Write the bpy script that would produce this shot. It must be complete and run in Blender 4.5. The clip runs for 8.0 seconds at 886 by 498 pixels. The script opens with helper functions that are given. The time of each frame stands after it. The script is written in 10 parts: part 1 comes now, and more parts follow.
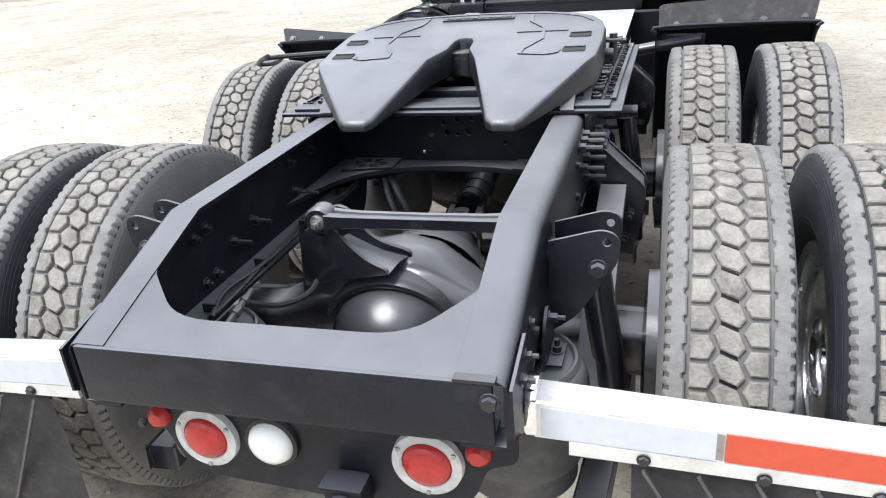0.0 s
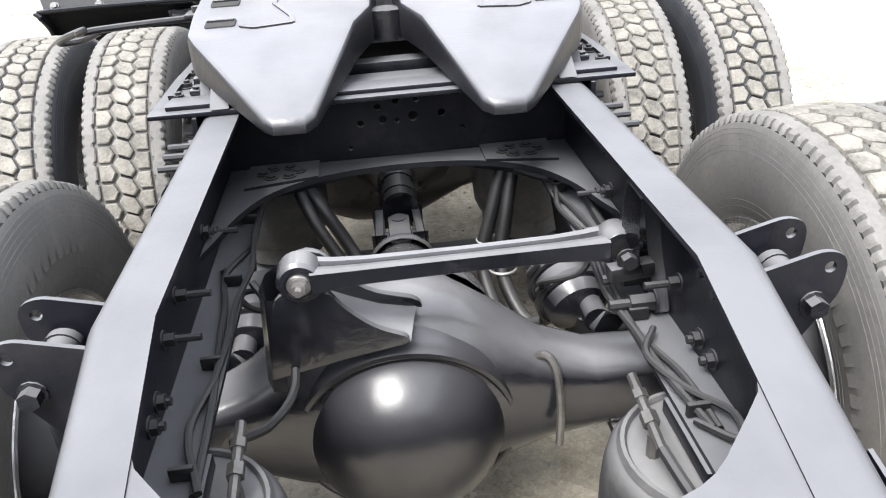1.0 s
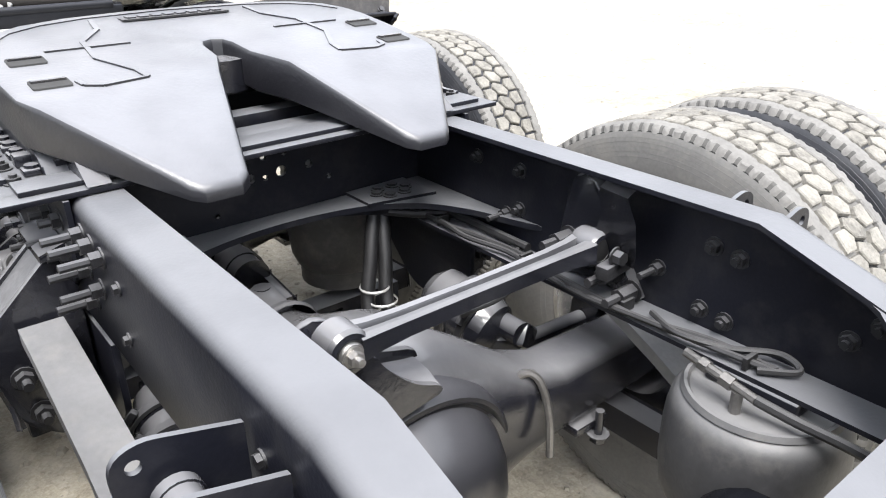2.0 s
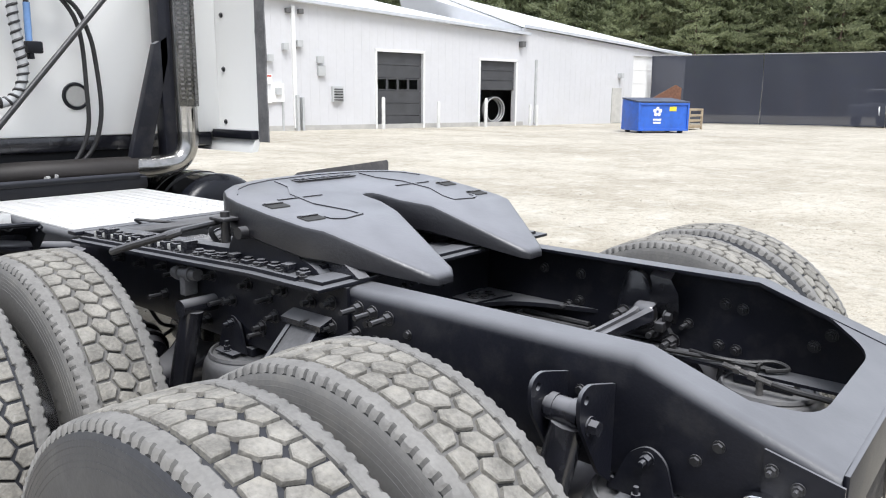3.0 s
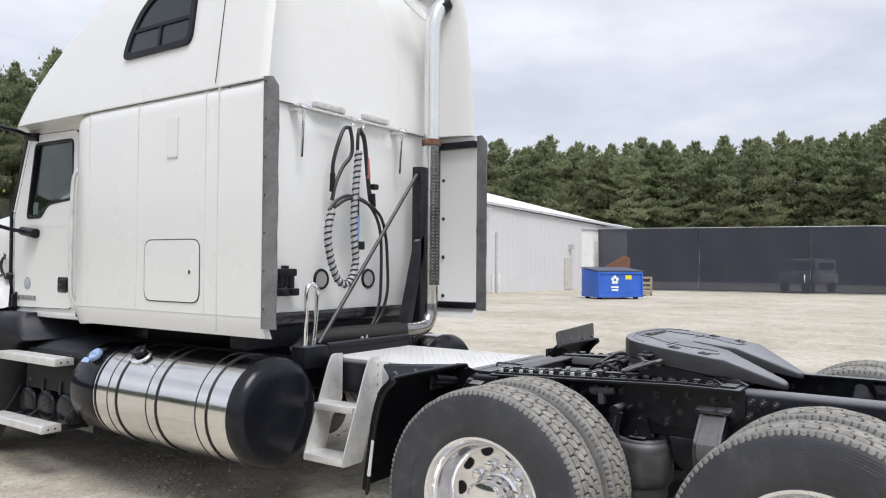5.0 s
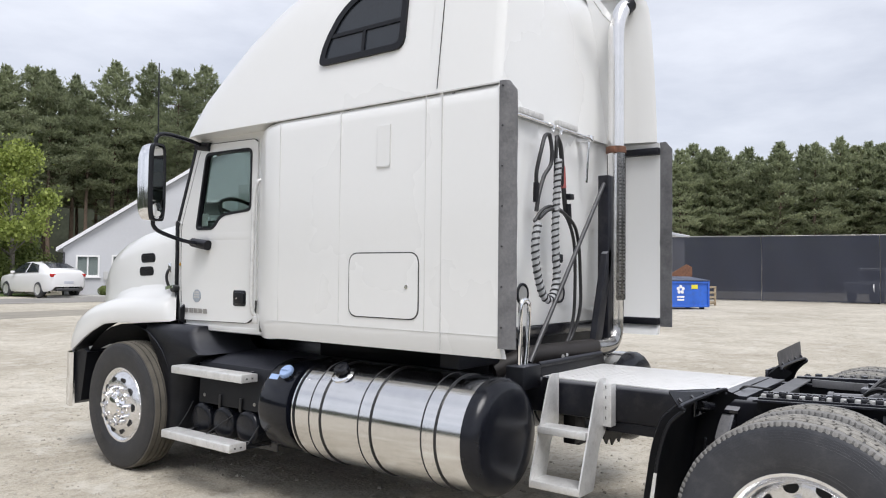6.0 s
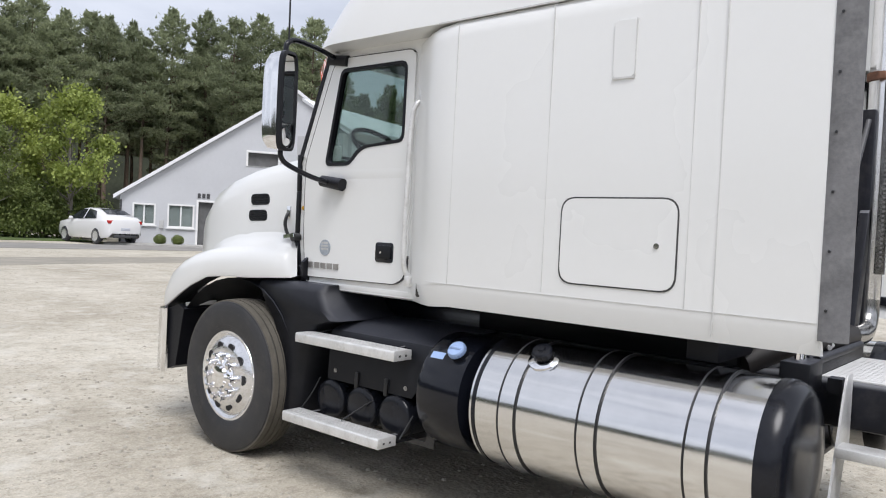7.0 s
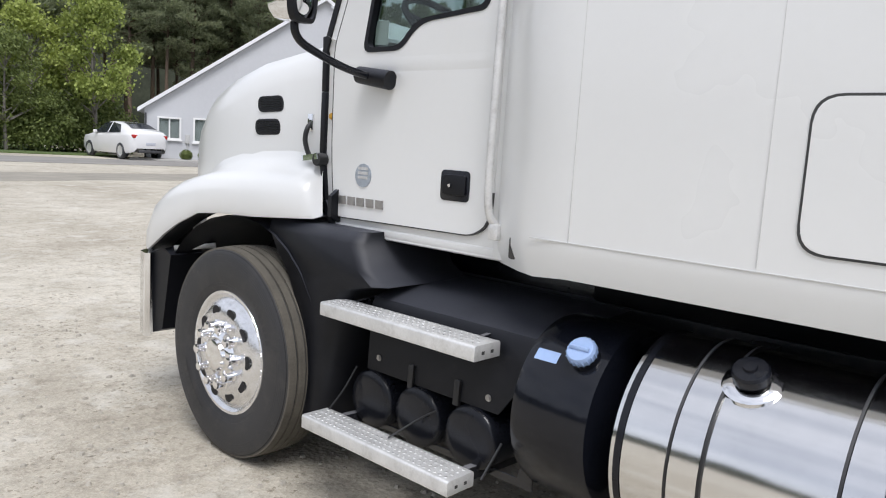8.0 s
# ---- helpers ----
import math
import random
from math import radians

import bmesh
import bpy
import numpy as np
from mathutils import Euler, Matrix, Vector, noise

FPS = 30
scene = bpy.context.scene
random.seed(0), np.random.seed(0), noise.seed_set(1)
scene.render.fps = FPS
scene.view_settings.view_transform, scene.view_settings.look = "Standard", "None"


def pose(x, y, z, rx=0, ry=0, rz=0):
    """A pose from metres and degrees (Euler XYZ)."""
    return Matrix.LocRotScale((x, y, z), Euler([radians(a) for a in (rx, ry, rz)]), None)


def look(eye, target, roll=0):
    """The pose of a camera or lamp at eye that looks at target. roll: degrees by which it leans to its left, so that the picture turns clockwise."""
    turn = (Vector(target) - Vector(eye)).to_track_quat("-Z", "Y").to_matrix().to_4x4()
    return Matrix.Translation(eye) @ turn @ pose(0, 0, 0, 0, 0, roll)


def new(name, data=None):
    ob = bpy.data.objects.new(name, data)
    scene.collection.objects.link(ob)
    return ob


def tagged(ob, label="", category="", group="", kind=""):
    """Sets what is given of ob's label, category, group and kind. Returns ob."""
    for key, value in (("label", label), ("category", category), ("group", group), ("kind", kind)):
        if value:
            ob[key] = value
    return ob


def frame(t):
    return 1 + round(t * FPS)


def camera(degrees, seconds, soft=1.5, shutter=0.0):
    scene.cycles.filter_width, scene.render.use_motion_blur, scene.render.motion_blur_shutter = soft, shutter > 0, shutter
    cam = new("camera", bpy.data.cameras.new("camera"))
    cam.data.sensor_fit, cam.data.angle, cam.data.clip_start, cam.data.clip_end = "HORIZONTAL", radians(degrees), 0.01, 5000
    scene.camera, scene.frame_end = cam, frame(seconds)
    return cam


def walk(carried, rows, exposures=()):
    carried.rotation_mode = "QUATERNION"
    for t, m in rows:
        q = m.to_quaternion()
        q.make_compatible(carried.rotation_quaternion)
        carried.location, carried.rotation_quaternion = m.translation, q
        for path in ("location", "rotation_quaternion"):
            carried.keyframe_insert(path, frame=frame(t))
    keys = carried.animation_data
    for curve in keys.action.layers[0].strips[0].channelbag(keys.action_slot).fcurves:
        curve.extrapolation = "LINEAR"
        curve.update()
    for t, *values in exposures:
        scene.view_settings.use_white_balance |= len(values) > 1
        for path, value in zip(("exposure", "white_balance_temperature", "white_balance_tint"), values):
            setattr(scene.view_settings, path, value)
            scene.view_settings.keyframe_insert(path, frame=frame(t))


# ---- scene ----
cam = camera(61.5, 8.0, soft=1.1)
PATH = [
    (0, (0.649, -1.829, 1.585), (0.095, -0.087, 0.773), -5.0),
    (0.2, (0.508, -1.745, 1.556), (0.053, 0.012, 0.732), -5.1),
    (0.5, (0.29, -1.554, 1.538), (0.025, 0.214, 0.642), -5.1),
    (1, (-0.047, -1.284, 1.516), (0.09, 0.47, 0.563), -4.0),
    (1.5, (-0.355, -1.07, 1.487), (0.283, 0.568, 0.532), -2.1),
    (1.7, (-0.473, -0.983, 1.458), (0.396, 0.565, 0.537), -1.3),
    (2.8, (-1.451, -1.052, 1.528), (0.029, 0.204, 1.046), -0.5),
    (3, (-1.718, -1.066, 1.518), (-0.204, 0.178, 1.118), 0.5),
    (3.5, (-2.396, -1.153, 1.562), (-0.847, 0.079, 1.275), 2.9),
    (4, (-2.986, -1.052, 1.577), (-1.394, 0.147, 1.407), 2.5),
    (4.2, (-3.225, -0.977, 1.606), (-1.617, 0.206, 1.486), 1.8),
    (5.3, (-4.354, -0.243, 1.619), (-2.702, 0.883, 1.686), 0.3),
    (5.5, (-4.436, -0.036, 1.636), (-2.804, 1.118, 1.702), 0.4),
    (6, (-4.589, 0.572, 1.645), (-2.999, 1.784, 1.708), 0.6),
    (6.5, (-4.504, 1.335, 1.616), (-2.958, 2.604, 1.638), 1.4),
    (7, (-4.196, 2.068, 1.57), (-2.674, 3.365, 1.526), 2.8),
    (7.5, (-3.755, 2.717, 1.561), (-2.234, 4.011, 1.447), 4.0),
    (7.8, (-3.40, 3.08, 1.592), (-1.908, 4.40, 1.406), 4.2),
    (8, (-3.187, 3.307, 1.571), (-1.722, 4.642, 1.306), 3.5),
]
walk(cam, [(t, look(eye, target, roll)) for t, eye, target, roll in PATH],
     exposures=[(0, 0.72, 6150, 10), (0.5, 1.0, 6350, 10), (1.7, 1.36, 6500, 10), (2.8, 0.58, 6200, 10), (3.5, 0.45, 6300, 10), (5.0, 0.1, 6320, 11), (8, 0.08, 6180, 12)])

# ---- world, sun, exposure ----
world = bpy.data.worlds.new("sky")
scene.world = world
world.use_nodes = True
wn, wl = world.node_tree.nodes, world.node_tree.links
wn.clear()
w_out, w_bg = wn.new("ShaderNodeOutputWorld"), wn.new("ShaderNodeBackground")
w_sky = wn.new("ShaderNodeTexSky")
w_sky.sky_type, w_sky.sun_disc = "NISHITA", False
SUN_EL, SUN_ROT = radians(58), radians(215)
w_sky.sun_elevation, w_sky.sun_rotation = SUN_EL, SUN_ROT
w_sky.air_density, w_sky.dust_density = 1.0, 2.0
w_tc, w_map = wn.new("ShaderNodeTexCoord"), wn.new("ShaderNodeMapping")
w_map.inputs["Scale"].default_value = (1.0, 1.0, 3.2)
w_noise = wn.new("ShaderNodeTexNoise")
w_noise.inputs["Scale"].default_value, w_noise.inputs["Detail"].default_value = 2.6, 7
w_noise.inputs["Roughness"].default_value = 0.55
w_ramp = wn.new("ShaderNodeValToRGB")
w_ramp.color_ramp.elements[0].position, w_ramp.color_ramp.elements[1].position = 0.36, 0.66
w_ramp.color_ramp.elements[0].color = (5.65, 5.82, 6.3, 1)
w_ramp.color_ramp.elements[1].color = (8.15, 8.25, 8.55, 1)
w_mix = wn.new("ShaderNodeMixRGB")
w_mix.inputs[0].default_value = 0.82
wl.new(w_tc.outputs["Generated"], w_map.inputs["Vector"])
wl.new(w_map.outputs["Vector"], w_noise.inputs["Vector"])
wl.new(w_noise.outputs["Fac"], w_ramp.inputs["Fac"])
wl.new(w_sky.outputs["Color"], w_mix.inputs[1])
wl.new(w_ramp.outputs["Color"], w_mix.inputs[2])
wl.new(w_mix.outputs["Color"], w_bg.inputs["Color"])
w_bg.inputs["Strength"].default_value = 0.122
wl.new(w_bg.outputs["Background"], w_out.inputs["Surface"])

sun_data = bpy.data.lights.new("sun", "SUN")
sun_data.energy, sun_data.angle, sun_data.color = 2.7, radians(30), (1.0, 0.97, 0.93)
sun = new("sun", sun_data)
sun.matrix_world = Matrix.Translation((0, 0, 20)) @ Vector(
    (-math.sin(SUN_ROT) * math.cos(SUN_EL), -math.cos(SUN_ROT) * math.cos(SUN_EL), -math.sin(SUN_EL))).to_track_quat("-Z", "Y").to_matrix().to_4x4()


# ---- materials ----
def mat(name, col, rough=0.5, metal=0.0, var=0.15, scale=3.0, bump=0.15, bscale=60.0, coat=0.0, dirt=None, dirt_amt=0.0, tint=0.0, spec=0.5, rvar=0.1, dust_sheen=None, dust_sheen_amt=0.0):
    """A worn surface: base colour with broad and fine variation, dirt patches, fine relief."""
    m = bpy.data.materials.new(name)
    m.use_nodes = True
    nt = m.node_tree
    n, l = nt.nodes, nt.links
    p = n["Principled BSDF"]
    tc = n.new("ShaderNodeTexCoord")
    big, fine = n.new("ShaderNodeTexNoise"), n.new("ShaderNodeTexNoise")
    big.inputs["Scale"].default_value, big.inputs["Detail"].default_value = scale, 5
    fine.inputs["Scale"].default_value, fine.inputs["Detail"].default_value = bscale, 4
    for q in (big, fine):
        l.new(tc.outputs["Object"], q.inputs["Vector"])
    lo = [c * (1 - var) for c in col]
    hi = [min(1, c * (1 + var)) for c in col]
    ramp = n.new("ShaderNodeValToRGB")
    ramp.color_ramp.elements[0].position, ramp.color_ramp.elements[1].position = 0.3, 0.7
    ramp.color_ramp.elements[0].color, ramp.color_ramp.elements[1].color = (*lo, 1), (*hi, 1)
    mixv = n.new("ShaderNodeMixRGB")
    mixv.inputs[0].default_value = 0.35
    l.new(big.outputs["Fac"], mixv.inputs[1])
    l.new(fine.outputs["Fac"], mixv.inputs[2])
    l.new(mixv.outputs["Color"], ramp.inputs["Fac"])
    colour = ramp.outputs["Color"]
    if dirt:
        dn, dr, dm = n.new("ShaderNodeTexNoise"), n.new("ShaderNodeValToRGB"), n.new("ShaderNodeMixRGB")
        dn.inputs["Scale"].default_value, dn.inputs["Detail"].default_value, dn.inputs["Roughness"].default_value = scale * 2.3, 8, 0.65
        l.new(tc.outputs["Object"], dn.inputs["Vector"])
        dr.color_ramp.elements[0].position, dr.color_ramp.elements[1].position = 0.5, 0.72
        dr.color_ramp.elements[1].color = (dirt_amt,) * 3 + (1,)
        l.new(dn.outputs["Fac"], dr.inputs["Fac"])
        l.new(dr.outputs["Color"], dm.inputs[0])
        l.new(colour, dm.inputs[1])
        dm.inputs[2].default_value = (*dirt, 1)
        colour = dm.outputs["Color"]
    if dust_sheen:
        # dust and sky sheen put into the colour of faces that turn up
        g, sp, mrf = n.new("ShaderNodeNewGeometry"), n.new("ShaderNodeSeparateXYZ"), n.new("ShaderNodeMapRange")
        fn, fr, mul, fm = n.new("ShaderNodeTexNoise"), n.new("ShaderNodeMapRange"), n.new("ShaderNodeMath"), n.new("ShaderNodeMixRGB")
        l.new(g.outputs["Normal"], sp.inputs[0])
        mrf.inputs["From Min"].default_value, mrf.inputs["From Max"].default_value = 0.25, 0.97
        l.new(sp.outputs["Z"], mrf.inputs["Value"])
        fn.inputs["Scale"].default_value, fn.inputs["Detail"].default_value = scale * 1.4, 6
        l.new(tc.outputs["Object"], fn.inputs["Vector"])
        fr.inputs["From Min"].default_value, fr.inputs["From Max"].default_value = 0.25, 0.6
        fr.inputs["To Min"].default_value, fr.inputs["To Max"].default_value = dust_sheen_amt * 0.8, dust_sheen_amt
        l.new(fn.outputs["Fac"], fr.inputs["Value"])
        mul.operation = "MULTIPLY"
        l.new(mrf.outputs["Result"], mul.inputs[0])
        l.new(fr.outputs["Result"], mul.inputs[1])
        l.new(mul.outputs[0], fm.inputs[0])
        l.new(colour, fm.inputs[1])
        fm.inputs[2].default_value = (*dust_sheen, 1)
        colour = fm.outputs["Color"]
    if tint:
        oi, hv = n.new("ShaderNodeObjectInfo"), n.new("ShaderNodeHueSaturation")
        mr = n.new("ShaderNodeMapRange")
        mr.inputs["To Min"].default_value, mr.inputs["To Max"].default_value = 1 - tint, 1 + tint
        l.new(oi.outputs["Random"], mr.inputs["Value"])
        l.new(mr.outputs["Result"], hv.inputs["Value"])
        l.new(colour, hv.inputs["Color"])
        colour = hv.outputs["Color"]
    l.new(colour, p.inputs["Base Color"])
    rr = n.new("ShaderNodeMapRange")
    rr.inputs["To Min"].default_value, rr.inputs["To Max"].default_value = max(0.02, rough - rvar), min(1, rough + rvar)
    l.new(big.outputs["Fac"], rr.inputs["Value"])
    l.new(rr.outputs["Result"], p.inputs["Roughness"])
    p.inputs["Metallic"].default_value = metal
    p.inputs["Coat Weight"].default_value = coat
    p.inputs["Coat Roughness"].default_value = 0.12
    p.inputs["Specular IOR Level"].default_value = spec
    if bump:
        b = n.new("ShaderNodeBump")
        b.inputs["Strength"].default_value, b.inputs["Distance"].default_value = bump, 0.004
        l.new(fine.outputs["Fac"], b.inputs["Height"])
        l.new(b.outputs["Normal"], p.inputs["Normal"])
    return m


# pale tones on upward faces hold sky sheen as well as settled dust
FRAME_BLACK = mat("black_frame_paint", (0.0085, 0.0092, 0.014), 0.38, var=0.35, scale=5, bump=0.12, bscale=140, dirt=(0.05, 0.049, 0.05), dirt_amt=0.35, rvar=0.1, spec=0.3, dust_sheen=(0.215, 0.22, 0.235), dust_sheen_amt=0.85)
CAST_BLACK = mat("black_painted_casting", (0.0125, 0.013, 0.0175), 0.21, var=0.4, scale=8, bump=0.13, bscale=70, dirt=(0.06, 0.059, 0.06), dirt_amt=0.3, spec=0.75, rvar=0.12, dust_sheen=(0.25, 0.25, 0.262), dust_sheen_amt=0.85)
DUSTY_BAG = mat("dusty_grey_rubber_bag", (0.055, 0.055, 0.058), 0.5, var=0.3, scale=7, bump=0.2, bscale=60, dirt=(0.15, 0.145, 0.135), dirt_amt=0.5, spec=0.5, dust_sheen=(0.26, 0.26, 0.265), dust_sheen_amt=0.7)
FLAP_RUBBER = mat("dusty_flap_rubber", (0.07, 0.068, 0.07), 0.7, var=0.3, scale=9, bump=0.3, bscale=90, dirt=(0.16, 0.15, 0.14), dirt_amt=0.6)
POLISHED_BLACK = mat("polished_black_paint", (0.006, 0.007, 0.011), 0.13, var=0.2, scale=6, bump=0.03, bscale=60, spec=0.4, rvar=0.04)
BRIGHT_STEEL = mat("bright_rack_steel", (0.62, 0.61, 0.59), 0.45, metal=0.3, var=0.3, scale=14, bump=0.2, bscale=120, dirt=(0.12, 0.11, 0.10), dirt_amt=0.5)
# on the hanger slopes this grey stands in for skylight on black steel
MID_GREY = mat("mid_grey_steel", (0.13, 0.13, 0.135), 0.5, var=0.3, scale=7, bump=0.2, bscale=90, dirt=(0.06, 0.06, 0.06), dirt_amt=0.6)
GLOSS_BLACK = mat("gloss_black_paint", (0.009, 0.010, 0.014), 0.24, var=0.2, scale=6, bump=0.03, bscale=60, coat=0.0, spec=0.33, rvar=0.06)
MATT_BLACK = mat("matt_black_plastic", (0.006, 0.0066, 0.0092), 0.45, var=0.2, scale=5, bump=0.2, bscale=260, dirt=(0.035, 0.034, 0.034), dirt_amt=0.12, spec=0.28, dust_sheen=(0.09, 0.095, 0.115), dust_sheen_amt=0.5)
RUBBER = mat("tyre_rubber", (0.036, 0.038, 0.045), 0.48, var=0.25, scale=4, bump=0.12, bscale=120, dirt=(0.10, 0.10, 0.103), dirt_amt=0.45, spec=0.5)
DUSTY_RUBBER = mat("dusty_tyre_wall", (0.155, 0.152, 0.147), 0.75, var=0.2, scale=5, bump=0.15, bscale=120, dirt=(0.24, 0.23, 0.205), dirt_amt=0.5, spec=0.4)
STEER_TREAD = mat("brown_dusty_rubber", (0.10, 0.09, 0.073), 0.9, var=0.3, scale=9, bump=0.3, bscale=120)
DARK_RUBBER = mat("clean_black_rubber", (0.026, 0.026, 0.028), 0.55, var=0.16, scale=4, bump=0.1, bscale=120, dirt=(0.1, 0.09, 0.075), dirt_amt=0.25, spec=0.5)
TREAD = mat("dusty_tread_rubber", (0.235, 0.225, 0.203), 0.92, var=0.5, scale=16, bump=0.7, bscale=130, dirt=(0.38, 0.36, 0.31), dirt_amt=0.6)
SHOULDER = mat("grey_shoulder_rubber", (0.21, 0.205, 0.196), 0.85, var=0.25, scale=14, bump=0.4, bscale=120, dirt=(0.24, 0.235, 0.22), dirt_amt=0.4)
# darker than the rubber: shade inside grooves and notches is put into the colour
GROOVE = mat("shaded_groove_rubber", (0.014, 0.014, 0.014), 0.9, var=0.3, scale=10, bump=0.3, bscale=120)
NOTCH = mat("shaded_notch_rubber", (0.10, 0.098, 0.094), 0.9, var=0.3, scale=12, bump=0.3, bscale=120)
HOSE = mat("black_hose_rubber", (0.013, 0.013, 0.014), 0.45, var=0.3, scale=20, bump=0.1, bscale=200, dust_sheen=(0.16, 0.16, 0.165), dust_sheen_amt=0.5)
WHITE = mat("white_vehicle_paint", (0.74, 0.745, 0.735), 0.28, var=0.01, scale=0.5, bump=0.0, bscale=30, coat=0.4, rvar=0.03)
SEAM = mat("dark_panel_gap", (0.045, 0.045, 0.045), 0.7, var=0.2)
SEAM_LIGHT = mat("grey_panel_seam", (0.56, 0.56, 0.55), 0.6, var=0.15)
CHROME = mat("chrome", (0.86, 0.86, 0.87), 0.08, metal=1.0, var=0.05, scale=6, bump=0.02, bscale=40, rvar=0.05)
ALLOY = mat("polished_aluminium_wheel", (0.80, 0.80, 0.81), 0.24, metal=0.9, var=0.12, scale=9, bump=0.06, bscale=50, dirt=(0.5, 0.48, 0.45), dirt_amt=0.3)
TANK = mat("polished_aluminium_tank", (0.76, 0.755, 0.75), 0.14, metal=1.0, var=0.06, scale=2, bump=0.04, bscale=14, rvar=0.06)
ALU = mat("mill_aluminium", (0.70, 0.70, 0.69), 0.42, metal=0.45, var=0.12, scale=10, bump=0.15, bscale=120, dirt=(0.3, 0.28, 0.25), dirt_amt=0.3)
DECK = mat("bright_tread_plate", (0.72, 0.72, 0.715), 0.5, metal=0.0, var=0.06, scale=10, bump=0.15, bscale=80)
STEEL = mat("bare_steel", (0.38, 0.37, 0.36), 0.4, metal=0.9, var=0.25, scale=20, bump=0.2, bscale=150)
BOLT = mat("painted_bolt", (0.02, 0.02, 0.022), 0.35, var=0.3, scale=30, bump=0.2, bscale=200, dust_sheen=(0.2, 0.2, 0.21), dust_sheen_amt=0.6)
STRIP = mat("grey_rubber_strip", (0.13, 0.13, 0.135), 0.6, var=0.35, scale=6, bump=0.3, bscale=60, dirt=(0.25, 0.25, 0.25), dirt_amt=0.4)
RED_LENS = mat("red_lamp_lens", (0.42, 0.028, 0.024), 0.2, var=0.2, scale=30, bump=0.3, bscale=120)
WHITE_LENS = mat("white_lamp_lens", (0.82, 0.82, 0.80), 0.2, var=0.06, scale=30, bump=0.2, bscale=120)
GREY_RING = mat("grey_gasket_ring", (0.5, 0.5, 0.49), 0.55, var=0.2, scale=30)
TAPE_WHITE = mat("white_reflective_tape", (0.52, 0.54, 0.60), 0.35, var=0.06, scale=30)
TAPE_RED = mat("red_reflective_tape", (0.52, 0.075, 0.035), 0.35, var=0.1, scale=30)
BLUE_CAP = mat("blue_plastic_cap", (0.33, 0.45, 0.70), 0.4, var=0.08)
AMBER = mat("amber_lens", (0.55, 0.30, 0.03), 0.3)
DARK_CHROME = mat("sooty_dark_chrome", (0.36, 0.355, 0.345), 0.2, metal=0.95, var=0.25, scale=6, bump=0.08, bscale=60, dirt=(0.10, 0.08, 0.065), dirt_amt=0.35)
DULL_STEEL = mat("dull_dark_steel", (0.17, 0.165, 0.16), 0.42, metal=0.7, var=0.3, scale=20, bump=0.2, bscale=150)
COVER_BLACK = mat("smooth_black_axle_paint", (0.009, 0.0095, 0.0135), 0.30, var=0.3, scale=6, bump=0.12, bscale=60, spec=0.85, rvar=0.06, dust_sheen=(0.17, 0.17, 0.185), dust_sheen_amt=0.5)
SPRING_GREY = mat("worn_grey_spring_steel", (0.198, 0.198, 0.204), 0.55, var=0.15, scale=8, bump=0.2, bscale=80, dirt=(0.28, 0.27, 0.25), dirt_amt=0.4)
RUST = mat("rusted_steel", (0.16, 0.075, 0.045), 0.85, var=0.5, scale=9, bump=0.4, bscale=60, dirt=(0.08, 0.05, 0.04), dirt_amt=0.6)
STACK_MAT = mat("weathered_chrome_stack", (0.80, 0.79, 0.78), 0.2, metal=0.95, var=0.08, scale=3, bump=0.02, bscale=30, dirt=(0.5, 0.46, 0.43), dirt_amt=0.15)
DARK_IN = mat("dark_cab_trim", (0.05, 0.05, 0.055), 0.7, var=0.2)
GREY_IN = mat("grey_cab_trim", (0.22, 0.22, 0.23), 0.7, var=0.2)
BLUE_BIN = mat("blue_bin_paint", (0.03, 0.12, 0.52), 0.45, var=0.2, scale=2, bump=0.15, bscale=30, dirt=(0.05, 0.07, 0.16), dirt_amt=0.4)
YELLOW = mat("yellow_sticker", (0.75, 0.65, 0.05), 0.5)
WHITE_PRINT = mat("white_print", (0.8, 0.8, 0.8), 0.5)
WALLW = mat("white_metal_siding", (0.59, 0.59, 0.605), 0.55, var=0.05, scale=0.3, bump=0.05, bscale=5, dirt=(0.54, 0.54, 0.53), dirt_amt=0.35)
ROOFW = mat("white_metal_roof", (0.75, 0.76, 0.78), 0.5, var=0.05, scale=0.4, bump=0.05, bscale=5)
HOUSEW = mat("grey_white_siding", (0.54, 0.55, 0.57), 0.6, var=0.05, scale=0.4, bump=0.1, bscale=6)
DARKDOOR = mat("dark_roller_door", (0.055, 0.056, 0.06), 0.5, var=0.25, scale=2, bump=0.1)
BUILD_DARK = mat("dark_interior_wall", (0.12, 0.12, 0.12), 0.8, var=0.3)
TRIM = mat("white_trim", (0.78, 0.78, 0.77), 0.5, var=0.04)
GLASS_DARK = mat("dark_window_glass", (0.02, 0.024, 0.03), 0.07, var=0.2, scale=3, bump=0.0)
CONC = mat("concrete", (0.42, 0.41, 0.39), 0.85, var=0.2, scale=3, bump=0.4, bscale=40)
BARK = mat("pine_bark", (0.13, 0.095, 0.07), 0.9, var=0.35, scale=5, bump=0.6, bscale=20)
GREYBARK = mat("grey_bark", (0.22, 0.20, 0.18), 0.9, var=0.3, scale=5, bump=0.5, bscale=20)
CAR_WHITE = mat("white_car_paint", (0.78, 0.78, 0.78), 0.22, var=0.02, coat=0.6, bump=0.0)
PALLET = mat("pallet_wood", (0.36, 0.29, 0.2), 0.8, var=0.3, scale=6, bump=0.3, bscale=40)


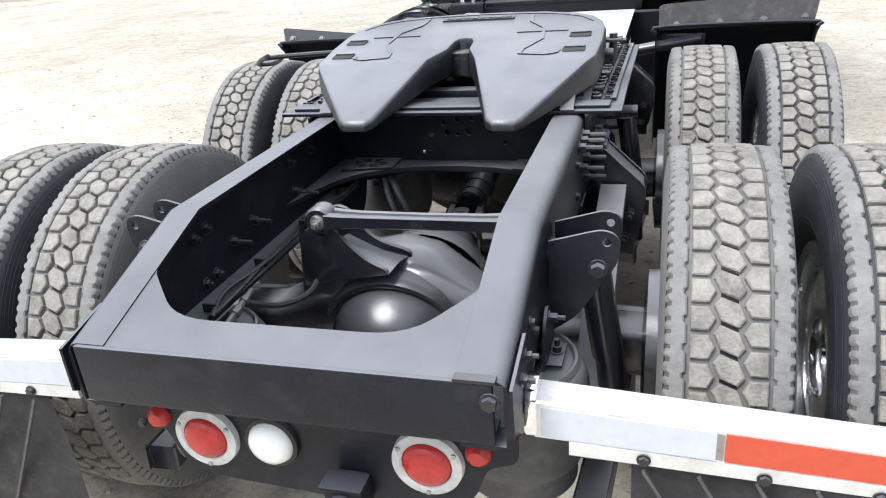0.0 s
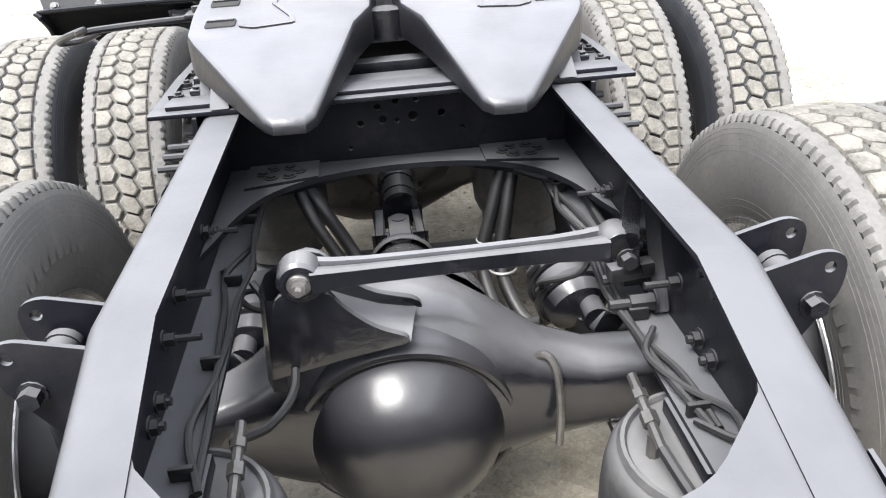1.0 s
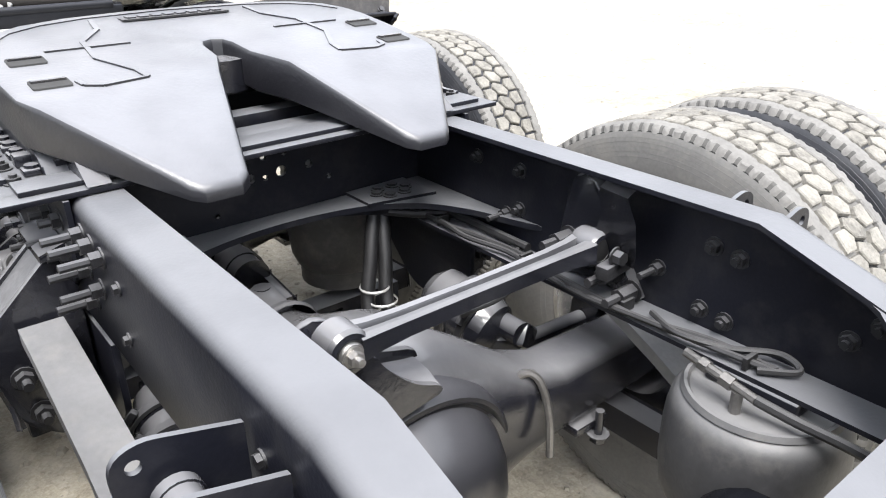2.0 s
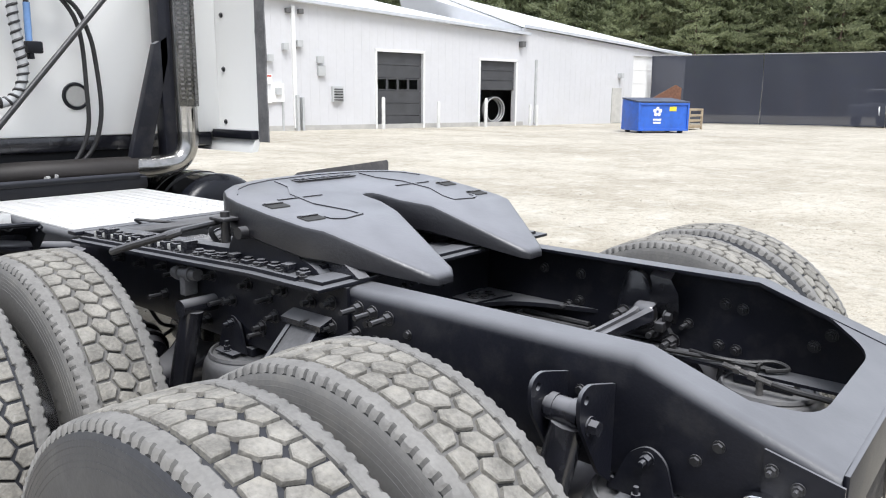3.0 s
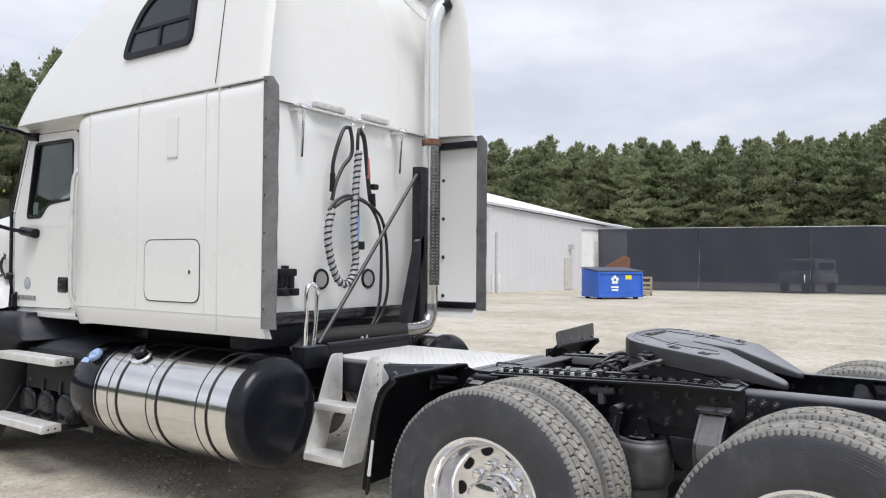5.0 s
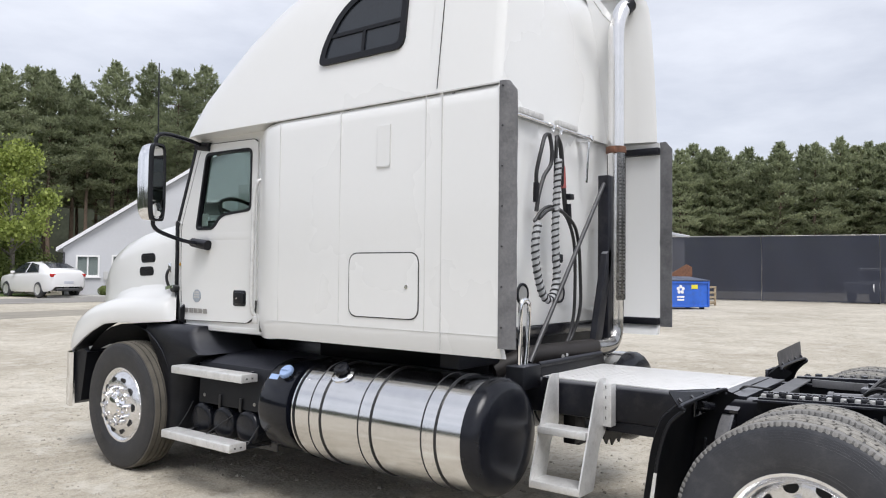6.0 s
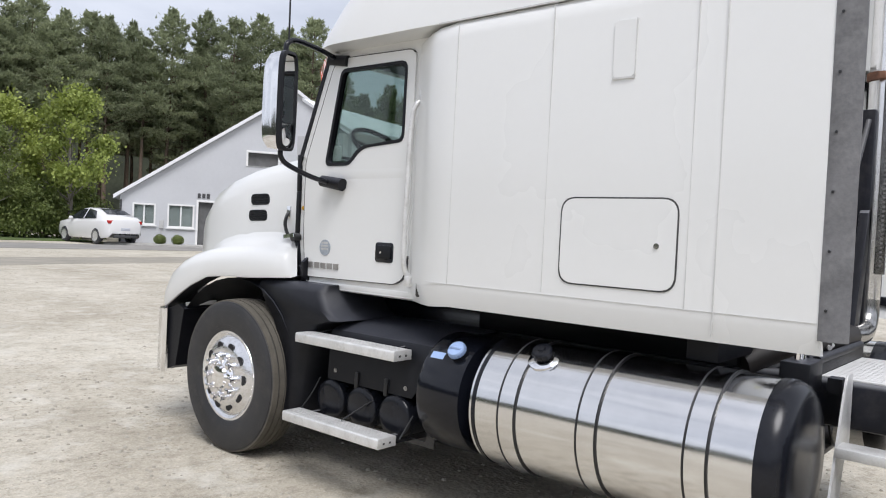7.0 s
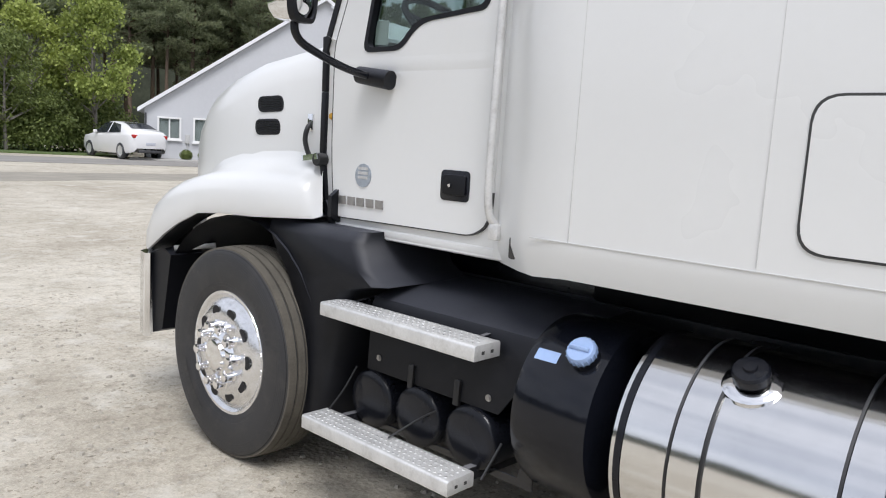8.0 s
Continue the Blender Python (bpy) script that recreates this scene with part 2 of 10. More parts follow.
def leaf_mat(name, a, b, thin=0.35):
    m = bpy.data.materials.new(name)
    m.use_nodes = True
    n, l = m.node_tree.nodes, m.node_tree.links
    p = n["Principled BSDF"]
    g, oi = n.new("ShaderNodeNewGeometry"), n.new("ShaderNodeObjectInfo")
    add = n.new("ShaderNodeMath")
    add.operation = "MULTIPLY_ADD"
    add.inputs[1].default_value = 0.35
    mul = n.new("ShaderNodeMath")
    mul.operation = "MULTIPLY"
    mul.inputs[1].default_value = 0.65
    r = n.new("ShaderNodeValToRGB")
    r.color_ramp.elements[0].color, r.color_ramp.elements[1].color = (*a, 1), (*b, 1)
    l.new(g.outputs["Random Per Island"], mul.inputs[0])
    l.new(oi.outputs["Random"], add.inputs[0])
    l.new(mul.outputs[0], add.inputs[2])
    l.new(add.outputs[0], r.inputs["Fac"])
    l.new(r.outputs["Color"], p.inputs["Base Color"])
    p.inputs["Roughness"].default_value = 0.65
    tl, mx = n.new("ShaderNodeBsdfTranslucent"), n.new("ShaderNodeMixShader")
    l.new(r.outputs["Color"], tl.inputs["Color"])
    mx.inputs["Fac"].default_value = thin
    l.new(p.outputs["BSDF"], mx.inputs[1])
    l.new(tl.outputs["BSDF"], mx.inputs[2])
    l.new(mx.outputs["Shader"], n["Material Output"].inputs["Surface"])
    return m


PINE = leaf_mat("pine_needles", (0.178, 0.207, 0.125), (0.42, 0.46, 0.28), 0.5)
PINE_WARM = leaf_mat("pine_needles_yellowish", (0.19, 0.21, 0.125), (0.44, 0.47, 0.28), 0.5)
LEAF = leaf_mat("bright_leaves", (0.16, 0.21, 0.04), (0.44, 0.50, 0.13))
BUSH = leaf_mat("shrub_leaves", (0.075, 0.11, 0.032), (0.26, 0.31, 0.09))


def glass_mat(name, col, rough=0.02, clear=0.55):
    m = bpy.data.materials.new(name)
    m.use_nodes = True
    n, l = m.node_tree.nodes, m.node_tree.links
    n.remove(n["Principled BSDF"])
    tr, gl, mx, fr = n.new("ShaderNodeBsdfTransparent"), n.new("ShaderNodeBsdfGlossy"), n.new("ShaderNodeMixShader"), n.new("ShaderNodeLayerWeight")
    tr.inputs["Color"].default_value = (*[c * clear for c in col], 1)
    gl.inputs["Roughness"].default_value = rough
    fr.inputs["Blend"].default_value = 0.5
    pw, ma = n.new("ShaderNodeMath"), n.new("ShaderNodeMath")
    pw.operation, ma.operation = "POWER", "MULTIPLY_ADD"
    pw.inputs[1].default_value, ma.inputs[1].default_value, ma.inputs[2].default_value = 4.0, 0.8, 0.045
    l.new(fr.outputs["Facing"], pw.inputs[0])
    l.new(pw.outputs[0], ma.inputs[0])
    l.new(ma.outputs[0], mx.inputs["Fac"])
    l.new(tr.outputs["BSDF"], mx.inputs[1])
    l.new(gl.outputs["BSDF"], mx.inputs[2])
    l.new(mx.outputs["Shader"], n["Material Output"].inputs["Surface"])
    return m


CAB_GLASS = glass_mat("tinted_cab_glass", (0.9, 1.0, 0.97), clear=0.70)


HOUSE_GLASS = glass_mat("clear_house_glass", (0.97, 1.0, 0.98), clear=0.93)


def mesh_cloth():
    """Woven privacy cloth that lets a little through."""
    m = mat("dark_privacy_mesh", (0.026, 0.030, 0.047), 0.8, var=0.15, scale=0.7, bump=0.3, bscale=30)
    n, l = m.node_tree.nodes, m.node_tree.links
    p = n["Principled BSDF"]
    tr, mx = n.new("ShaderNodeBsdfTransparent"), n.new("ShaderNodeMixShader")
    mx.inputs["Fac"].default_value = 0.085
    l.new(p.outputs["BSDF"], mx.inputs[1])
    l.new(tr.outputs["BSDF"], mx.inputs[2])
    l.new(mx.outputs["Shader"], n["Material Output"].inputs["Surface"])
    return m


CLOTH = mesh_cloth()


def ground_mat():
    m = bpy.data.materials.new("gravel_yard")
    m.use_nodes = True
    n, l = m.node_tree.nodes, m.node_tree.links
    p = n["Principled BSDF"]
    tc = n.new("ShaderNodeTexCoord")

    def nz(scale, detail=6, rough=0.6):
        q = n.new("ShaderNodeTexNoise")
        q.inputs["Scale"].default_value, q.inputs["Detail"].default_value, q.inputs["Roughness"].default_value = scale, detail, rough
        l.new(tc.outputs["Object"], q.inputs["Vector"])
        return q

    def ramp(src, a, b, p0, p1):
        q = n.new("ShaderNodeValToRGB")
        q.color_ramp.elements[0].position, q.color_ramp.elements[1].position = p0, p1
        q.color_ramp.elements[0].color, q.color_ramp.elements[1].color = (*a, 1), (*b, 1)
        l.new(src, q.inputs["Fac"])
        return q

    def mix(kind, f, a, b):
        q = n.new("ShaderNodeMixRGB")
        q.blend_type = kind
        if isinstance(f, float):
            q.inputs[0].default_value = f
        else:
            l.new(f, q.inputs[0])
        l.new(a, q.inputs[1])
        l.new(b, q.inputs[2])
        return q.outputs["Color"]

    broad = ramp(nz(0.16, 5).outputs["Fac"], (0.44, 0.408, 0.348), (0.58, 0.552, 0.488), 0.35, 0.65)
    patch = ramp(nz(0.9, 7, 0.65).outputs["Fac"], (0.62, 0.60, 0.56), (1, 1, 1), 0.32, 0.55)
    c = mix("MULTIPLY", 0.55, broad.outputs["Color"], patch.outputs["Color"])
    vor = n.new("ShaderNodeTexVoronoi")
    vor.inputs["Scale"].default_value = 38
    l.new(tc.outputs["Object"], vor.inputs["Vector"])
    stone = ramp(vor.outputs["Color"], (0.72, 0.71, 0.68), (1.18, 1.16, 1.13), 0.1, 0.9)
    c = mix("MULTIPLY", 0.38, c, stone.outputs["Color"])
    vor2 = n.new("ShaderNodeTexVoronoi")
    vor2.inputs["Scale"].default_value = 95
    l.new(tc.outputs["Object"], vor2.inputs["Vector"])
    grit = ramp(vor2.outputs["Color"], (0.6, 0.59, 0.56), (1.25, 1.23, 1.2), 0.05, 0.95)
    c = mix("MULTIPLY", 0.32, c, grit.outputs["Color"])
    clod = ramp(nz(7.5, 8, 0.7).outputs["Fac"], (0.55, 0.52, 0.47), (1.06, 1.05, 1.03), 0.36, 0.5)
    c = mix("MULTIPLY", 0.5, c, clod.outputs["Color"])
    track = n.new("ShaderNodeTexNoise")
    tmap = n.new("ShaderNodeMapping")
    tmap.inputs["Scale"].default_value, tmap.inputs["Rotation"].default_value = (0.42, 0.11, 1), (0, 0, radians(-20))
    l.new(tc.outputs["Object"], tmap.inputs["Vector"])
    l.new(tmap.outputs["Vector"], track.inputs["Vector"])
    track.inputs["Scale"].default_value, track.inputs["Detail"].default_value = 1.0, 4
    rut = ramp(track.outputs["Fac"], (0.8, 0.78, 0.74), (1.03, 1.03, 1.03), 0.3, 0.6)
    c = mix("MULTIPLY", 0.6, c, rut.outputs["Color"])
    fine = ramp(nz(120, 3).outputs["Fac"], (0.75, 0.74, 0.72), (1.1, 1.1, 1.08), 0.35, 0.65)
    c = mix("MULTIPLY", 0.4, c, fine.outputs["Color"])
    # clusters of dark grit on the compacted fines
    fleck = ramp(nz(24, 4, 0.65).outputs["Fac"], (0.42, 0.39, 0.34), (1, 1, 1), 0.36, 0.43)
    where = ramp(nz(1.3, 5).outputs["Fac"], (0.12, 0.12, 0.12), (1, 1, 1), 0.46, 0.62)
    c = mix("MULTIPLY", where.outputs["Color"], c, fleck.outputs["Color"])
    # chalky pale smears
    chalk = ramp(nz(2.2, 6, 0.7).outputs["Fac"], (0, 0, 0), (0.55, 0.55, 0.55), 0.52, 0.68)
    pale = n.new("ShaderNodeRGB")
    pale.outputs[0].default_value = (0.62, 0.60, 0.54, 1)
    c = mix("MIX", chalk.outputs["Color"], c, pale.outputs[0])
    l.new(c, p.inputs["Base Color"])
    p.inputs["Roughness"].default_value = 0.95
    bmp, bmp2 = n.new("ShaderNodeBump"), n.new("ShaderNodeBump")
    bmp.inputs["Strength"].default_value, bmp.inputs["Distance"].default_value = 0.4, 0.010
    bmp2.inputs["Strength"].default_value, bmp2.inputs["Distance"].default_value = 0.5, 0.05
    l.new(vor.outputs["Distance"], bmp.inputs["Height"])
    l.new(nz(3.0, 6).outputs["Fac"], bmp2.inputs["Height"])
    l.new(bmp2.outputs["Normal"], bmp.inputs["Normal"])
    l.new(bmp.outputs["Normal"], p.inputs["Normal"])
    return m


GRAVEL = ground_mat()
STONE = mat("gravel_stone", (0.36, 0.335, 0.285), 0.9, var=0.3, scale=4, bump=0.3, bscale=60)
ASPHALT = mat("worn_asphalt", (0.24, 0.23, 0.215), 0.9, var=0.2, scale=0.5, bump=0.4, bscale=40, dirt=(0.34, 0.32, 0.28), dirt_amt=0.5)
DARK_GRAVEL = mat("dark_gravel", (0.27, 0.25, 0.21), 0.9, var=0.25, scale=0.8, bump=0.4, bscale=40, dirt=(0.38, 0.35, 0.29), dirt_amt=0.6)
GRASS = mat("rough_grass", (0.09, 0.13, 0.04), 0.95, var=0.5, scale=1.5, bump=0.8, bscale=30)


# ---- mesh helpers ----
def world_at(ob):
    v = Vector()
    while ob:
        v += ob.location
        ob = ob.parent
    return v


def finish(bm, smooth=38):
    bmesh.ops.recalc_face_normals(bm, faces=bm.faces)
    if smooth:
        lim = radians(smooth)
        for f in bm.faces:
            f.smooth = True
        for e in bm.edges:
            if len(e.link_faces) == 2 and e.calc_face_angle(0) > lim:
                e.smooth = False


def as_mesh(name, bm, material, smooth=38, fix=True):
    if fix:
        finish(bm, smooth)
    me = bpy.data.meshes.new(name)
    bm.to_mesh(me)
    bm.free()
    me.materials.append(material)
    return me


def thing(name, label, category, at=(0, 0, 0), group="", kind=""):
    ob = new(name)
    ob.empty_display_size = 0.2
    ob.location = at
    return tagged(ob, label, category, group, kind)


def part(name, bm, material, parent=None, label="", smooth=38, fix=True):
    """One mesh object, drawn in world coordinates, under a thing or a part."""
    if parent:
        bmesh.ops.translate(bm, verts=bm.verts, vec=-world_at(parent))
    ob = new(name, as_mesh(name, bm, material, smooth, fix))
    if parent:
        ob.parent = parent
    if label:
        ob["label"] = label
    return ob


def B():
    return bmesh.new()


def box(bm, x0, x1, y0, y1, z0, z1, bevel=0.0, seg=2):
    r = bmesh.ops.create_cube(bm, size=1.0)
    vs = r["verts"]
    for v in vs:
        v.co = Vector(((x0 + x1) / 2 + v.co.x * (x1 - x0), (y0 + y1) / 2 + v.co.y * (y1 - y0), (z0 + z1) / 2 + v.co.z * (z1 - z0)))
    if bevel:
        es = list({e for v in vs for e in v.link_edges})
        bmesh.ops.bevel(bm, geom=es, offset=bevel, segments=seg, affect="EDGES", profile=0.5)
    return bm


def aligned(p0, p1):
    d = Vector(p1) - Vector(p0)
    return Matrix.Translation((Vector(p0) + Vector(p1)) / 2) @ d.to_track_quat("Z", "Y").to_matrix().to_4x4(), d.length


def cyl(bm, p0, p1, r0, r1=None, seg=20, caps=True):
    m, h = aligned(p0, p1)
    bmesh.ops.create_cone(bm, cap_ends=caps, segments=seg, radius1=r0, radius2=r0 if r1 is None else r1, depth=h, matrix=m)
    return bm


def beam(bm, p0, p1, w, h, bevel=0.0, up=(0, 0, 1)):
    """A bar of width w (sideways) and height h from p0 to p1."""
    p0, p1 = Vector(p0), Vector(p1)
    d = (p1 - p0).normalized()
    s = d.cross(Vector(up)).normalized()
    u = s.cross(d)
    r = bmesh.ops.create_cube(bm, size=1.0)
    L = (p1 - p0).length
    for v in r["verts"]:
        c = v.co.copy()
        v.co = (p0 + p1) / 2 + d * c.y * L + s * c.x * w + u * c.z * h
    if bevel:
        es = list({e for v in r["verts"] for e in v.link_edges})
        bmesh.ops.bevel(bm, geom=es, offset=bevel, segments=2, affect="EDGES", profile=0.5)
    return bm


def smooth_path(pts, n=8):
    """Catmull-Rom through points."""
    P = [Vector(p) for p in pts]
    P = [2 * P[0] - P[1]] + P + [2 * P[-1] - P[-2]]
    out = []
    for i in range(1, len(P) - 2):
        for k in range(n):
            t = k / n
            a, b, c, d = P[i - 1], P[i], P[i + 1], P[i + 2]
            out.append(0.5 * ((2 * b) + (c - a) * t + (2 * a - 5 * b + 4 * c - d) * t * t + (3 * b - a - 3 * c + d) * t ** 3))
    out.append(P[-2])
    return out


def tube(bm, pts, r, seg=10, n=8, curve=True):
    P = smooth_path(pts, n) if curve else [Vector(p) for p in pts]
    rings, prev = [], None
    for i, p in enumerate(P):
        d = (P[min(i + 1, len(P) - 1)] - P[max(i - 1, 0)]).normalized()
        if prev is None:
            s = d.orthogonal().normalized()
        else:
            s = (prev - d * prev.dot(d)).normalized()
        prev = s
        u = d.cross(s)
        rad = r(i / (len(P) - 1)) if callable(r) else r
        rings.append([bm.verts.new(p + (s * math.cos(a) + u * math.sin(a)) * rad) for a in [2 * math.pi * k / seg for k in range(seg)]])
    for a, b in zip(rings, rings[1:]):
        for k in range(seg):
            bm.faces.new((a[k], a[(k + 1) % seg], b[(k + 1) % seg], b[k]))
    bm.faces.new(rings[0][::-1])
    bm.faces.new(rings[-1])
    return bm


def prism(bm, poly, axis, a, b, bevel=0.0, holes=()):
    """A plate: outline in the plane across axis ('x': (y, z), 'y': (x, z), 'z': (x, y)), from a to b, with holes through it."""
    def at(p, v):
        return {"x": (v, p[0], p[1]), "y": (p[0], v, p[1]), "z": (p[0], p[1], v)}[axis]
    if not holes:
        va = [bm.verts.new(at(p, a)) for p in poly]
        vb = [bm.verts.new(at(p, b)) for p in poly]
        fs = [bm.faces.new(va), bm.faces.new(vb[::-1])]
        n = len(poly)
        for i in range(n):
            fs.append(bm.faces.new((va[i], vb[i], vb[(i + 1) % n], va[(i + 1) % n])))
        if bevel:
            es = list({e for f in fs[:2] for e in f.edges})
            bmesh.ops.bevel(bm, geom=es, offset=bevel, segments=2, affect="EDGES", profile=0.5)
        return bm
    layers = []
    for v in (a, b):
        loops, es = [], []
        for ring in (poly, *holes):
            vs = [bm.verts.new(at(p, v)) for p in ring]
            es += [bm.edges.new((vs[i], vs[(i + 1) % len(vs)])) for i in range(len(vs))]
            loops.append(vs)
        bmesh.ops.triangle_fill(bm, edges=es, use_beauty=True)
        layers.append(loops)
    for la, lb in zip(*layers):
        n = len(la)
        for i in range(n):
            bm.faces.new((la[i], la[(i + 1) % n], lb[(i + 1) % n], lb[i]))
    return bm


def lathe(bm, prof, m, seg=48, close=False):
    """Turn a profile of (radius, height) round m's z axis."""
    rings = []
    for r, h in prof:
        if r < 1e-6:
            rings.append([bm.verts.new(m @ Vector((0, 0, h)))])
        else:
            rings.append([bm.verts.new(m @ Vector((r * math.cos(2 * math.pi * k / seg), r * math.sin(2 * math.pi * k / seg), h))) for k in range(seg)])
    pairs = list(zip(rings, rings[1:])) + ([(rings[-1], rings[0])] if close else [])
    for a, b in pairs:
        for k in range(seg):
            j = (k + 1) % seg
            if len(a) == 1 and len(b) == 1:
                continue
            if len(a) == 1:
                bm.faces.new((a[0], b[j], b[k]))
            elif len(b) == 1:
                bm.faces.new((a[k], a[j], b[0]))
            else:
                bm.faces.new((a[k], a[j], b[j], b[k]))
    return bm


def loft(bm, rows, closed=False, caps=False):
    R = [[bm.verts.new(p) for p in row] for row in rows]
    n = len(R[0])
    for a, b in zip(R, R[1:]):
        for k in range(n if closed else n - 1):
            j = (k + 1) % n
            bm.faces.new((a[k], a[j], b[j], b[k]))
    if caps:
        bm.faces.new(R[0][::-1])
        bm.faces.new(R[-1])
    return bm


def rounded(pts, n=5):
    """Outline from corners (x, y, radius), each rounded."""
    out = []
    m = len(pts)
    for i, (x, y, r) in enumerate(pts):
        p = Vector((x, y))
        a, b = Vector(pts[i - 1][:2]) - p, Vector(pts[(i + 1) % m][:2]) - p
        if r <= 0:
            out.append((x, y))
            continue
        ta = min(r, a.length * 0.49)
        tb = min(r, b.length * 0.49)
        p0, p1 = p + a.normalized() * ta, p + b.normalized() * tb
        for k in range(n + 1):
            t = k / n
            q = p0 * (1 - t) ** 2 + p * 2 * t * (1 - t) + p1 * t * t
            out.append((q.x, q.y))
    return out


def rrect(x0, x1, y0, y1, r, n=5):
    return rounded([(x0, y0, r), (x1, y0, r), (x1, y1, r), (x0, y1, r)], n)


AX_X = Matrix.Rotation(radians(90), 4, "Y")
AX_XN = Matrix.Rotation(radians(-90), 4, "Y")
AX_Y = Matrix.Rotation(radians(-90), 4, "X")
AX_YN = Matrix.Rotation(radians(90), 4, "X")


def hexbolt(bm, p, d, r=0.012, h=0.012, washer=True, stud=0.0):
    p, d = Vector(p), Vector(d).normalized()
    if washer:
        cyl(bm, p, p + d * 0.003, r * 1.35, seg=12)
    cyl(bm, p, p + d * h, r, seg=6)
    if stud:
        cyl(bm, p + d * h * 0.5, p + d * (h + stud), r * 0.55, seg=8)
    return bm


BOLT_MESH = {}


def bolts_at(name, material, parent, spots, r=0.013, h=0.014, stud=0.0, washer=True):
    """One bolt a place: (place, direction). All share a mesh."""
    key = (material.name, r, h, stud, washer)
    if key not in BOLT_MESH:
        BOLT_MESH[key] = as_mesh("bolt", hexbolt(B(), (0, 0, 0), (0, 0, 1), r, h, washer, stud), material)
    off = world_at(parent)
    for p, d in spots:
        o = new(name, BOLT_MESH[key])
        o.parent = parent
        o.matrix_basis = Matrix.Translation(Vector(p) - off) @ Vector(d).to_track_quat("Z", "Y").to_matrix().to_4x4()


# ---- ground ----
def ground_sheet():
    bm = B()
    bmesh.ops.create_grid(bm, x_segments=40, y_segments=40, size=700)
    return tagged(part("ground", bm, GRAVEL, smooth=0), "pale beige compacted gravel yard", "ground", kind="structure")


ground_sheet()
bm = B()
prism(bm, [(-60, 41.0), (16.2, 36.5), (24, 36.0), (60, 34), (60, 41.2), (22, 41.5), (-60, 52)], "z", 0.0, 0.02)
tagged(part("road", bm, ASPHALT), "worn grey asphalt drive in front of the office", "road", kind="structure")
rng = random.Random(77)
bm = B()
edge = [(-30 + 4 * k, 20.6 + 0.62 * k + rng.uniform(-0.5, 0.5)) for k in range(13)]
back_edge = [(-30 + 4 * k, 24.4 + 0.62 * k + rng.uniform(-0.6, 0.6)) for k in range(13)]
prism(bm, edge + back_edge[::-1], "z", 0.0, 0.006)
tagged(part("dark_gravel_band", bm, DARK_GRAVEL), "darker band across the gravel", "ground", kind="structure")
bm = B()
prism(bm, [(-70, 52.5), (14.5, 46.5), (16.4, 46), (16.4, 110), (-70, 120)], "z", 0.0, 0.05)
tagged(part("grass_verge", bm, GRASS), "rough green grass below the trees", "grass", kind="stuff")


# ---- warehouse: wall line from (16, 26.2) to (48.7, 19) ----
WDIR = Vector((1, -0.22, 0)).normalized()
WNOR = Vector((-0.22, -1, 0)).normalized()
W0 = Vector((0, 29.7, 0))


def W(s, out=0.0, z=0.0):
    """A place on the warehouse's wall line: s metres along it, out metres in front."""
    return W0 + WDIR * s + WNOR * out + Vector((0, 0, z))


def wall_plate(bm, outline, out0, out1, holes=()):
    """A plate in the warehouse's wall plane, outline in (s, z)."""
    tmp = B()
    prism(tmp, outline, "y", 0.0, 1.0, holes=holes)
    for v in tmp.verts:
        v.co = W(v.co.x, out0 + (out1 - out0) * v.co.y, v.co.z)
    me = bpy.data.meshes.new("tmp")
    tmp.to_mesh(me)
    tmp.free()
    bm.from_mesh(me)
    bpy.data.meshes.remove(me)


def s_of(x):
    return x / WDIR.x


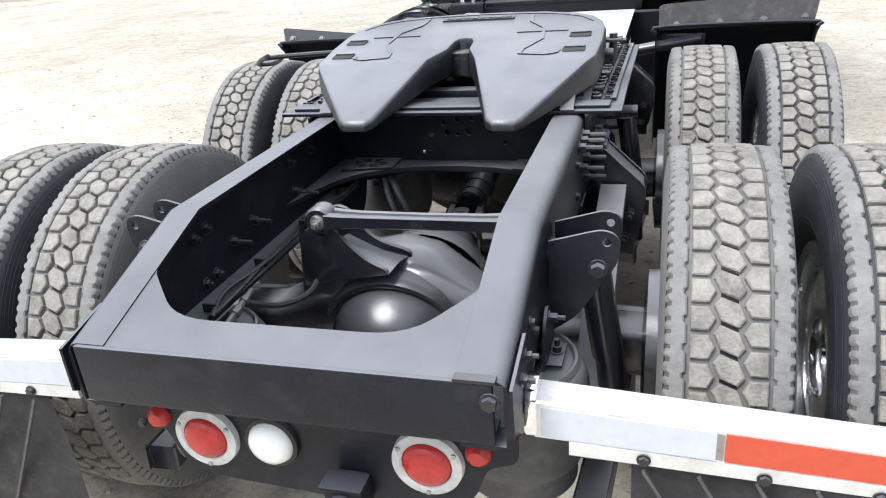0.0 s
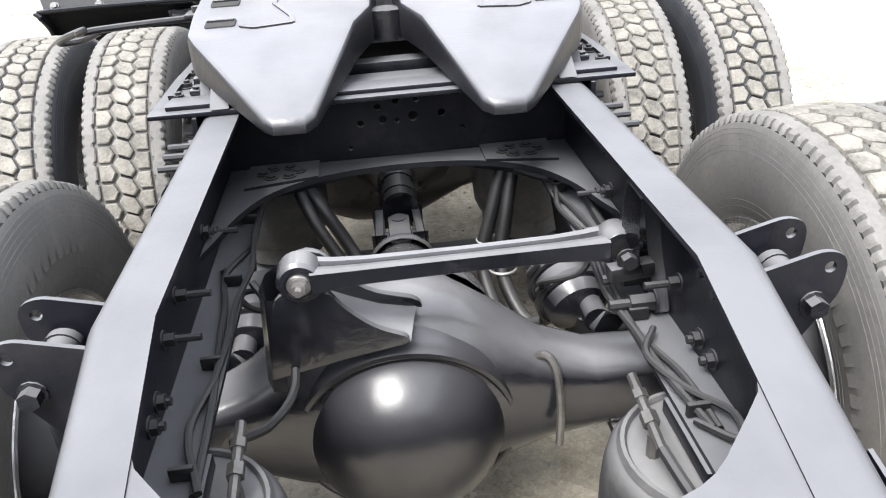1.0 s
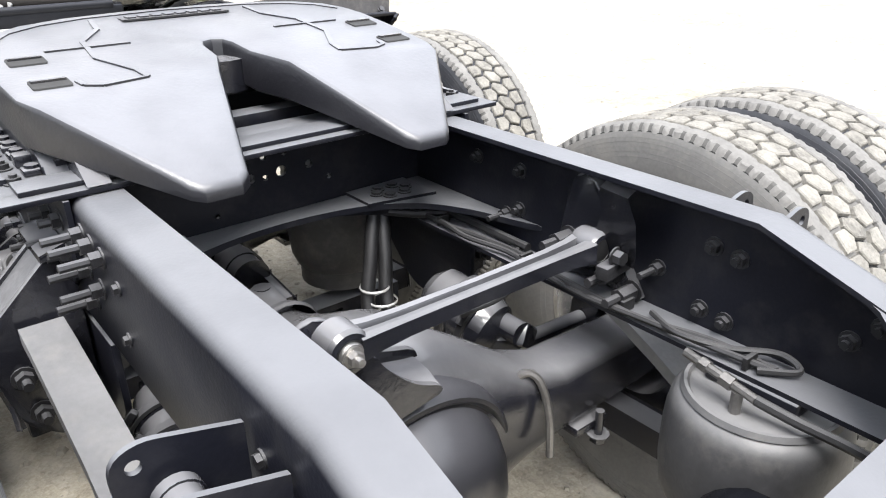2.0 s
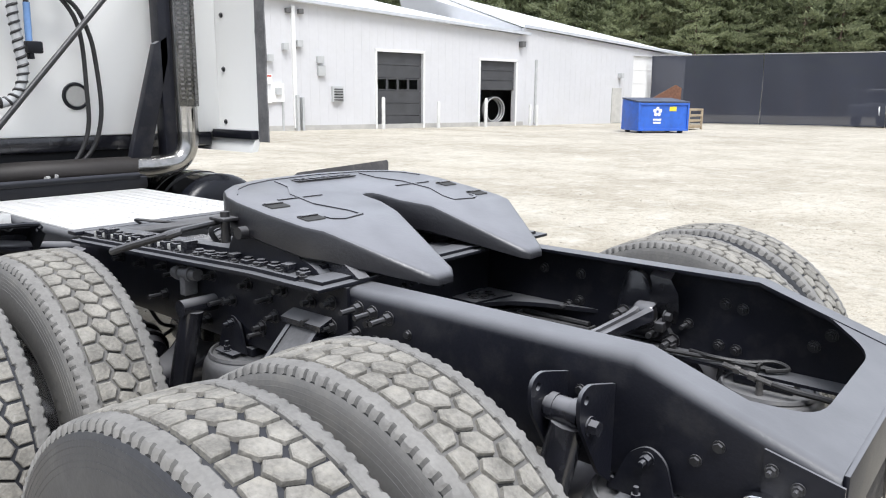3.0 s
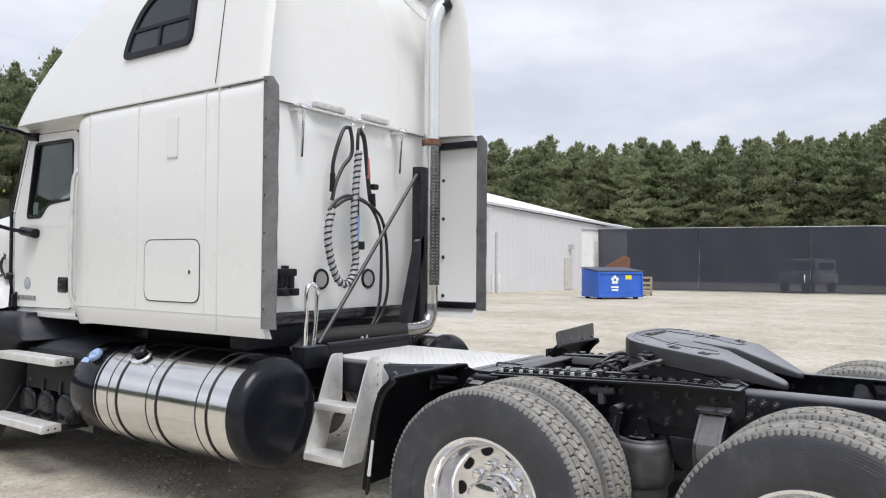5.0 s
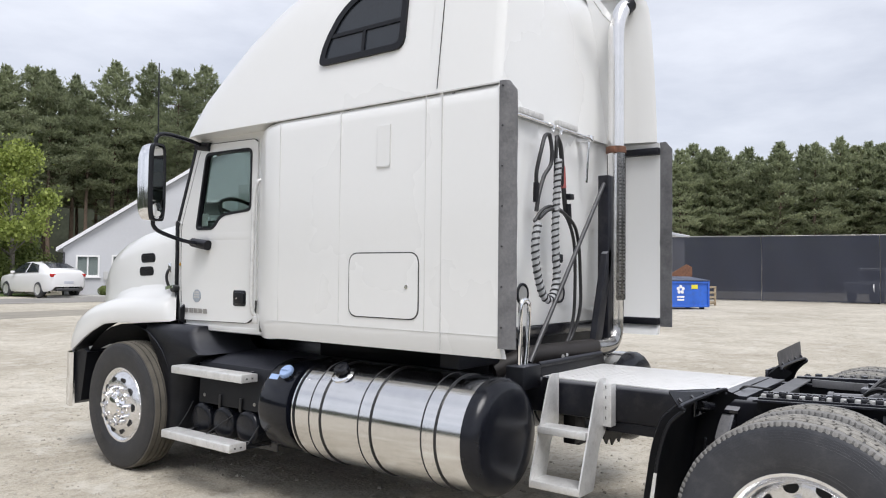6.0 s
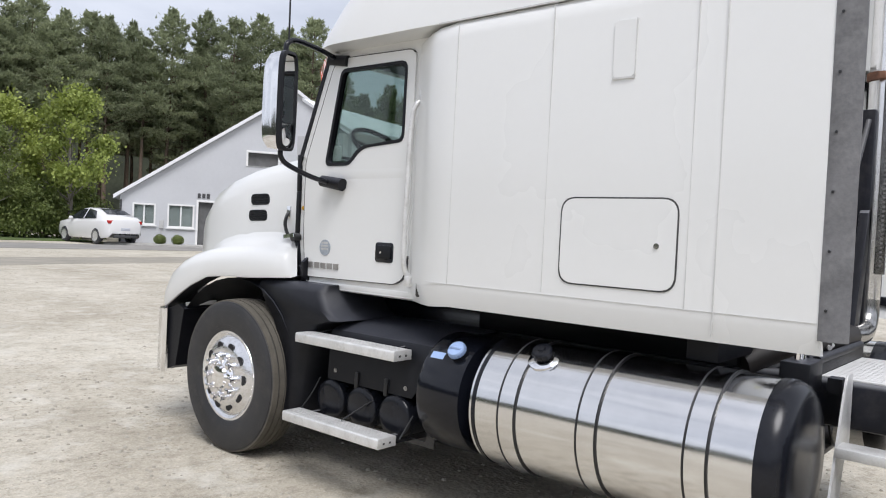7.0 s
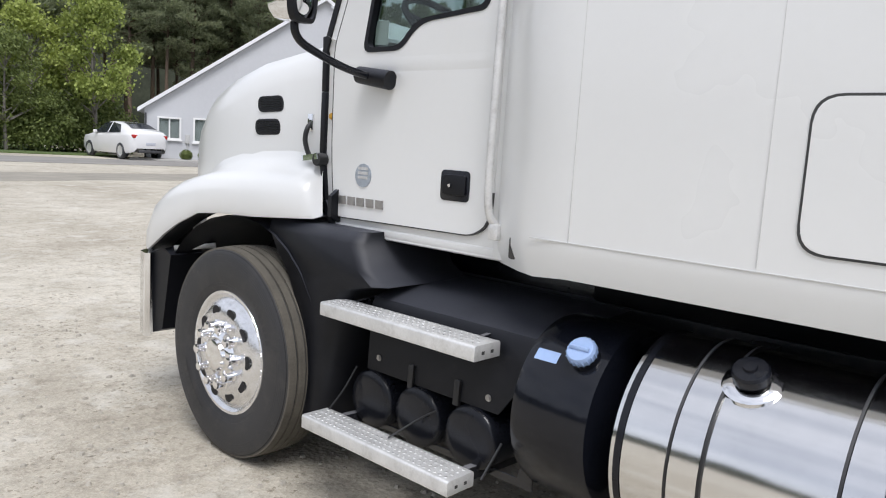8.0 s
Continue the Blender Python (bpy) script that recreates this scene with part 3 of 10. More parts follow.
def warehouse():
    t = thing("warehouse", "long white metal-sided warehouse with two dark roller doors", "building", W(s_of(30), -8))
    sL, sM, sR = s_of(17.4), s_of(33.6), s_of(48.4)
    d1 = (s_of(24.2), s_of(26.85), 0.0, 3.6)
    d2 = (s_of(30.5), s_of(33.0), 0.0, 3.42)
    wd = (s_of(43.0), s_of(45.2), 0.0, 4.15)
    def hole(d):
        return [(d[0], 0.02), (d[1], 0.02), (d[1], d[3]), (d[0], d[3])]
    bm = B()
    wall_plate(bm, [(sL, 0), (sM, 0), (sM, 4.85), (sL, 5.62)], -0.3, 0.0, holes=[hole(d1), hole(d2)])
    front = part("front_wall", bm, WALLW, t, smooth=0)
    bm = B()
    wall_plate(bm, [(sM, 0), (sR, 0), (sR, 4.25), (sM, 5.25)], -0.5, -0.12, holes=[hole(wd)])
    part("front_wall", bm, WALLW, t, smooth=0)
    # vertical ribs of the siding
    for a, b, ha, hb, o in ((sL, sM, 5.62, 4.85, 0.0), (sM, sR, 5.25, 4.25, -0.12)):
        bm = B()
        s = a + 0.3
        while s < b - 0.1:
            top = ha + (hb - ha) * (s - a) / (b - a) - 0.06
            inside = any(d[0] - 0.08 < s < d[1] + 0.08 for d in (d1, d2, wd))
            lo = 0.05
            if inside:
                lo = 4.25 if s > sM else 3.75
            if top > lo + 0.1:
                wall_plate(bm, [(s - 0.018, lo), (s + 0.018, lo), (s + 0.018, top), (s - 0.018, top)], o, o + 0.005)
            s += 0.45
        part("siding_rib", bm, WALLW, front, smooth=0)
    # roofs
    def slab(pts, thick):
        q = B()
        va = [q.verts.new(p) for p in pts]
        vb = [q.verts.new(p - Vector((0, 0, thick))) for p in pts]
        q.faces.new(va)
        q.faces.new(vb[::-1])
        for k in range(len(pts)):
            j = (k + 1) % len(pts)
            q.faces.new((va[k], va[j], vb[j], vb[k]))
        return q
    ridge = Vector((33.1, 30.3, 8.2))
    part("roof", slab([W(sL - 0.2, 0.25, 5.72), W(sM + 0.2, 0.25, 4.98), W(sM + 0.2, -4.5, 5.75), W(sL - 0.2, -4.5, 7.6)], 0.14), ROOFW, t, "white standing-seam metal roof", smooth=0)
    part("roof", slab([W(sM - 0.1, 0.0, 5.42), W(sR + 0.5, 0.0, 4.5), W(sR + 0.5, -6, 4.9), ridge], 0.16), ROOFW, t, "white standing-seam metal roof", smooth=0)
    # gable wall of the taller bay over the left roof
    a_, w_ = W(sM - 0.05, -0.3, 5.3), Vector((0, 0, 3.2))
    q = B()
    p4 = [a_ - w_ * 0.5, ridge - Vector((0, 0, 0.15)) - w_, ridge - Vector((0.6, -0.5, 0.35)), ridge - Vector((0, 0, 0.15)), a_]
    va = [q.verts.new(p) for p in p4]
    vb = [q.verts.new(p + Vector((0.25, 0.1, 0))) for p in p4]
    q.faces.new(va)
    q.faces.new(vb[::-1])
    for k in range(5):
        q.faces.new((va[k], va[(k + 1) % 5], vb[(k + 1) % 5], vb[k]))
    part("upper_wall", q, HOUSEW, t, smooth=0)
    # end walls
    for s_, zz in ((sL, 5.6), (sR, 4.3)):
        q = B()
        prism(q, [(0, 0), (4.4, 0), (4.4, zz + 0.2), (0, zz)], "x", 0, 0.25)
        for v in q.verts:
            v.co = W(s_ - v.co.x, -v.co.y - 0.3, v.co.z)
        part("end_wall", q, WALLW, t, smooth=0)
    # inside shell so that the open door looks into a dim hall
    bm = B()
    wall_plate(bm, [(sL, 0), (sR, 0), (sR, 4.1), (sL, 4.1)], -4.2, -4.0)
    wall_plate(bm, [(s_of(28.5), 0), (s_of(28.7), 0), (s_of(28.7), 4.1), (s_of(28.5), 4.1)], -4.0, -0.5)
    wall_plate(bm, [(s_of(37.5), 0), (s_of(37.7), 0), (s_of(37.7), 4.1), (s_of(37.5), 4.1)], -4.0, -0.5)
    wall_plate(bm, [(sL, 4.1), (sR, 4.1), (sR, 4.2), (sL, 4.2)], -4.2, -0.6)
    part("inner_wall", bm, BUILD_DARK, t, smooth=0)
    # doors
    for d, drop, glazed in ((d1, 0.0, True), (d2, 1.9, False)):
        n = 6
        h = (d[3] - drop) / n if drop == 0 else (d[3] - drop) / 3
        door = None
        for i in range(6 if drop == 0 else 3):
            z0 = d[3] - (i + 1) * h
            bm = B()
            if glazed and i == 2:
                wn_ = [(d[0] + 0.12 + k * 0.62, d[0] + 0.12 + k * 0.62 + 0.5) for k in range(4)]
                wall_plate(bm, [(d[0], z0 + 0.01), (d[1], z0 + 0.01), (d[1], z0 + h - 0.01), (d[0], z0 + h - 0.01)], -0.2, -0.14,
                           holes=[[(a, z0 + 0.07), (b, z0 + 0.07), (b, z0 + h - 0.07), (a, z0 + h - 0.07)] for a, b in wn_])
            else:
                wall_plate(bm, [(d[0], z0 + 0.01), (d[1], z0 + 0.01), (d[1], z0 + h - 0.01), (d[0], z0 + h - 0.01)], -0.2, -0.14)
            if door is None:
                door = part("roller_door", bm, DARKDOOR, t, "dark grey sectional roller door", smooth=0)
            else:
                part("panel", bm, DARKDOOR, door, smooth=0)
            if glazed and i == 2:
                for a, b in wn_:
                    bm = B()
                    wall_plate(bm, [(a, z0 + 0.07), (b, z0 + 0.07), (b, z0 + h - 0.07), (a, z0 + h - 0.07)], -0.18, -0.165)
                    part("pane", bm, HOUSE_GLASS, door, smooth=0)
        bm = B()
        for a, b, z0, z1 in ((d[0] - 0.1, d[0], 0, d[3] + 0.1), (d[1], d[1] + 0.1, 0, d[3] + 0.1), (d[0] - 0.1, d[1] + 0.1, d[3], d[3] + 0.12)):
            wall_plate(bm, [(a, z0), (b, z0), (b, z1), (a, z1)], 0.0, 0.05)
        part("door_frame", bm, TRIM, t, smooth=0)
    bm = B()
    wall_plate(bm, [(wd[0], 0.02), (wd[1], 0.02), (wd[1], wd[3]), (wd[0], wd[3])], -0.4, -0.25)
    for k in range(1, 5):
        z = wd[3] * k / 5
        wall_plate(bm, [(wd[0], z - 0.02), (wd[1], z - 0.02), (wd[1], z + 0.02), (wd[0], z + 0.02)], -0.25, -0.23)
    part("roller_door", bm, TRIM, t, "closed white roller door", smooth=0)
    bm = B()
    wall_plate(bm, [(s_of(41.1), 0.05), (s_of(41.95), 0.05), (s_of(41.95), 2.15), (s_of(41.1), 2.15)], -0.12, -0.06)
    part("side_door", bm, mat("beige_door", (0.5, 0.49, 0.46), 0.5), t, "beige steel walk door", smooth=0)
    # fittings on the wall
    def fit_box(name, s, z0, z1, w, m, o=0.0, deep=0.18, label=""):
        q = B()
        wall_plate(q, rrect(s - w / 2, s + w / 2, z0, z1, 0.02, 2), o, o + deep)
        return part(name, q, m, t, label, smooth=0)
    GREYBOX = mat("grey_meter_box", (0.45, 0.46, 0.46), 0.5)
    fit_box("louvre_vent", s_of(22.05), 1.25, 1.95, 0.55, GREYBOX, label="small grey louvre vent")
    for k in range(5):
        fit_box("slat", s_of(22.05), 1.32 + k * 0.12, 1.37 + k * 0.12, 0.46, SEAM, 0.18, 0.03)
    fit_box("meter_box", s_of(18.6), 1.2, 1.6, 0.5, TRIM)
    fit_box("meter_panel", s_of(19.15), 1.25, 2.05, 0.6, TRIM, deep=0.12)
    fit_box("meter", s_of(19.15), 1.55, 1.85, 0.25, GREYBOX, 0.12, 0.12)
    fit_box("sign", s_of(18.73), 2.0, 2.42, 0.45, TRIM, deep=0.03)
    fit_box("sign_bar", s_of(18.73), 2.3, 2.38, 0.38, mat("red_sign_bar", (0.5, 0.14, 0.12), 0.5), 0.03, 0.006)
    for s_, z_ in ((18.84, 2.95), (19.55, 3.45), (20.22, 3.6)):
        fit_box("flood_light", s_of(s_), z_, z_ + 0.28, 0.24, GREYBOX, deep=0.25)
    for s_ in (19.74, 20.31):
        fit_box("camera_dome", s_of(s_), 5.0, 5.2, 0.22, BUILD_DARK, deep=0.2)
    fit_box("wall_lamp", s_of(33.3), 4.2, 4.5, 0.25, BUILD_DARK, deep=0.3, label="dark wall lamp under the eave")
    fit_box("wall_lamp", s_of(41.7), 2.75, 3.05, 0.25, GREYBOX, -0.12, 0.3)
    fit_box("conduit", s_of(19.97), 0.1, 5.3, 0.16, TRIM, deep=0.12, label="white square downpipe")
    fit_box("conduit", s_of(19.4), 0.0, 1.25, 0.07, GREYBOX, deep=0.08)
    fit_box("guard_post", s_of(20.0), 0.0, 1.55, 0.12, GREYBOX, deep=0.3)
    fit_box("guard_post", s_of(20.25), 0.0, 1.45, 0.10, GREYBOX, deep=0.3)
    fit_box("downpipe", s_of(34.6), 0.1, 3.6, 0.12, GREYBOX, -0.12, 0.1)
    fit_box("siren_box", s_of(21.2), 2.95, 3.25, 0.3, GREYBOX, deep=0.22)
    fit_box("siren_box", s_of(21.27), 2.4, 2.85, 0.36, GREYBOX, deep=0.15)
    bm = B()
    wall_plate(bm, [(sL, 0.0), (sM, 0.0), (sM, 0.22), (sL, 0.22)], 0.0, 0.04)
    part("plinth", bm, CONC, t, smooth=0)
    # gutter edge
    bm = B()
    for (sa, za), (sb, zb), o in (((sL, 5.62), (sM + 0.2, 4.85), 0.3), ((sM, 5.28), (sR + 0.4, 4.3), 0.05)):
        a, b = W(sa, o, za + 0.06), W(sb, o, zb + 0.06)
        beam(bm, a, b, 0.1, 0.14)
    part("eave_trim", bm, mat("grey_trim", (0.5, 0.52, 0.55), 0.5), t, smooth=0)
    # bollards stand free
    for s, h in ((s_of(24.1), 1.5), (s_of(27.3), 1.3), (s_of(30.35), 1.5), (s_of(33.5), 1.15), (s_of(34.0), 1.15)):
        p = W(s, 0.7)
        q = B()
        lathe(q, [(0.0, h), (0.05, h - 0.01), (0.085, h - 0.06), (0.085, 0)], Matrix.Translation(p), 16)
        tagged(part("bollard", q, mat("pale_bollard_paint", (0.6, 0.6, 0.58), 0.5, var=0.15)), "pale painted steel bollard beside a roller door", "bollard", "bollards at the warehouse doors")
    # coil of pipe standing in the open door
    q = B()
    c = W(s_of(31.9), -0.7, 0.85)
    ring = Matrix.Translation(c) @ WNOR.to_track_quat("Z", "Y").to_matrix().to_4x4()
    for k in range(4):
        r0 = 0.62 + 0.05 * (k % 2)
        prof = [(r0 + 0.05 * math.cos(a), k * 0.11 + 0.05 * math.sin(a)) for a in [2 * math.pi * i / 10 for i in range(10)]]
        lathe(q, prof, ring, 40, close=True)
    box(q, c.x - 0.5, c.x + 0.5, c.y - 0.3, c.y + 0.3, 0.0, 0.2)
    tagged(part("pipe_coil", q, mat("grey_pipe", (0.30, 0.30, 0.30), 0.45, metal=0.3)), "coil of grey pipe standing in the open doorway", "coil")


warehouse()


# ---- fence ----
def fence():
    t = thing("privacy_fence", "tall dark privacy mesh fence on steel posts", "fence", (46, 12, 0))
    FD = Vector((0.215, -0.977, 0))
    F0 = Vector((44.35, 19.7, 0))
    first = None
    for i in range(12):
        a, b = F0 + FD * (i * 6.6), F0 + FD * (i * 6.6 + 6.56)
        bm = B()
        # slightly slack cloth
        rows = []
        for k in range(9):
            z = 0.06 + 4.1 * k / 8
            rows.append([a.lerp(b, j / 12) + Vector((0.05 * math.sin(j * 1.1 + i + k * 0.4), 0.02 * math.sin(k + j), z)) for j in range(13)])
        loft(bm, rows)
        part("mesh_panel", bm, CLOTH, t, "dark woven privacy cloth", fix=True)
        bm = B()
        cyl(bm, a + Vector((0.1, 0, 0)), a + Vector((0.1, 0, 4.25)), 0.05, seg=10)
        part("post", bm, STEEL, t)
        bm = B()
        for z in (0.1, 2.1, 4.2):
            cyl(bm, a + Vector((0.08, 0, z)), b + Vector((0.08, 0, z)), 0.028, seg=8)
        part("rail", bm, STEEL, t)


fence()


# ---- dumpster and what stands beside it ----
def dumpster():
    c0 = Vector((31.4, 13.6, 0))
    ang = math.atan2(12.85 - 14.6, 32.75 - 30.55)
    t = thing("dumpster", "blue steel dumpster with dark lids, white emblem and yellow sticker", "dumpster", c0)
    m = Matrix.Translation(c0) @ Matrix.Rotation(ang, 4, "Z")
    w, d = 1.22, 0.85

    def pt(name, fn, material, label="", parent=t):
        bm = B()
        fn(bm)
        bmesh.ops.transform(bm, matrix=m, verts=bm.verts)
        return part(name, bm, material, parent, label)
    def shell(bm):
        # outline in (depth, height): sloped lid line, lifted off the ground
        prism(bm, [(-d, 0.1), (d, 0.1), (d, 1.5), (-d, 1.34)], "x", -w, w, bevel=0.015)
    body = pt("body", shell, BLUE_BIN)
    for x in (-w - 0.02, w - 0.06):
        pt("edge_rib", lambda bm: box(bm, x, x + 0.08, -d - 0.05, -d + 0.03, 0.1, 1.36, 0.01), BLUE_BIN)
    pt("edge_rib", lambda bm: box(bm, -w, w, -d - 0.05, -d + 0.02, 1.24, 1.34, 0.015), BLUE_BIN)
    pt("edge_rib", lambda bm: box(bm, -w, w, -d - 0.05, -d + 0.02, 0.1, 0.2, 0.015), BLUE_BIN)
    for x in (w + 0.0,):
        pt("fork_pocket", lambda bm: box(bm, x, x + 0.14, -0.55, 0.55, 0.72, 0.95, 0.02), BLUE_BIN)
        pt("pocket_hole", lambda bm: box(bm, x + 0.02, x + 0.12, -0.565, -0.545, 0.75, 0.92), MATT_BLACK)
    for x0, x1 in ((-w - 0.03, -0.01), (0.01, w + 0.03)):
        def lid(bm):
            prism(bm, [(-d - 0.06, 1.36), (d, 1.52), (d, 1.57), (-d - 0.06, 1.41)], "x", x0, x1, bevel=0.015)
        pt("lid", lid, mat("dark_plastic_lid", (0.06, 0.075, 0.12), 0.5), "dark plastic lid")
    for x in (-1.0, 1.0):
        for y in (-0.6, 0.6):
            pt("foot", lambda bm: box(bm, x - 0.08, x + 0.08, y - 0.1, y + 0.1, 0.0, 0.11), MATT_BLACK)
    def emblem(bm):
        for k in range(5):
            a = math.pi / 2 + k * 2 * math.pi / 5
            cyl(bm, (-0.3 + 0.14 * math.cos(a), -d - 0.005, 0.95 + 0.14 * math.sin(a)), (-0.3 + 0.14 * math.cos(a), -d - 0.012, 0.95 + 0.14 * math.sin(a)), 0.085, seg=10)
        box(bm, -0.5, -0.1, -d - 0.012, -d - 0.004, 0.56, 0.64)
        box(bm, -0.48, -0.12, -d - 0.012, -d - 0.004, 0.42, 0.5)
    pt("emblem", emblem, WHITE_PRINT, "round white emblem over two bars")
    pt("sticker", lambda bm: box(bm, 0.28, 0.62, -d - 0.012, -d - 0.004, 0.98, 1.18), YELLOW, "yellow sticker")


dumpster()


def cage():
    c = Vector((35.9, 14.0, 0))
    t = thing("stillage", "low wooden and steel crate standing on the gravel", "crate", c)
    w, d, h = 0.85, 0.6, 1.05
    for x in (-w, w):
        for y in (-d, d):
            bm = B()
            box(bm, c.x + x - 0.05, c.x + x + 0.05, c.y + y - 0.05, c.y + y + 0.05, 0, h, 0.006)
            part("post", bm, PALLET, t)
    for z in (0.14, 0.4, 0.66, 0.95):
        for y in (-d, d):
            bm = B()
            box(bm, c.x - w, c.x + w, c.y + y - 0.02, c.y + y + 0.02, z, z + 0.1, 0.006)
            part("slat", bm, PALLET, t)
        for x in (-w, w):
            bm = B()
            box(bm, c.x + x - 0.02, c.x + x + 0.02, c.y - d, c.y + d, z, z + 0.1, 0.006)
            part("slat", bm, PALLET, t)
    bm = B()
    box(bm, c.x - w, c.x + w, c.y - d, c.y + d, 0.08, 0.14)
    part("base", bm, PALLET, t)
    # rusted plate leaning behind
    bm = B()
    r = Vector((37.2, 15.6, 0))
    tmp = [(-0.9, 0), (0.9, 0), (0.9, 2.1), (0.55, 2.25), (-0.9, 1.5)]
    prism(bm, tmp, "y", -0.05, 0.05)
    for x in (-0.8, 0.0, 0.8):
        box(bm, x - 0.05, x + 0.05, -0.16, -0.05, 0, 1.4)
    bmesh.ops.transform(bm, matrix=Matrix.Translation(r) @ Matrix.Rotation(radians(-35), 4, "Z"), verts=bm.verts)
    tagged(part("rusted_plate", bm, RUST), "rust-brown steel plate frame standing by the fence", "scrap steel")


cage()


# ---- office house: local s along the gable wall, depth behind it ----
def house():
    t = thing("office_house", "pale grey sided office with a steep white-edged roof", "house", (16.5, 44.5, 0))
    t.rotation_euler[2] = radians(-30)

    def hp(name, bm, material, parent=t, label=""):
        o = new(name, as_mesh(name, bm, material, 0))
        o.parent = parent
        if label:
            o["label"] = label
        return o
    zl, sp, zp, sw = 2.86, 9.9, 9.75, 16.5
    sl = (zp - zl) / sp
    zr = zp - sl * (sw - sp)
    win = [(0.78, 1.86, 1.28, 2.35), (2.70, 4.02, 1.18, 2.39)]
    dark = (7.11, 8.92, 5.06, 5.9)
    dr = (4.34, 5.35, 0.05, 2.69)
    bm = B()
    prism(bm, [(0, 0), (sw, 0), (sw, zr), (sp, zp), (0, zl)], "y", 0, 0.3, holes=[[(a, c), (b, c), (b, d), (a, d)] for a, b, c, d in win + [dark, dr]])
    wall = hp("gable_wall", bm, HOUSEW)
    bm = B()
    z = 0.3
    while z < 9.3:
        x0 = 0.02 if z < zl else (z - zl) / sl + 0.1
        spans = [(x0, min(sw, sp + (zp - z) / sl - 0.1))]
        for a, b, c, d in win + [dark, dr]:
            if c - 0.16 < z < d + 0.1:
                spans = [q for u, v in spans for q in ((u, min(v, a - 0.1)), (max(u, b + 0.1), v)) if q[1] - q[0] > 0.05]
        for u, v in spans:
            box(bm, u, v, -0.005, 0.0, z, z + 0.02)
        z += 0.2
    hp("siding_lap", bm, HOUSEW, wall)
    for s0, zz in ((0.0, zl), (sw - 0.3, zr)):
        bm = B()
        box(bm, s0, s0 + 0.3, 0.3, 12, 0, zz - 0.02)
        hp("side_wall", bm, HOUSEW)
    bm = B()
    prism(bm, [(0, 0), (sw, 0), (sw, zr), (sp, zp), (0, zl)], "y", 12, 12.3)
    hp("back_wall", bm, HOUSEW)
    for s0, s1 in ((-0.35, sp), (sw + 0.35, sp)):
        z0 = zp - sl * abs(sp - s0)
        bm = B()
        lo = [[bm.verts.new((s, y, z + 0.02)) for s, z in ((s0, z0), (s1, zp))] for y in (-0.3, 12.5)]
        hi = [[bm.verts.new((s, y, z + 0.24)) for s, z in ((s0, z0), (s1, zp))] for y in (-0.3, 12.5)]
        for q in ((lo[0][0], lo[0][1], lo[1][1], lo[1][0]), (hi[0][0], hi[1][0], hi[1][1], hi[0][1]), (lo[0][0], hi[0][0], hi[0][1], lo[0][1]), (lo[1][0], lo[1][1], hi[1][1], hi[1][0]), (lo[0][0], lo[1][0], hi[1][0], hi[0][0])):
            bm.faces.new(q)
        hp("roof", bm, ROOFW)
    for a, b, c, d in win:
        bm = B()
        prism(bm, [(a - 0.1, c - 0.1), (b + 0.1, c - 0.1), (b + 0.1, d + 0.1), (a - 0.1, d + 0.1)], "y", -0.07, 0.1, holes=[[(a, c), (b, c), (b, d), (a, d)]])
        w_ = hp("window", bm, TRIM, t, "white framed slider window")
        bm = B()
        box(bm, (a + b) / 2 - 0.04, (a + b) / 2 + 0.04, 0, 0.08, c, d)
        hp("mullion", bm, TRIM, w_)
        for u, v in ((a, (a + b) / 2 - 0.04), ((a + b) / 2 + 0.04, b)):
            bm = B()
            box(bm, u, v, 0.05, 0.06, c, d)
            hp("pane", bm, HOUSE_GLASS, w_)
            bm = B()
            box(bm, u, v, 0.066, 0.07, c, d)
            hp("blind", bm, mat("grey_blind", (0.33, 0.345, 0.36), 0.7, var=0.1, scale=3), w_)
        bm = B()
        box(bm, a - 0.16, b + 0.16, -0.13, 0, c - 0.17, c - 0.1)
        hp("sill", bm, TRIM, w_)
    for a, b, c, d, nm in ((*dark, "dark_vent"), (*dr, "entrance_door")):
        bm = B()
        box(bm, a, b, 0.2, 0.26, c, d)
        hp(nm, bm, BUILD_DARK)
        bm = B()
        prism(bm, [(a - 0.12, c - 0.0), (b + 0.12, c - 0.0), (b + 0.12, d + 0.12), (a - 0.12, d + 0.12)], "y", -0.05, 0.06, holes=[[(a, c + 0.01), (b, c + 0.01), (b, d), (a, d)]])
        hp("opening_trim", bm, TRIM)
    for k in range(3):
        bm = B()
        box(bm, 4.27 + k * 0.26, 4.45 + k * 0.26, -0.04, 0, 2.92, 3.2)
        hp("plaque_bar", bm, DARKDOOR, t, "dark bar over the door")
    bm = B()
    box(bm, 2.18, 2.42, -0.12, 0, 1.0, 1.5, 0.02)
    hp("meter_box", bm, GREY_RING)
    bm = B()
    cyl(bm, (2.3, -0.06, 0), (2.3, -0.06, 1.0), 0.03, seg=8)
    hp("meter_pipe", bm, GREY_RING)
    bm = B()
    cyl(bm, (0.06, -0.06, 0.1), (0.06, -0.06, 2.6), 0.05, seg=8)
    hp("downpipe", bm, DARKDOOR)
    bm = B()
    prism(bm, [(-0.6, -2.0), (9, -2.0), (9, -0.02), (-0.6, -0.02)], "z", 0, 0.12, bevel=0.02)
    o = hp("kerb", bm, CONC, None)
    o.location, o.rotation_euler[2] = (16.5, 44.5, 0), radians(-30)
    tagged(o, "low concrete kerb and bed along the office", "kerb", kind="structure")
    # flag
    fx, fy = 24.3, 35.9
    t2 = thing("flag", "small red and white striped flag on a pole at the office", "flag", (fx, fy, 0))
    bm = B()
    cyl(bm, (fx, fy, 0), (fx, fy, 11.6), 0.04, seg=8)
    part("pole", bm, TRIM, t2)
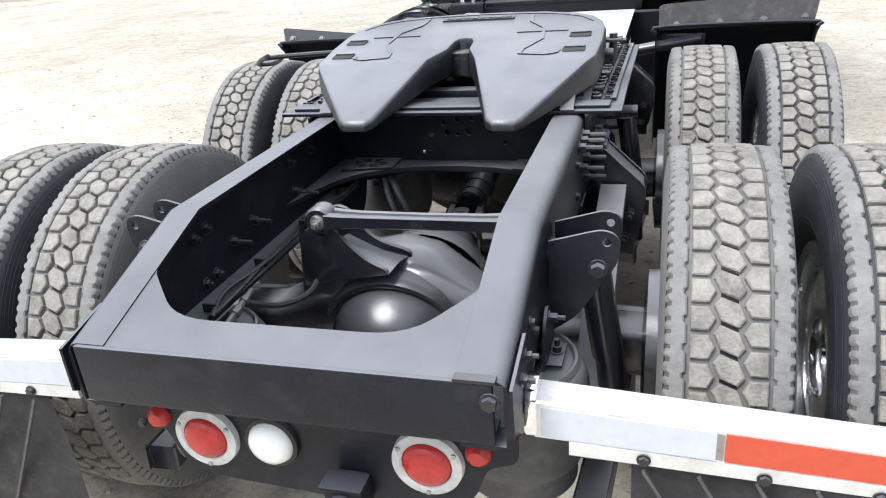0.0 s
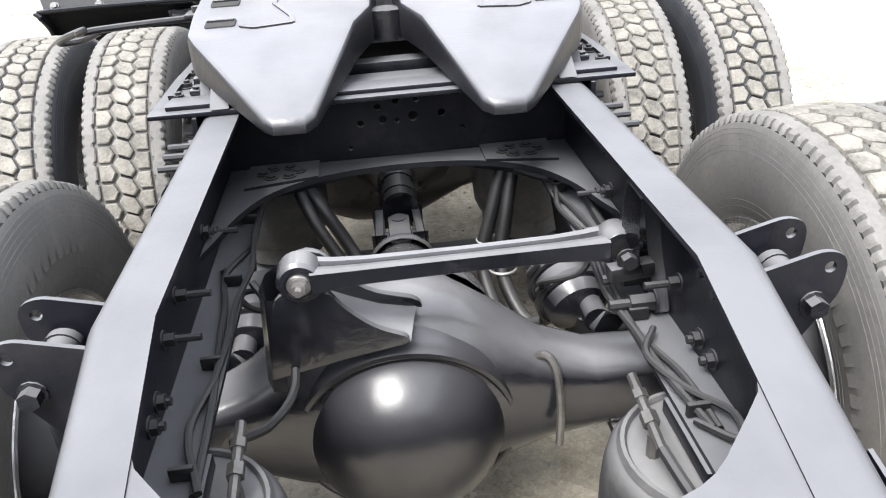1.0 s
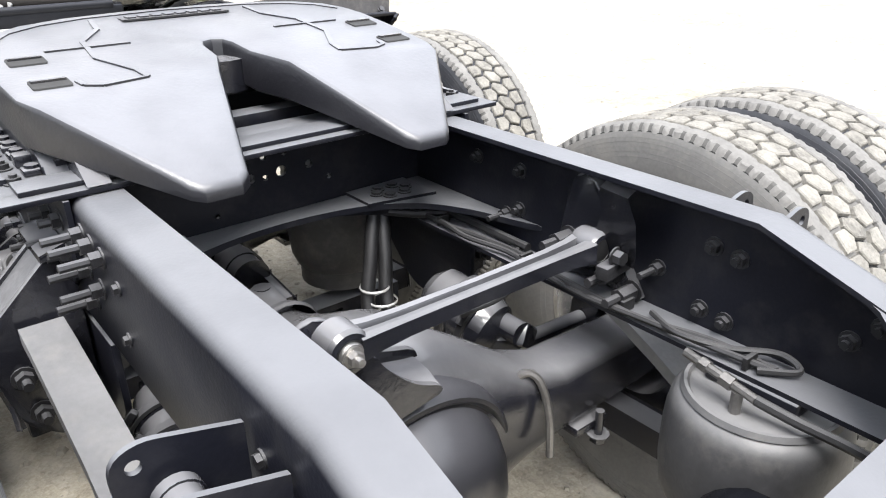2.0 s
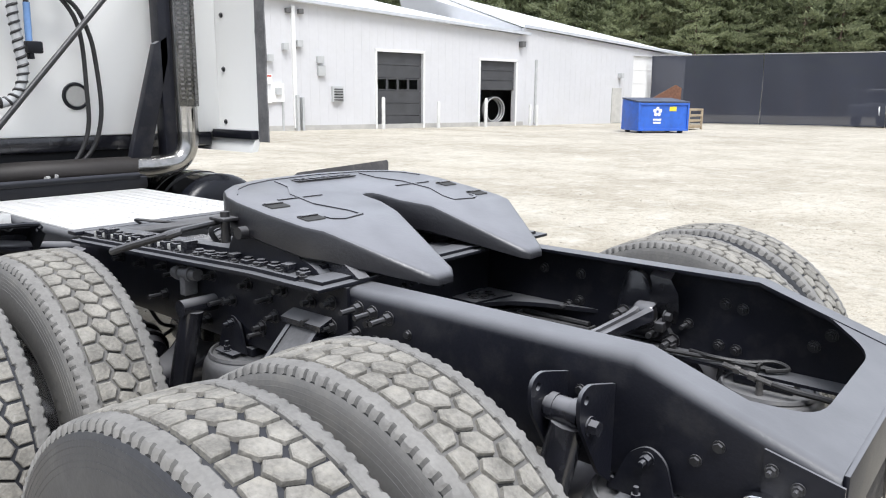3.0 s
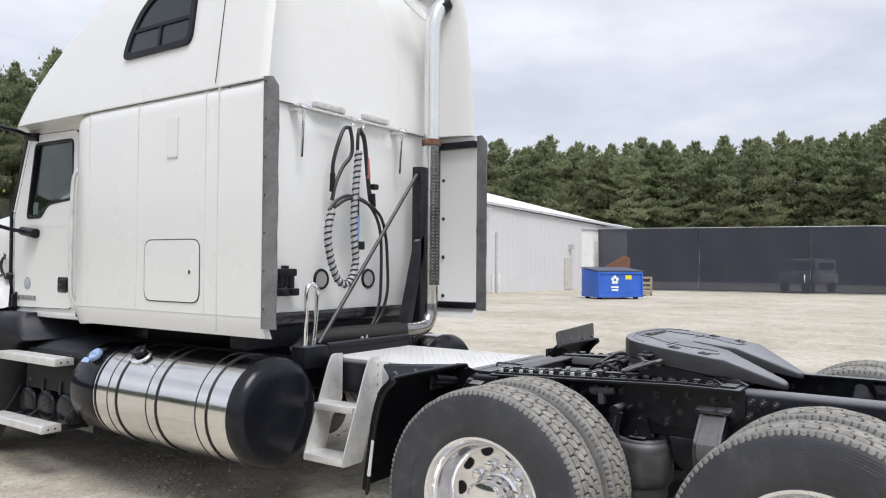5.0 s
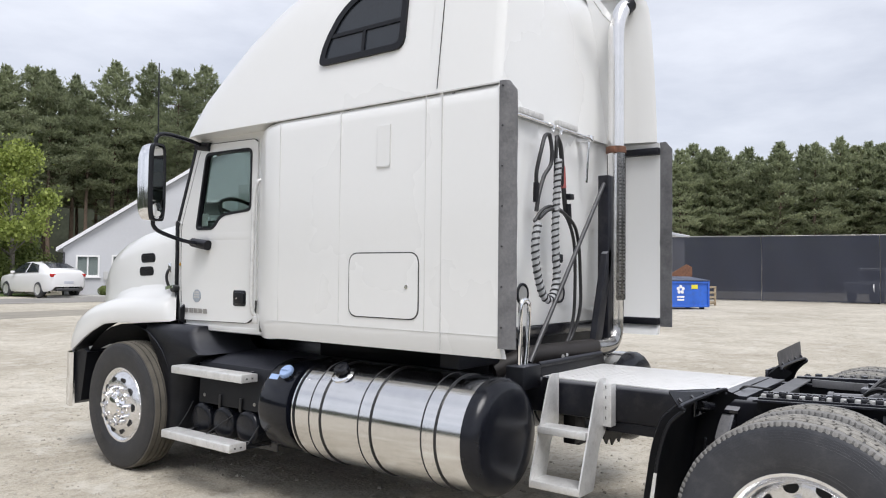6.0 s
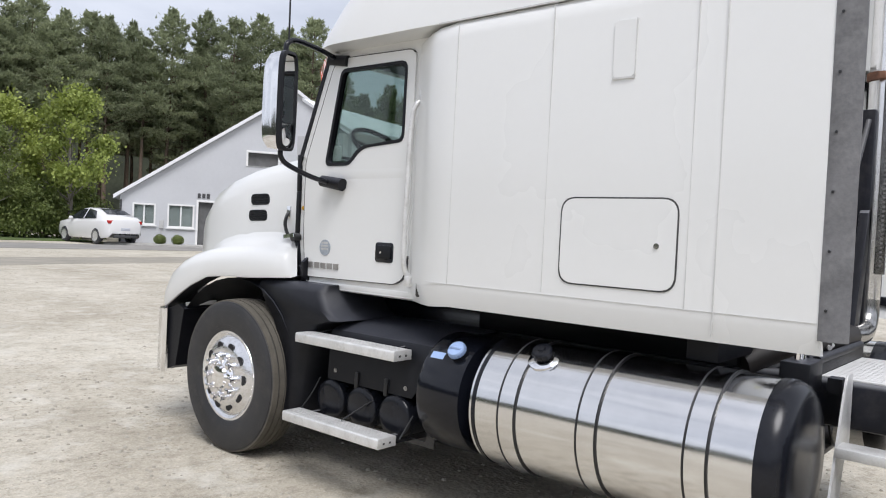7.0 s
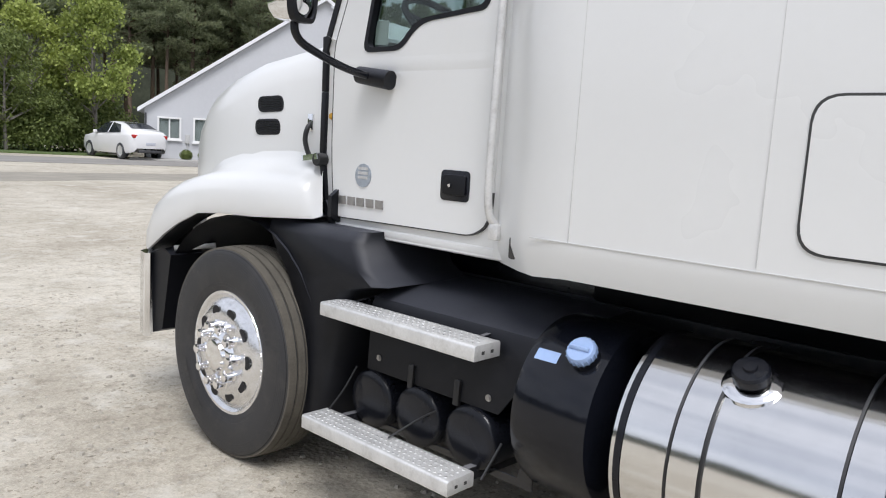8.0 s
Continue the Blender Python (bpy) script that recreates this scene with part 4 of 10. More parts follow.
    for k in range(7):
        bm = B()
        loft(bm, [[(fx - 0.04 - 0.055 * (k + e) - 0.02 * math.sin(j * 1.3), fy + 0.05 * math.sin(j * 1.1 + k), 11.5 - 0.2 * j - 0.10 * (k + e)) for j in range(8)] for e in (0, 1)])
        part("stripe", bm, (WHITE_PRINT if k % 2 else TAPE_RED), t2)


house()


# ---- trees ----
def pine_mesh(seed, h=17.0, r=3.0, bare=0.3, sparse=1.0, fine=1.0):
    """Trunk and crown of a pine: whorls of drooping boughs, each a cluster of needle tufts."""
    rng = random.Random(seed)
    tb = B()
    bend = rng.uniform(-0.25, 0.25)
    tube(tb, [(0, 0, 0), (bend * 0.5, 0.1, h * 0.35), (bend, 0.0, h * 0.7), (bend * 0.8, 0, h * 0.97)], lambda u: 0.2 * (1 - 0.88 * u), 8, 4)
    verts, faces = [], []

    def tuft(c, e, size, wide):
        """One flat spray of needles pointing along e."""
        side = e.cross(Vector((rng.gauss(0, 0.5), rng.gauss(0, 0.5), 1))).normalized() * size * wide
        i = len(verts)
        verts.extend([c - side, c + e * size * 1.3, c + side])
        faces.append((i, i + 1, i + 2))
    z = h * bare
    while z < h * 0.985:
        u = (z - h * bare) / (h * (1 - bare))
        rad = r * (1 - u ** 2.1) * (0.65 + 0.35 * min(1, u * 4)) + 0.18
        a0 = rng.uniform(0, 6.3)
        nb = rng.randint(4, 6)
        for q in range(nb):
            if rng.random() > sparse:
                continue
            a = a0 + 2 * math.pi * q / nb + rng.uniform(-0.35, 0.35)
            L = rad * rng.uniform(0.45, 1.3)
            d = Vector((math.cos(a), math.sin(a), 0))
            w = Vector((-d.y, d.x, 0))
            p0 = Vector((bend * z / h, 0, z))
            lift = rng.uniform(-0.12, 0.25) + 0.35 * u
            p1 = p0 + d * L + Vector((0, 0, lift * L))
            cyl(tb, p0, p0.lerp(p1, 0.85), 0.035 * (1.3 - u), 0.008, seg=4, caps=False)
            for k in range(int((22 + L * 36) * fine)):
                f = rng.uniform(0.1, 1.0) ** 0.55
                spread = 0.42 * L * math.sin(math.pi * min(1, f * 0.85 + 0.08))
                off = rng.uniform(-1, 1) * spread
                c = p0.lerp(p1, f) + w * off + Vector((0, 0, rng.gauss(0.03, 0.12) - 0.10 * abs(off)))
                e = (d * rng.uniform(0.3, 1.2) + w * (off * 1.2 / (spread + 0.1)) + Vector((rng.gauss(0, 0.35), rng.gauss(0, 0.35), rng.uniform(0.0, 1.3)))).normalized()
                tuft(c, e, rng.uniform(0.15, 0.29) * fine ** -0.6, rng.uniform(0.28, 0.5))
        z += rng.uniform(0.42, 0.74) * (1.0 - 0.4 * u)
    for k in range(60):
        zz = h * rng.uniform(0.94, 1.0)
        tuft(Vector((bend * 0.8 + rng.gauss(0, 0.5), rng.gauss(0, 0.5), zz - 0.25 - abs(rng.gauss(0, 0.35)))), Vector((rng.gauss(0, 0.7), rng.gauss(0, 0.7), 1)).normalized(), 0.28, 0.3)
    cm = bpy.data.meshes.new("crown")
    cm.from_pydata([tuple(v) for v in verts], [], faces)
    trunk = as_mesh("trunk", tb, BARK)
    return trunk, cm


def tree_thing(name, label, category, trunk, crown, crown_mat, p, s, rz, group):
    t = thing(name, label, category, p, group)
    t.scale = (s, s, s * 1.0)
    t.rotation_euler[2] = rz
    for nm, me in (("trunk", trunk), ("crown", crown)):
        o = new(nm, me)
        o.parent = t
    return t


PINES = []
for k, (hh, rr, bare, sp) in enumerate(((15.6, 2.75, 0.24, 1.0), (15.0, 2.4, 0.28, 1.0), (18.0, 2.7, 0.42, 0.95), (14.4, 2.9, 0.24, 1.0), (17.2, 2.4, 0.5, 0.9))):
    tr_, cr_ = pine_mesh(20 + k, hh, rr, bare, sp, 1.7 if bare > 0.3 else 1.0)
    cr_.materials.append(PINE if k != 3 else PINE_WARM)
    PINES.append((tr_, cr_))

rng = random.Random(5)
# dense wood behind the fence and the warehouse
for i in range(140):
    n, row = (i * 47 / 83, 0) if i < 84 else ((i - 84) * 47 / 55, 1)
    az = radians(30 + 66 * (n + 0.5 * row) / 47 + rng.uniform(-0.4, 0.4))
    dist = 83 + 6 * row + rng.uniform(-4, 4)
    p = (-2 + dist * math.sin(az), dist * math.cos(az), 0)
    tr_, cr_ = PINES[rng.choice((0, 0, 1, 1, 3))]
    tree_thing("pine_tree", "dark green pine in the dense wood beyond the yard", "tree", tr_, cr_, None, p, rng.uniform(0.89, 1.04) * (1.0 + 0.05 * row), rng.uniform(0, 6.3), "pines of the far wood")
# wood beyond the office, bare trunks below
for i in range(56):
    n, row = i % 28, i // 28
    az = radians(4 + 34 * (n + 0.5 * row) / 27 + rng.uniform(-0.6, 0.6))
    dist = 68 + 7 * row + rng.uniform(-3, 3)
    p = (-3 + dist * math.sin(az), 2 + dist * math.cos(az), 0)
    tr_, cr_ = PINES[rng.choice((1, 2, 2, 4, 4))]
    tree_thing("pine_tree", "tall pine with a bare lower trunk beyond the office", "tree", tr_, cr_, None, p, rng.uniform(0.95, 1.15), rng.uniform(0, 6.3), "pines beyond the office")


# taller pines that stand above the end of the warehouse roof
for i in range(11):
    az = radians(36 + 2.0 * i + rng.uniform(-0.5, 0.5))
    dist = 69 + rng.uniform(-3, 3)
    p = (-3 + dist * math.sin(az), 2 + dist * math.cos(az), 0)
    tr_, cr_ = PINES[rng.choice((0, 1, 2))]
    tree_thing("pine_tree", "tall dark pine rising behind the warehouse roof", "tree", tr_, cr_, None, p, rng.uniform(0.9, 1.0) - 0.014 * max(0, i - 4), rng.uniform(0, 6.3), "pines behind the warehouse")


def tree_backdrop():
    """Uneven dark wall closing the yard: backs the woods, elsewhere added unseen for reflections."""
    rng_ = random.Random(41)
    lo, hi, back = [], [], []
    for k in range(150):
        a = radians(360 * k / 149)
        office, seen = k < 13 or k > 143, k < 42
        r_ = (88 if office else 99 if seen else 92) + (0 if k in (0, 149) else rng_.uniform(-2, 2))
        z = (13.5 if office else 10.5 if k < 19 else 9.5 if seen else 10) + 2.5 * math.sin(k * 0.9) * rng_.random() + rng_.uniform(-1.5, 2)
        lo.append((r_ * math.sin(a), r_ * math.cos(a), 0))
        hi.append(((r_ + 1) * math.sin(a), (r_ + 1) * math.cos(a), z))
        back.append(((r_ + 6) * math.sin(a), (r_ + 6) * math.cos(a), z * 0.8))
    bm = B()
    loft(bm, [lo, hi, back])
    tagged(part("backdrop", bm, mat("distant_tree_green", (0.055, 0.063, 0.042), 0.9, var=0.5, scale=0.6, bump=0.6, bscale=3)), "added dark green backdrop round the yard, standing in for distant trees", "tree line", kind="structure")


tree_backdrop()


def leafy_mesh(seed, h, r, n, leaf, trunk_r, low=0.2, clump=0.38):
    rng2 = random.Random(seed)
    tb = B()
    tube(tb, [(0, 0, 0), (0.1, 0.05, h * 0.3), (-0.05, 0.1, h * 0.6), (0.05, 0, h * 0.85)], lambda u: trunk_r * (1 - 0.85 * u), 8, 4)
    clumps = []
    for k in range(26):
        a, zz = rng2.uniform(0, 6.3), rng2.uniform(low, 0.98)
        rad = r * math.sin(math.pi * min(0.98, zz * 0.85 + 0.15)) ** 0.7 * rng2.uniform(0.35, 1.0)
        c = Vector((rad * math.cos(a), rad * math.sin(a), h * zz))
        clumps.append((c, rng2.uniform(0.5, 1.0) * r * clump))
        cyl(tb, (0, 0, max(0.3, c.z - h * 0.18)), c, trunk_r * 0.3, trunk_r * 0.08, seg=5, caps=False)
    verts, faces = [], []
    for k in range(n):
        c, cr = rng2.choice(clumps)
        p = c + Vector((rng2.gauss(0, 1), rng2.gauss(0, 1), rng2.gauss(0, 0.8))) * cr * 0.6
        n1 = Vector((rng2.gauss(0, 1), rng2.gauss(0, 1), rng2.gauss(0.5, 1))).normalized()
        e1 = n1.orthogonal().normalized()
        e2 = n1.cross(e1)
        s = leaf * rng2.uniform(0.6, 1.3)
        i = len(verts)
        verts.extend([p - e1 * s, p - e2 * s * 0.6, p + e1 * s, p + e2 * s * 0.6])
        faces.append((i, i + 1, i + 2, i + 3))
    cm = bpy.data.meshes.new("crown")
    cm.from_pydata([tuple(v) for v in verts], [], faces)
    return as_mesh("trunk", tb, GREYBARK), cm


def round_mesh(seed, h, r, n, leaf, trunk_r):
    """Clipped shrub: short stem, leaves packed on a slightly lumpy rounded shell."""
    rg = random.Random(seed)
    tb = B()
    cyl(tb, (0, 0, 0), (0, 0, h * 0.5), trunk_r, trunk_r * 0.6, seg=7)
    lathe(tb, [(0.0, h * 0.9), (r * 0.5, h * 0.82), (r * 0.8, h * 0.55), (r * 0.7, h * 0.2), (r * 0.4, 0.04)], Matrix(), 14)
    verts, faces = [], []
    for k in range(n):
        d = Vector((rg.gauss(0, 1), rg.gauss(0, 1), rg.gauss(0, 1))).normalized()
        lump = 1.0 + 0.05 * math.sin(5 * d.x + 3 * d.z) + rg.gauss(0, 0.035)
        p = Vector((d.x * r * lump, d.y * r * lump, h * 0.5 + d.z * h * 0.5 * lump))
        n1 = (d + Vector((rg.gauss(0, 0.6), rg.gauss(0, 0.6), rg.gauss(0, 0.6)))).normalized()
        e1 = n1.orthogonal().normalized()
        e2 = n1.cross(e1)
        s = leaf * rg.uniform(0.6, 1.3)
        i = len(verts)
        verts.extend([p - e1 * s, p - e2 * s * 0.6, p + e1 * s, p + e2 * s * 0.6])
        faces.append((i, i + 1, i + 2, i + 3))
    cm = bpy.data.meshes.new("crown")
    cm.from_pydata([tuple(v) for v in verts], [], faces)
    return as_mesh("trunk", tb, BUSH), cm


tr_, cr_ = leafy_mesh(3, 9.0, 3.1, 9500, 0.12, 0.16, 0.4, 0.29)
cr_.materials.append(LEAF)
dark_crown = cr_.copy()
dark_crown.materials[0] = BUSH
for p, s, rz, lb in (((16.2, 50.5, 0), 1.02, 0.3, "bright yellow-green leafy tree before the dark pines"), ((11.3, 50.5, 0), 0.72, 2.0, "small dark green leafy tree at the wood's edge"), ((13.6, 53.5, 0), 0.95, 4.0, "young yellow-green leafy tree beside the office")):
    tree_thing("leafy_tree", lb, "tree", tr_, dark_crown if "dark green" in lb else cr_, None, p, s, rz, "leafy trees by the office")
tr2, cr2 = leafy_mesh(9, 3.4, 2.1, 6000, 0.11, 0.05)
cr2.materials.append(BUSH)
for i in range(16):
    p = (-6 + i * 1.55 + rng.uniform(-0.5, 0.5), 53.5 + rng.uniform(-1, 1.5) - 0.12 * i, 0)
    tree_thing("shrub", "dense green undergrowth shrub at the wood's edge", "shrub", tr2, cr2, None, p, rng.uniform(0.75, 1.3), rng.uniform(0, 6), "undergrowth along the wood")
tr3, cr3 = round_mesh(11, 0.78, 0.47, 3200, 0.028, 0.03)
cr3.materials.append(BUSH)
for p in ((18.0, 42.55, 0.1), (18.85, 42.07, 0.1)):
    tree_thing("round_shrub", "small clipped round green shrub by the office", "shrub", tr3, cr3, None, p, 0.72, p[0], "clipped shrubs at the office")


# ---- the truck: frame and rear ----
truck = thing("semi_truck", "white sleeper-cab tractor truck with black chassis and fifth wheel", "truck", (0, 2.5, 0))


def sub(name, material, fn, parent=None, label="", smooth=38):
    bm = B()
    fn(bm)
    return part(name, bm, material, parent or truck, label, smooth)


def rail_top(y):
    if y < -0.485:
        return 1.033 - 0.128 * (-0.485 - y) / 0.375
    if y < 0.6:
        return 1.033
    return 1.033 - 0.048 * min(1, (y - 0.6) / 1.2)


YS = [-0.86, -0.485, 0.6, 1.2, 1.8, 4.0, 5.4, 7.2]
for sx in (-1, 1):
    def chan(bm):
        # C-section: outer web, flanges turned inward, rounded outer edges
        rows = []
        for y in YS:
            zt, zb = rail_top(y), 0.765 if y < 5.5 else 0.70
            xo, f, th, r = 0.43, 0.088, 0.009, 0.03
            prof = [(xo - f, zt - th), (xo - f, zt), (xo - r, zt), (xo - r * 0.62, zt - r * 0.076), (xo - r * 0.29, zt - r * 0.29), (xo - r * 0.076, zt - r * 0.62), (xo, zt - r), (xo, zb + r), (xo - r * 0.3, zb + r * 0.3),
                    (xo - r, zb), (xo - f, zb), (xo - f, zb + th), (xo - th, zb + th), (xo - th, zt - th)]
            rows.append([(sx * x, y, z) for x, z in prof])
        loft(bm, rows, closed=True, caps=True)
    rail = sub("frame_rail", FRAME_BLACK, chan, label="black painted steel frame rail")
    spots = [(y, z) for y, z in ((-0.365, 0.808), (-0.415, 0.803), (-0.375, 0.935), (-0.425, 0.928), (-0.62, 0.86), (-0.66, 0.9), (0.1, 0.95), (0.1, 0.86), (0.24, 0.95))]
    bolts_at("bolt", BOLT, rail, [((sx * 0.421, y, z), (-sx, 0, 0)) for y, z in spots], 0.013, 0.014, 0.008)
    bolts_at("bolt", BOLT, rail, [((sx * 0.43, y, z), (sx, 0, 0)) for y, z in spots], 0.009, 0.010)
    bolts_at("long_bolt", BOLT, rail, [((sx * 0.43, y, z), (sx, 0, 0)) for y, z in ((0.27, 0.985), (0.22, 0.982), (0.165, 0.978), (0.28, 0.915), (0.21, 0.905), (0.27, 0.86), (0.42, 0.93), (0.5, 0.86), (0.62, 0.95), (0.66, 0.84), (0.85, 0.9), (0.95, 0.82), (1.1, 0.95), (1.2, 0.86))], 0.014, 0.02, 0.045)
    bolts_at("inner_stud", BOLT, rail, [((sx * 0.421, y, z), (-sx, 0, 0)) for y, z in ((-0.16, 0.87), (-0.27, 0.855), (0.14, 0.84))], 0.012, 0.02, 0.04)


def rear_plate(bm):
    # sloping top plate with a rounded cut-out, one outline draped on the rail slope
    out = [(-0.345, -0.86), (0.345, -0.86), (0.345, -0.655)]
    cut = [(0.338, -0.675, 0.0), (0.315, -0.70, 0.03), (0.235, -0.782, 0.08), (-0.235, -0.782, 0.08), (-0.315, -0.70, 0.03), (-0.338, -0.675, 0)]
    out += rounded(cut, 5) + [(-0.345, -0.655)]
    prism(bm, out, "z", -0.012, -0.003)
    for v in bm.verts:
        v.co.z += rail_top(v.co.y)


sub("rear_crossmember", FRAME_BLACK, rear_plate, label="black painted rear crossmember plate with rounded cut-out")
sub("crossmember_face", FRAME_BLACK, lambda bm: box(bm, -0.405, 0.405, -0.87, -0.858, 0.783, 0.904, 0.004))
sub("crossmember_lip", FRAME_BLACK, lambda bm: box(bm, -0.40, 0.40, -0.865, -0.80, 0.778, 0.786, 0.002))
for sx in (-1, 1):
    sub("corner_gusset", FRAME_BLACK, lambda bm: prism(bm, [(-0.87, 0.80), (-0.87, 0.895), (-0.74, 0.925), (-0.74, 0.8), (-0.80, 0.76)], "x", sx * 0.432, sx * 0.438))
    bolts_at("corner_bolt", BOLT, truck, [((sx * 0.438, -0.80, 0.87), (sx, 0, 0)), ((sx * 0.438, -0.755, 0.89), (sx, 0, 0))], 0.009, 0.012, 0.012)
sub("corner_hook", BOLT, lambda bm: (hexbolt(bm, (0.40, -0.87, 0.87), (0, -1, 0), 0.013, 0.012), beam(bm, (0.34, -0.862, 0.907), (0.41, -0.862, 0.907), 0.02, 0.006)))

# tail lamp plate under the frame
TY = -0.765
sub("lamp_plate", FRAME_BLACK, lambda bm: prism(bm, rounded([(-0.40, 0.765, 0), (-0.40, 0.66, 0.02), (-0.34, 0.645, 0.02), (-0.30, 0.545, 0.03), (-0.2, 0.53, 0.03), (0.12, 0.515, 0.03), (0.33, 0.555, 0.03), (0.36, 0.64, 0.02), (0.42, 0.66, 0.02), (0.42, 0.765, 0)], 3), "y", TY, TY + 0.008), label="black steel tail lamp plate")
for x, z, m_, ring in ((-0.235, 0.641, RED_LENS, True), (0.245, 0.643, RED_LENS, True), (-0.085, 0.646, WHITE_LENS, False)):
    lamp = sub("tail_lamp", m_, lambda bm: lathe(bm, [(0, 0.03), (0.03, 0.029), (0.044, 0.022), (0.05, 0.01), (0.05, 0)], Matrix.Translation((x, TY, z)) @ AX_YN, 32), label="round red tail lamp" if ring else "round white reversing lamp")
    if ring:
        sub("lamp_ring", GREY_RING, lambda bm: (lathe(bm, [(0.05, 0.0), (0.05, 0.014), (0.055, 0.017), (0.07, 0.014), (0.072, 0)], Matrix.Translation((x, TY, z)) @ AX_YN, 32)), lamp)
        sub("ring_screw", STEEL, lambda bm: [cyl(bm, (x + 0.063 * math.cos(a), TY - 0.014, z + 0.063 * math.sin(a)), (x + 0.063 * math.cos(a), TY - 0.019, z + 0.063 * math.sin(a)), 0.005, seg=8) for a in (0.5, 2.6, 4.7)], lamp)
    else:
        sub("lamp_grommet", HOSE, lambda bm: lathe(bm, [(0.048, 0), (0.05, 0.012), (0.058, 0.01), (0.06, 0)], Matrix.Translation((x, TY, z)) @ AX_YN, 32), lamp)
for x in (-0.345, 0.345):
    mk = sub("marker_lamp", RED_LENS, lambda bm: lathe(bm, [(0, 0.022), (0.015, 0.02), (0.024, 0.01), (0.026, 0)], Matrix.Translation((x, TY, 0.675)) @ AX_YN, 20), label="small round red marker lamp")
    sub("marker_bolt", BOLT, lambda bm: hexbolt(bm, (x - 0.05, TY, 0.65), (0, -1, 0), 0.008, 0.008), mk)
sub("trailer_socket", MATT_BLACK, lambda bm: (box(bm, 0.045, 0.125, TY - 0.07, TY, 0.53, 0.60, 0.012), cyl(bm, (0.085, TY - 0.06, 0.56), (0.085, TY - 0.11, 0.55), 0.034, 0.03, 12), box(bm, 0.04, 0.13, TY - 0.075, TY - 0.02, 0.598, 0.61, 0.004)), label="black trailer light socket")
# air tank across the frame behind the plate
sub("air_tank", GLOSS_BLACK, lambda bm: lathe(bm, [(0, -0.3), (0.07, -0.28), (0.1, -0.24), (0.1, 0.24), (0.07, 0.28), (0, 0.3)], Matrix.Translation((0.0, -0.62, 0.56)) @ AX_X, 24))

# mud flap hangers and flaps: the bars droop a little outward
for sx in (-1, 1):
    x0, x1 = 0.455, 1.27

    def droop(x):
        return 0.82 - 0.06 * (x - x0)

    def across(bm, pts, a, b, keep=0.0):
        """A strip along the bar: outline (y, height under the top) from a to b, tapering outward."""
        rows = []
        for x in (a, b):
            k = 1 - 0.22 * (x - x0) / (x1 - x0)
            rows.append([(sx * x, y, droop(x) - d * k) for y, d in pts])
        loft(bm, rows, closed=True, caps=True)
    hg = sub("flap_hanger", ALU, lambda bm: across(bm, [(-0.787, 0.004), (-0.783, 0), (-0.72, 0.0), (-0.715, 0.005), (-0.715, 0.075), (-0.787, 0.075)], x0, x1), label="bright metal mud flap hanger bar")
    sub("hanger_lip", ALU, lambda bm: across(bm, [(-0.79, 0.073), (-0.782, 0.073), (-0.782, 0.102), (-0.79, 0.102)], x0 + 0.06, x1), hg)
    sub("bar_socket", CHROME, lambda bm: prism(bm, rounded([(-0.79, 0.745, 0.01), (-0.79, 0.845, 0.05), (-0.705, 0.845, 0.05), (-0.705, 0.745, 0.01)], 5), "x", sx * 0.438, sx * 0.46, bevel=0.003), hg)
    x, red = x0 + 0.012, False
    for w_ in (0.30, 0.30, 0.19):
        sub("reflective_tape", TAPE_RED if red else TAPE_WHITE, lambda bm: across(bm, [(-0.7895, 0.010), (-0.786, 0.010), (-0.786, 0.070), (-0.7895, 0.070)], x, x + w_ - 0.014), hg, "red reflective tape" if red else "white reflective tape")
        sub("tape_wear", STEEL, lambda bm: across(bm, [(-0.789, 0.012), (-0.786, 0.012), (-0.786, 0.068), (-0.789, 0.068)], x + w_ - 0.016, x + w_ - 0.002), hg)
        x += w_
        red = not red
    bolts_at("hanger_bolt", BOLT, hg, [((sx * q, -0.79, droop(q) - 0.085), (0, -1, 0)) for q in (0.64, 0.83, 1.0, 1.15)], 0.009, 0.009)
    def flap(bm):
        rows = []
        for k in range(9):
            z = 0.735 - 0.55 * k / 8
            rows.append([(sx * (0.62 + 0.6 * j / 8), -0.775 + 0.012 * math.sin(j * 0.9 + k * 0.5) + 0.02 * (k / 8) ** 2, z) for j in range(9)])
        loft(bm, rows)
        bmesh.ops.solidify(bm, geom=bm.faces[:], thickness=0.008)
    fl = sub("mud_flap", FLAP_RUBBER, flap, label="black rubber mud flap with diagonal ribs")
    def ribs(bm):
        for k in range(7):
            a, b = 0.64 + k * 0.09, 0.62 + k * 0.09 + 0.3
            za, zb = 0.8, 0.8 - 0.5
            if b > 1.2:
                zb = 0.8 - 0.5 * (1.2 - a) / (b - a)
                b = 1.2
            if b > a + 0.02:
                beam(bm, (sx * a, -0.79, za - 0.1), (sx * b, -0.775, zb - 0.1), 0.008, 0.006)
    sub("rib_pattern", FLAP_RUBBER, ribs, fl)

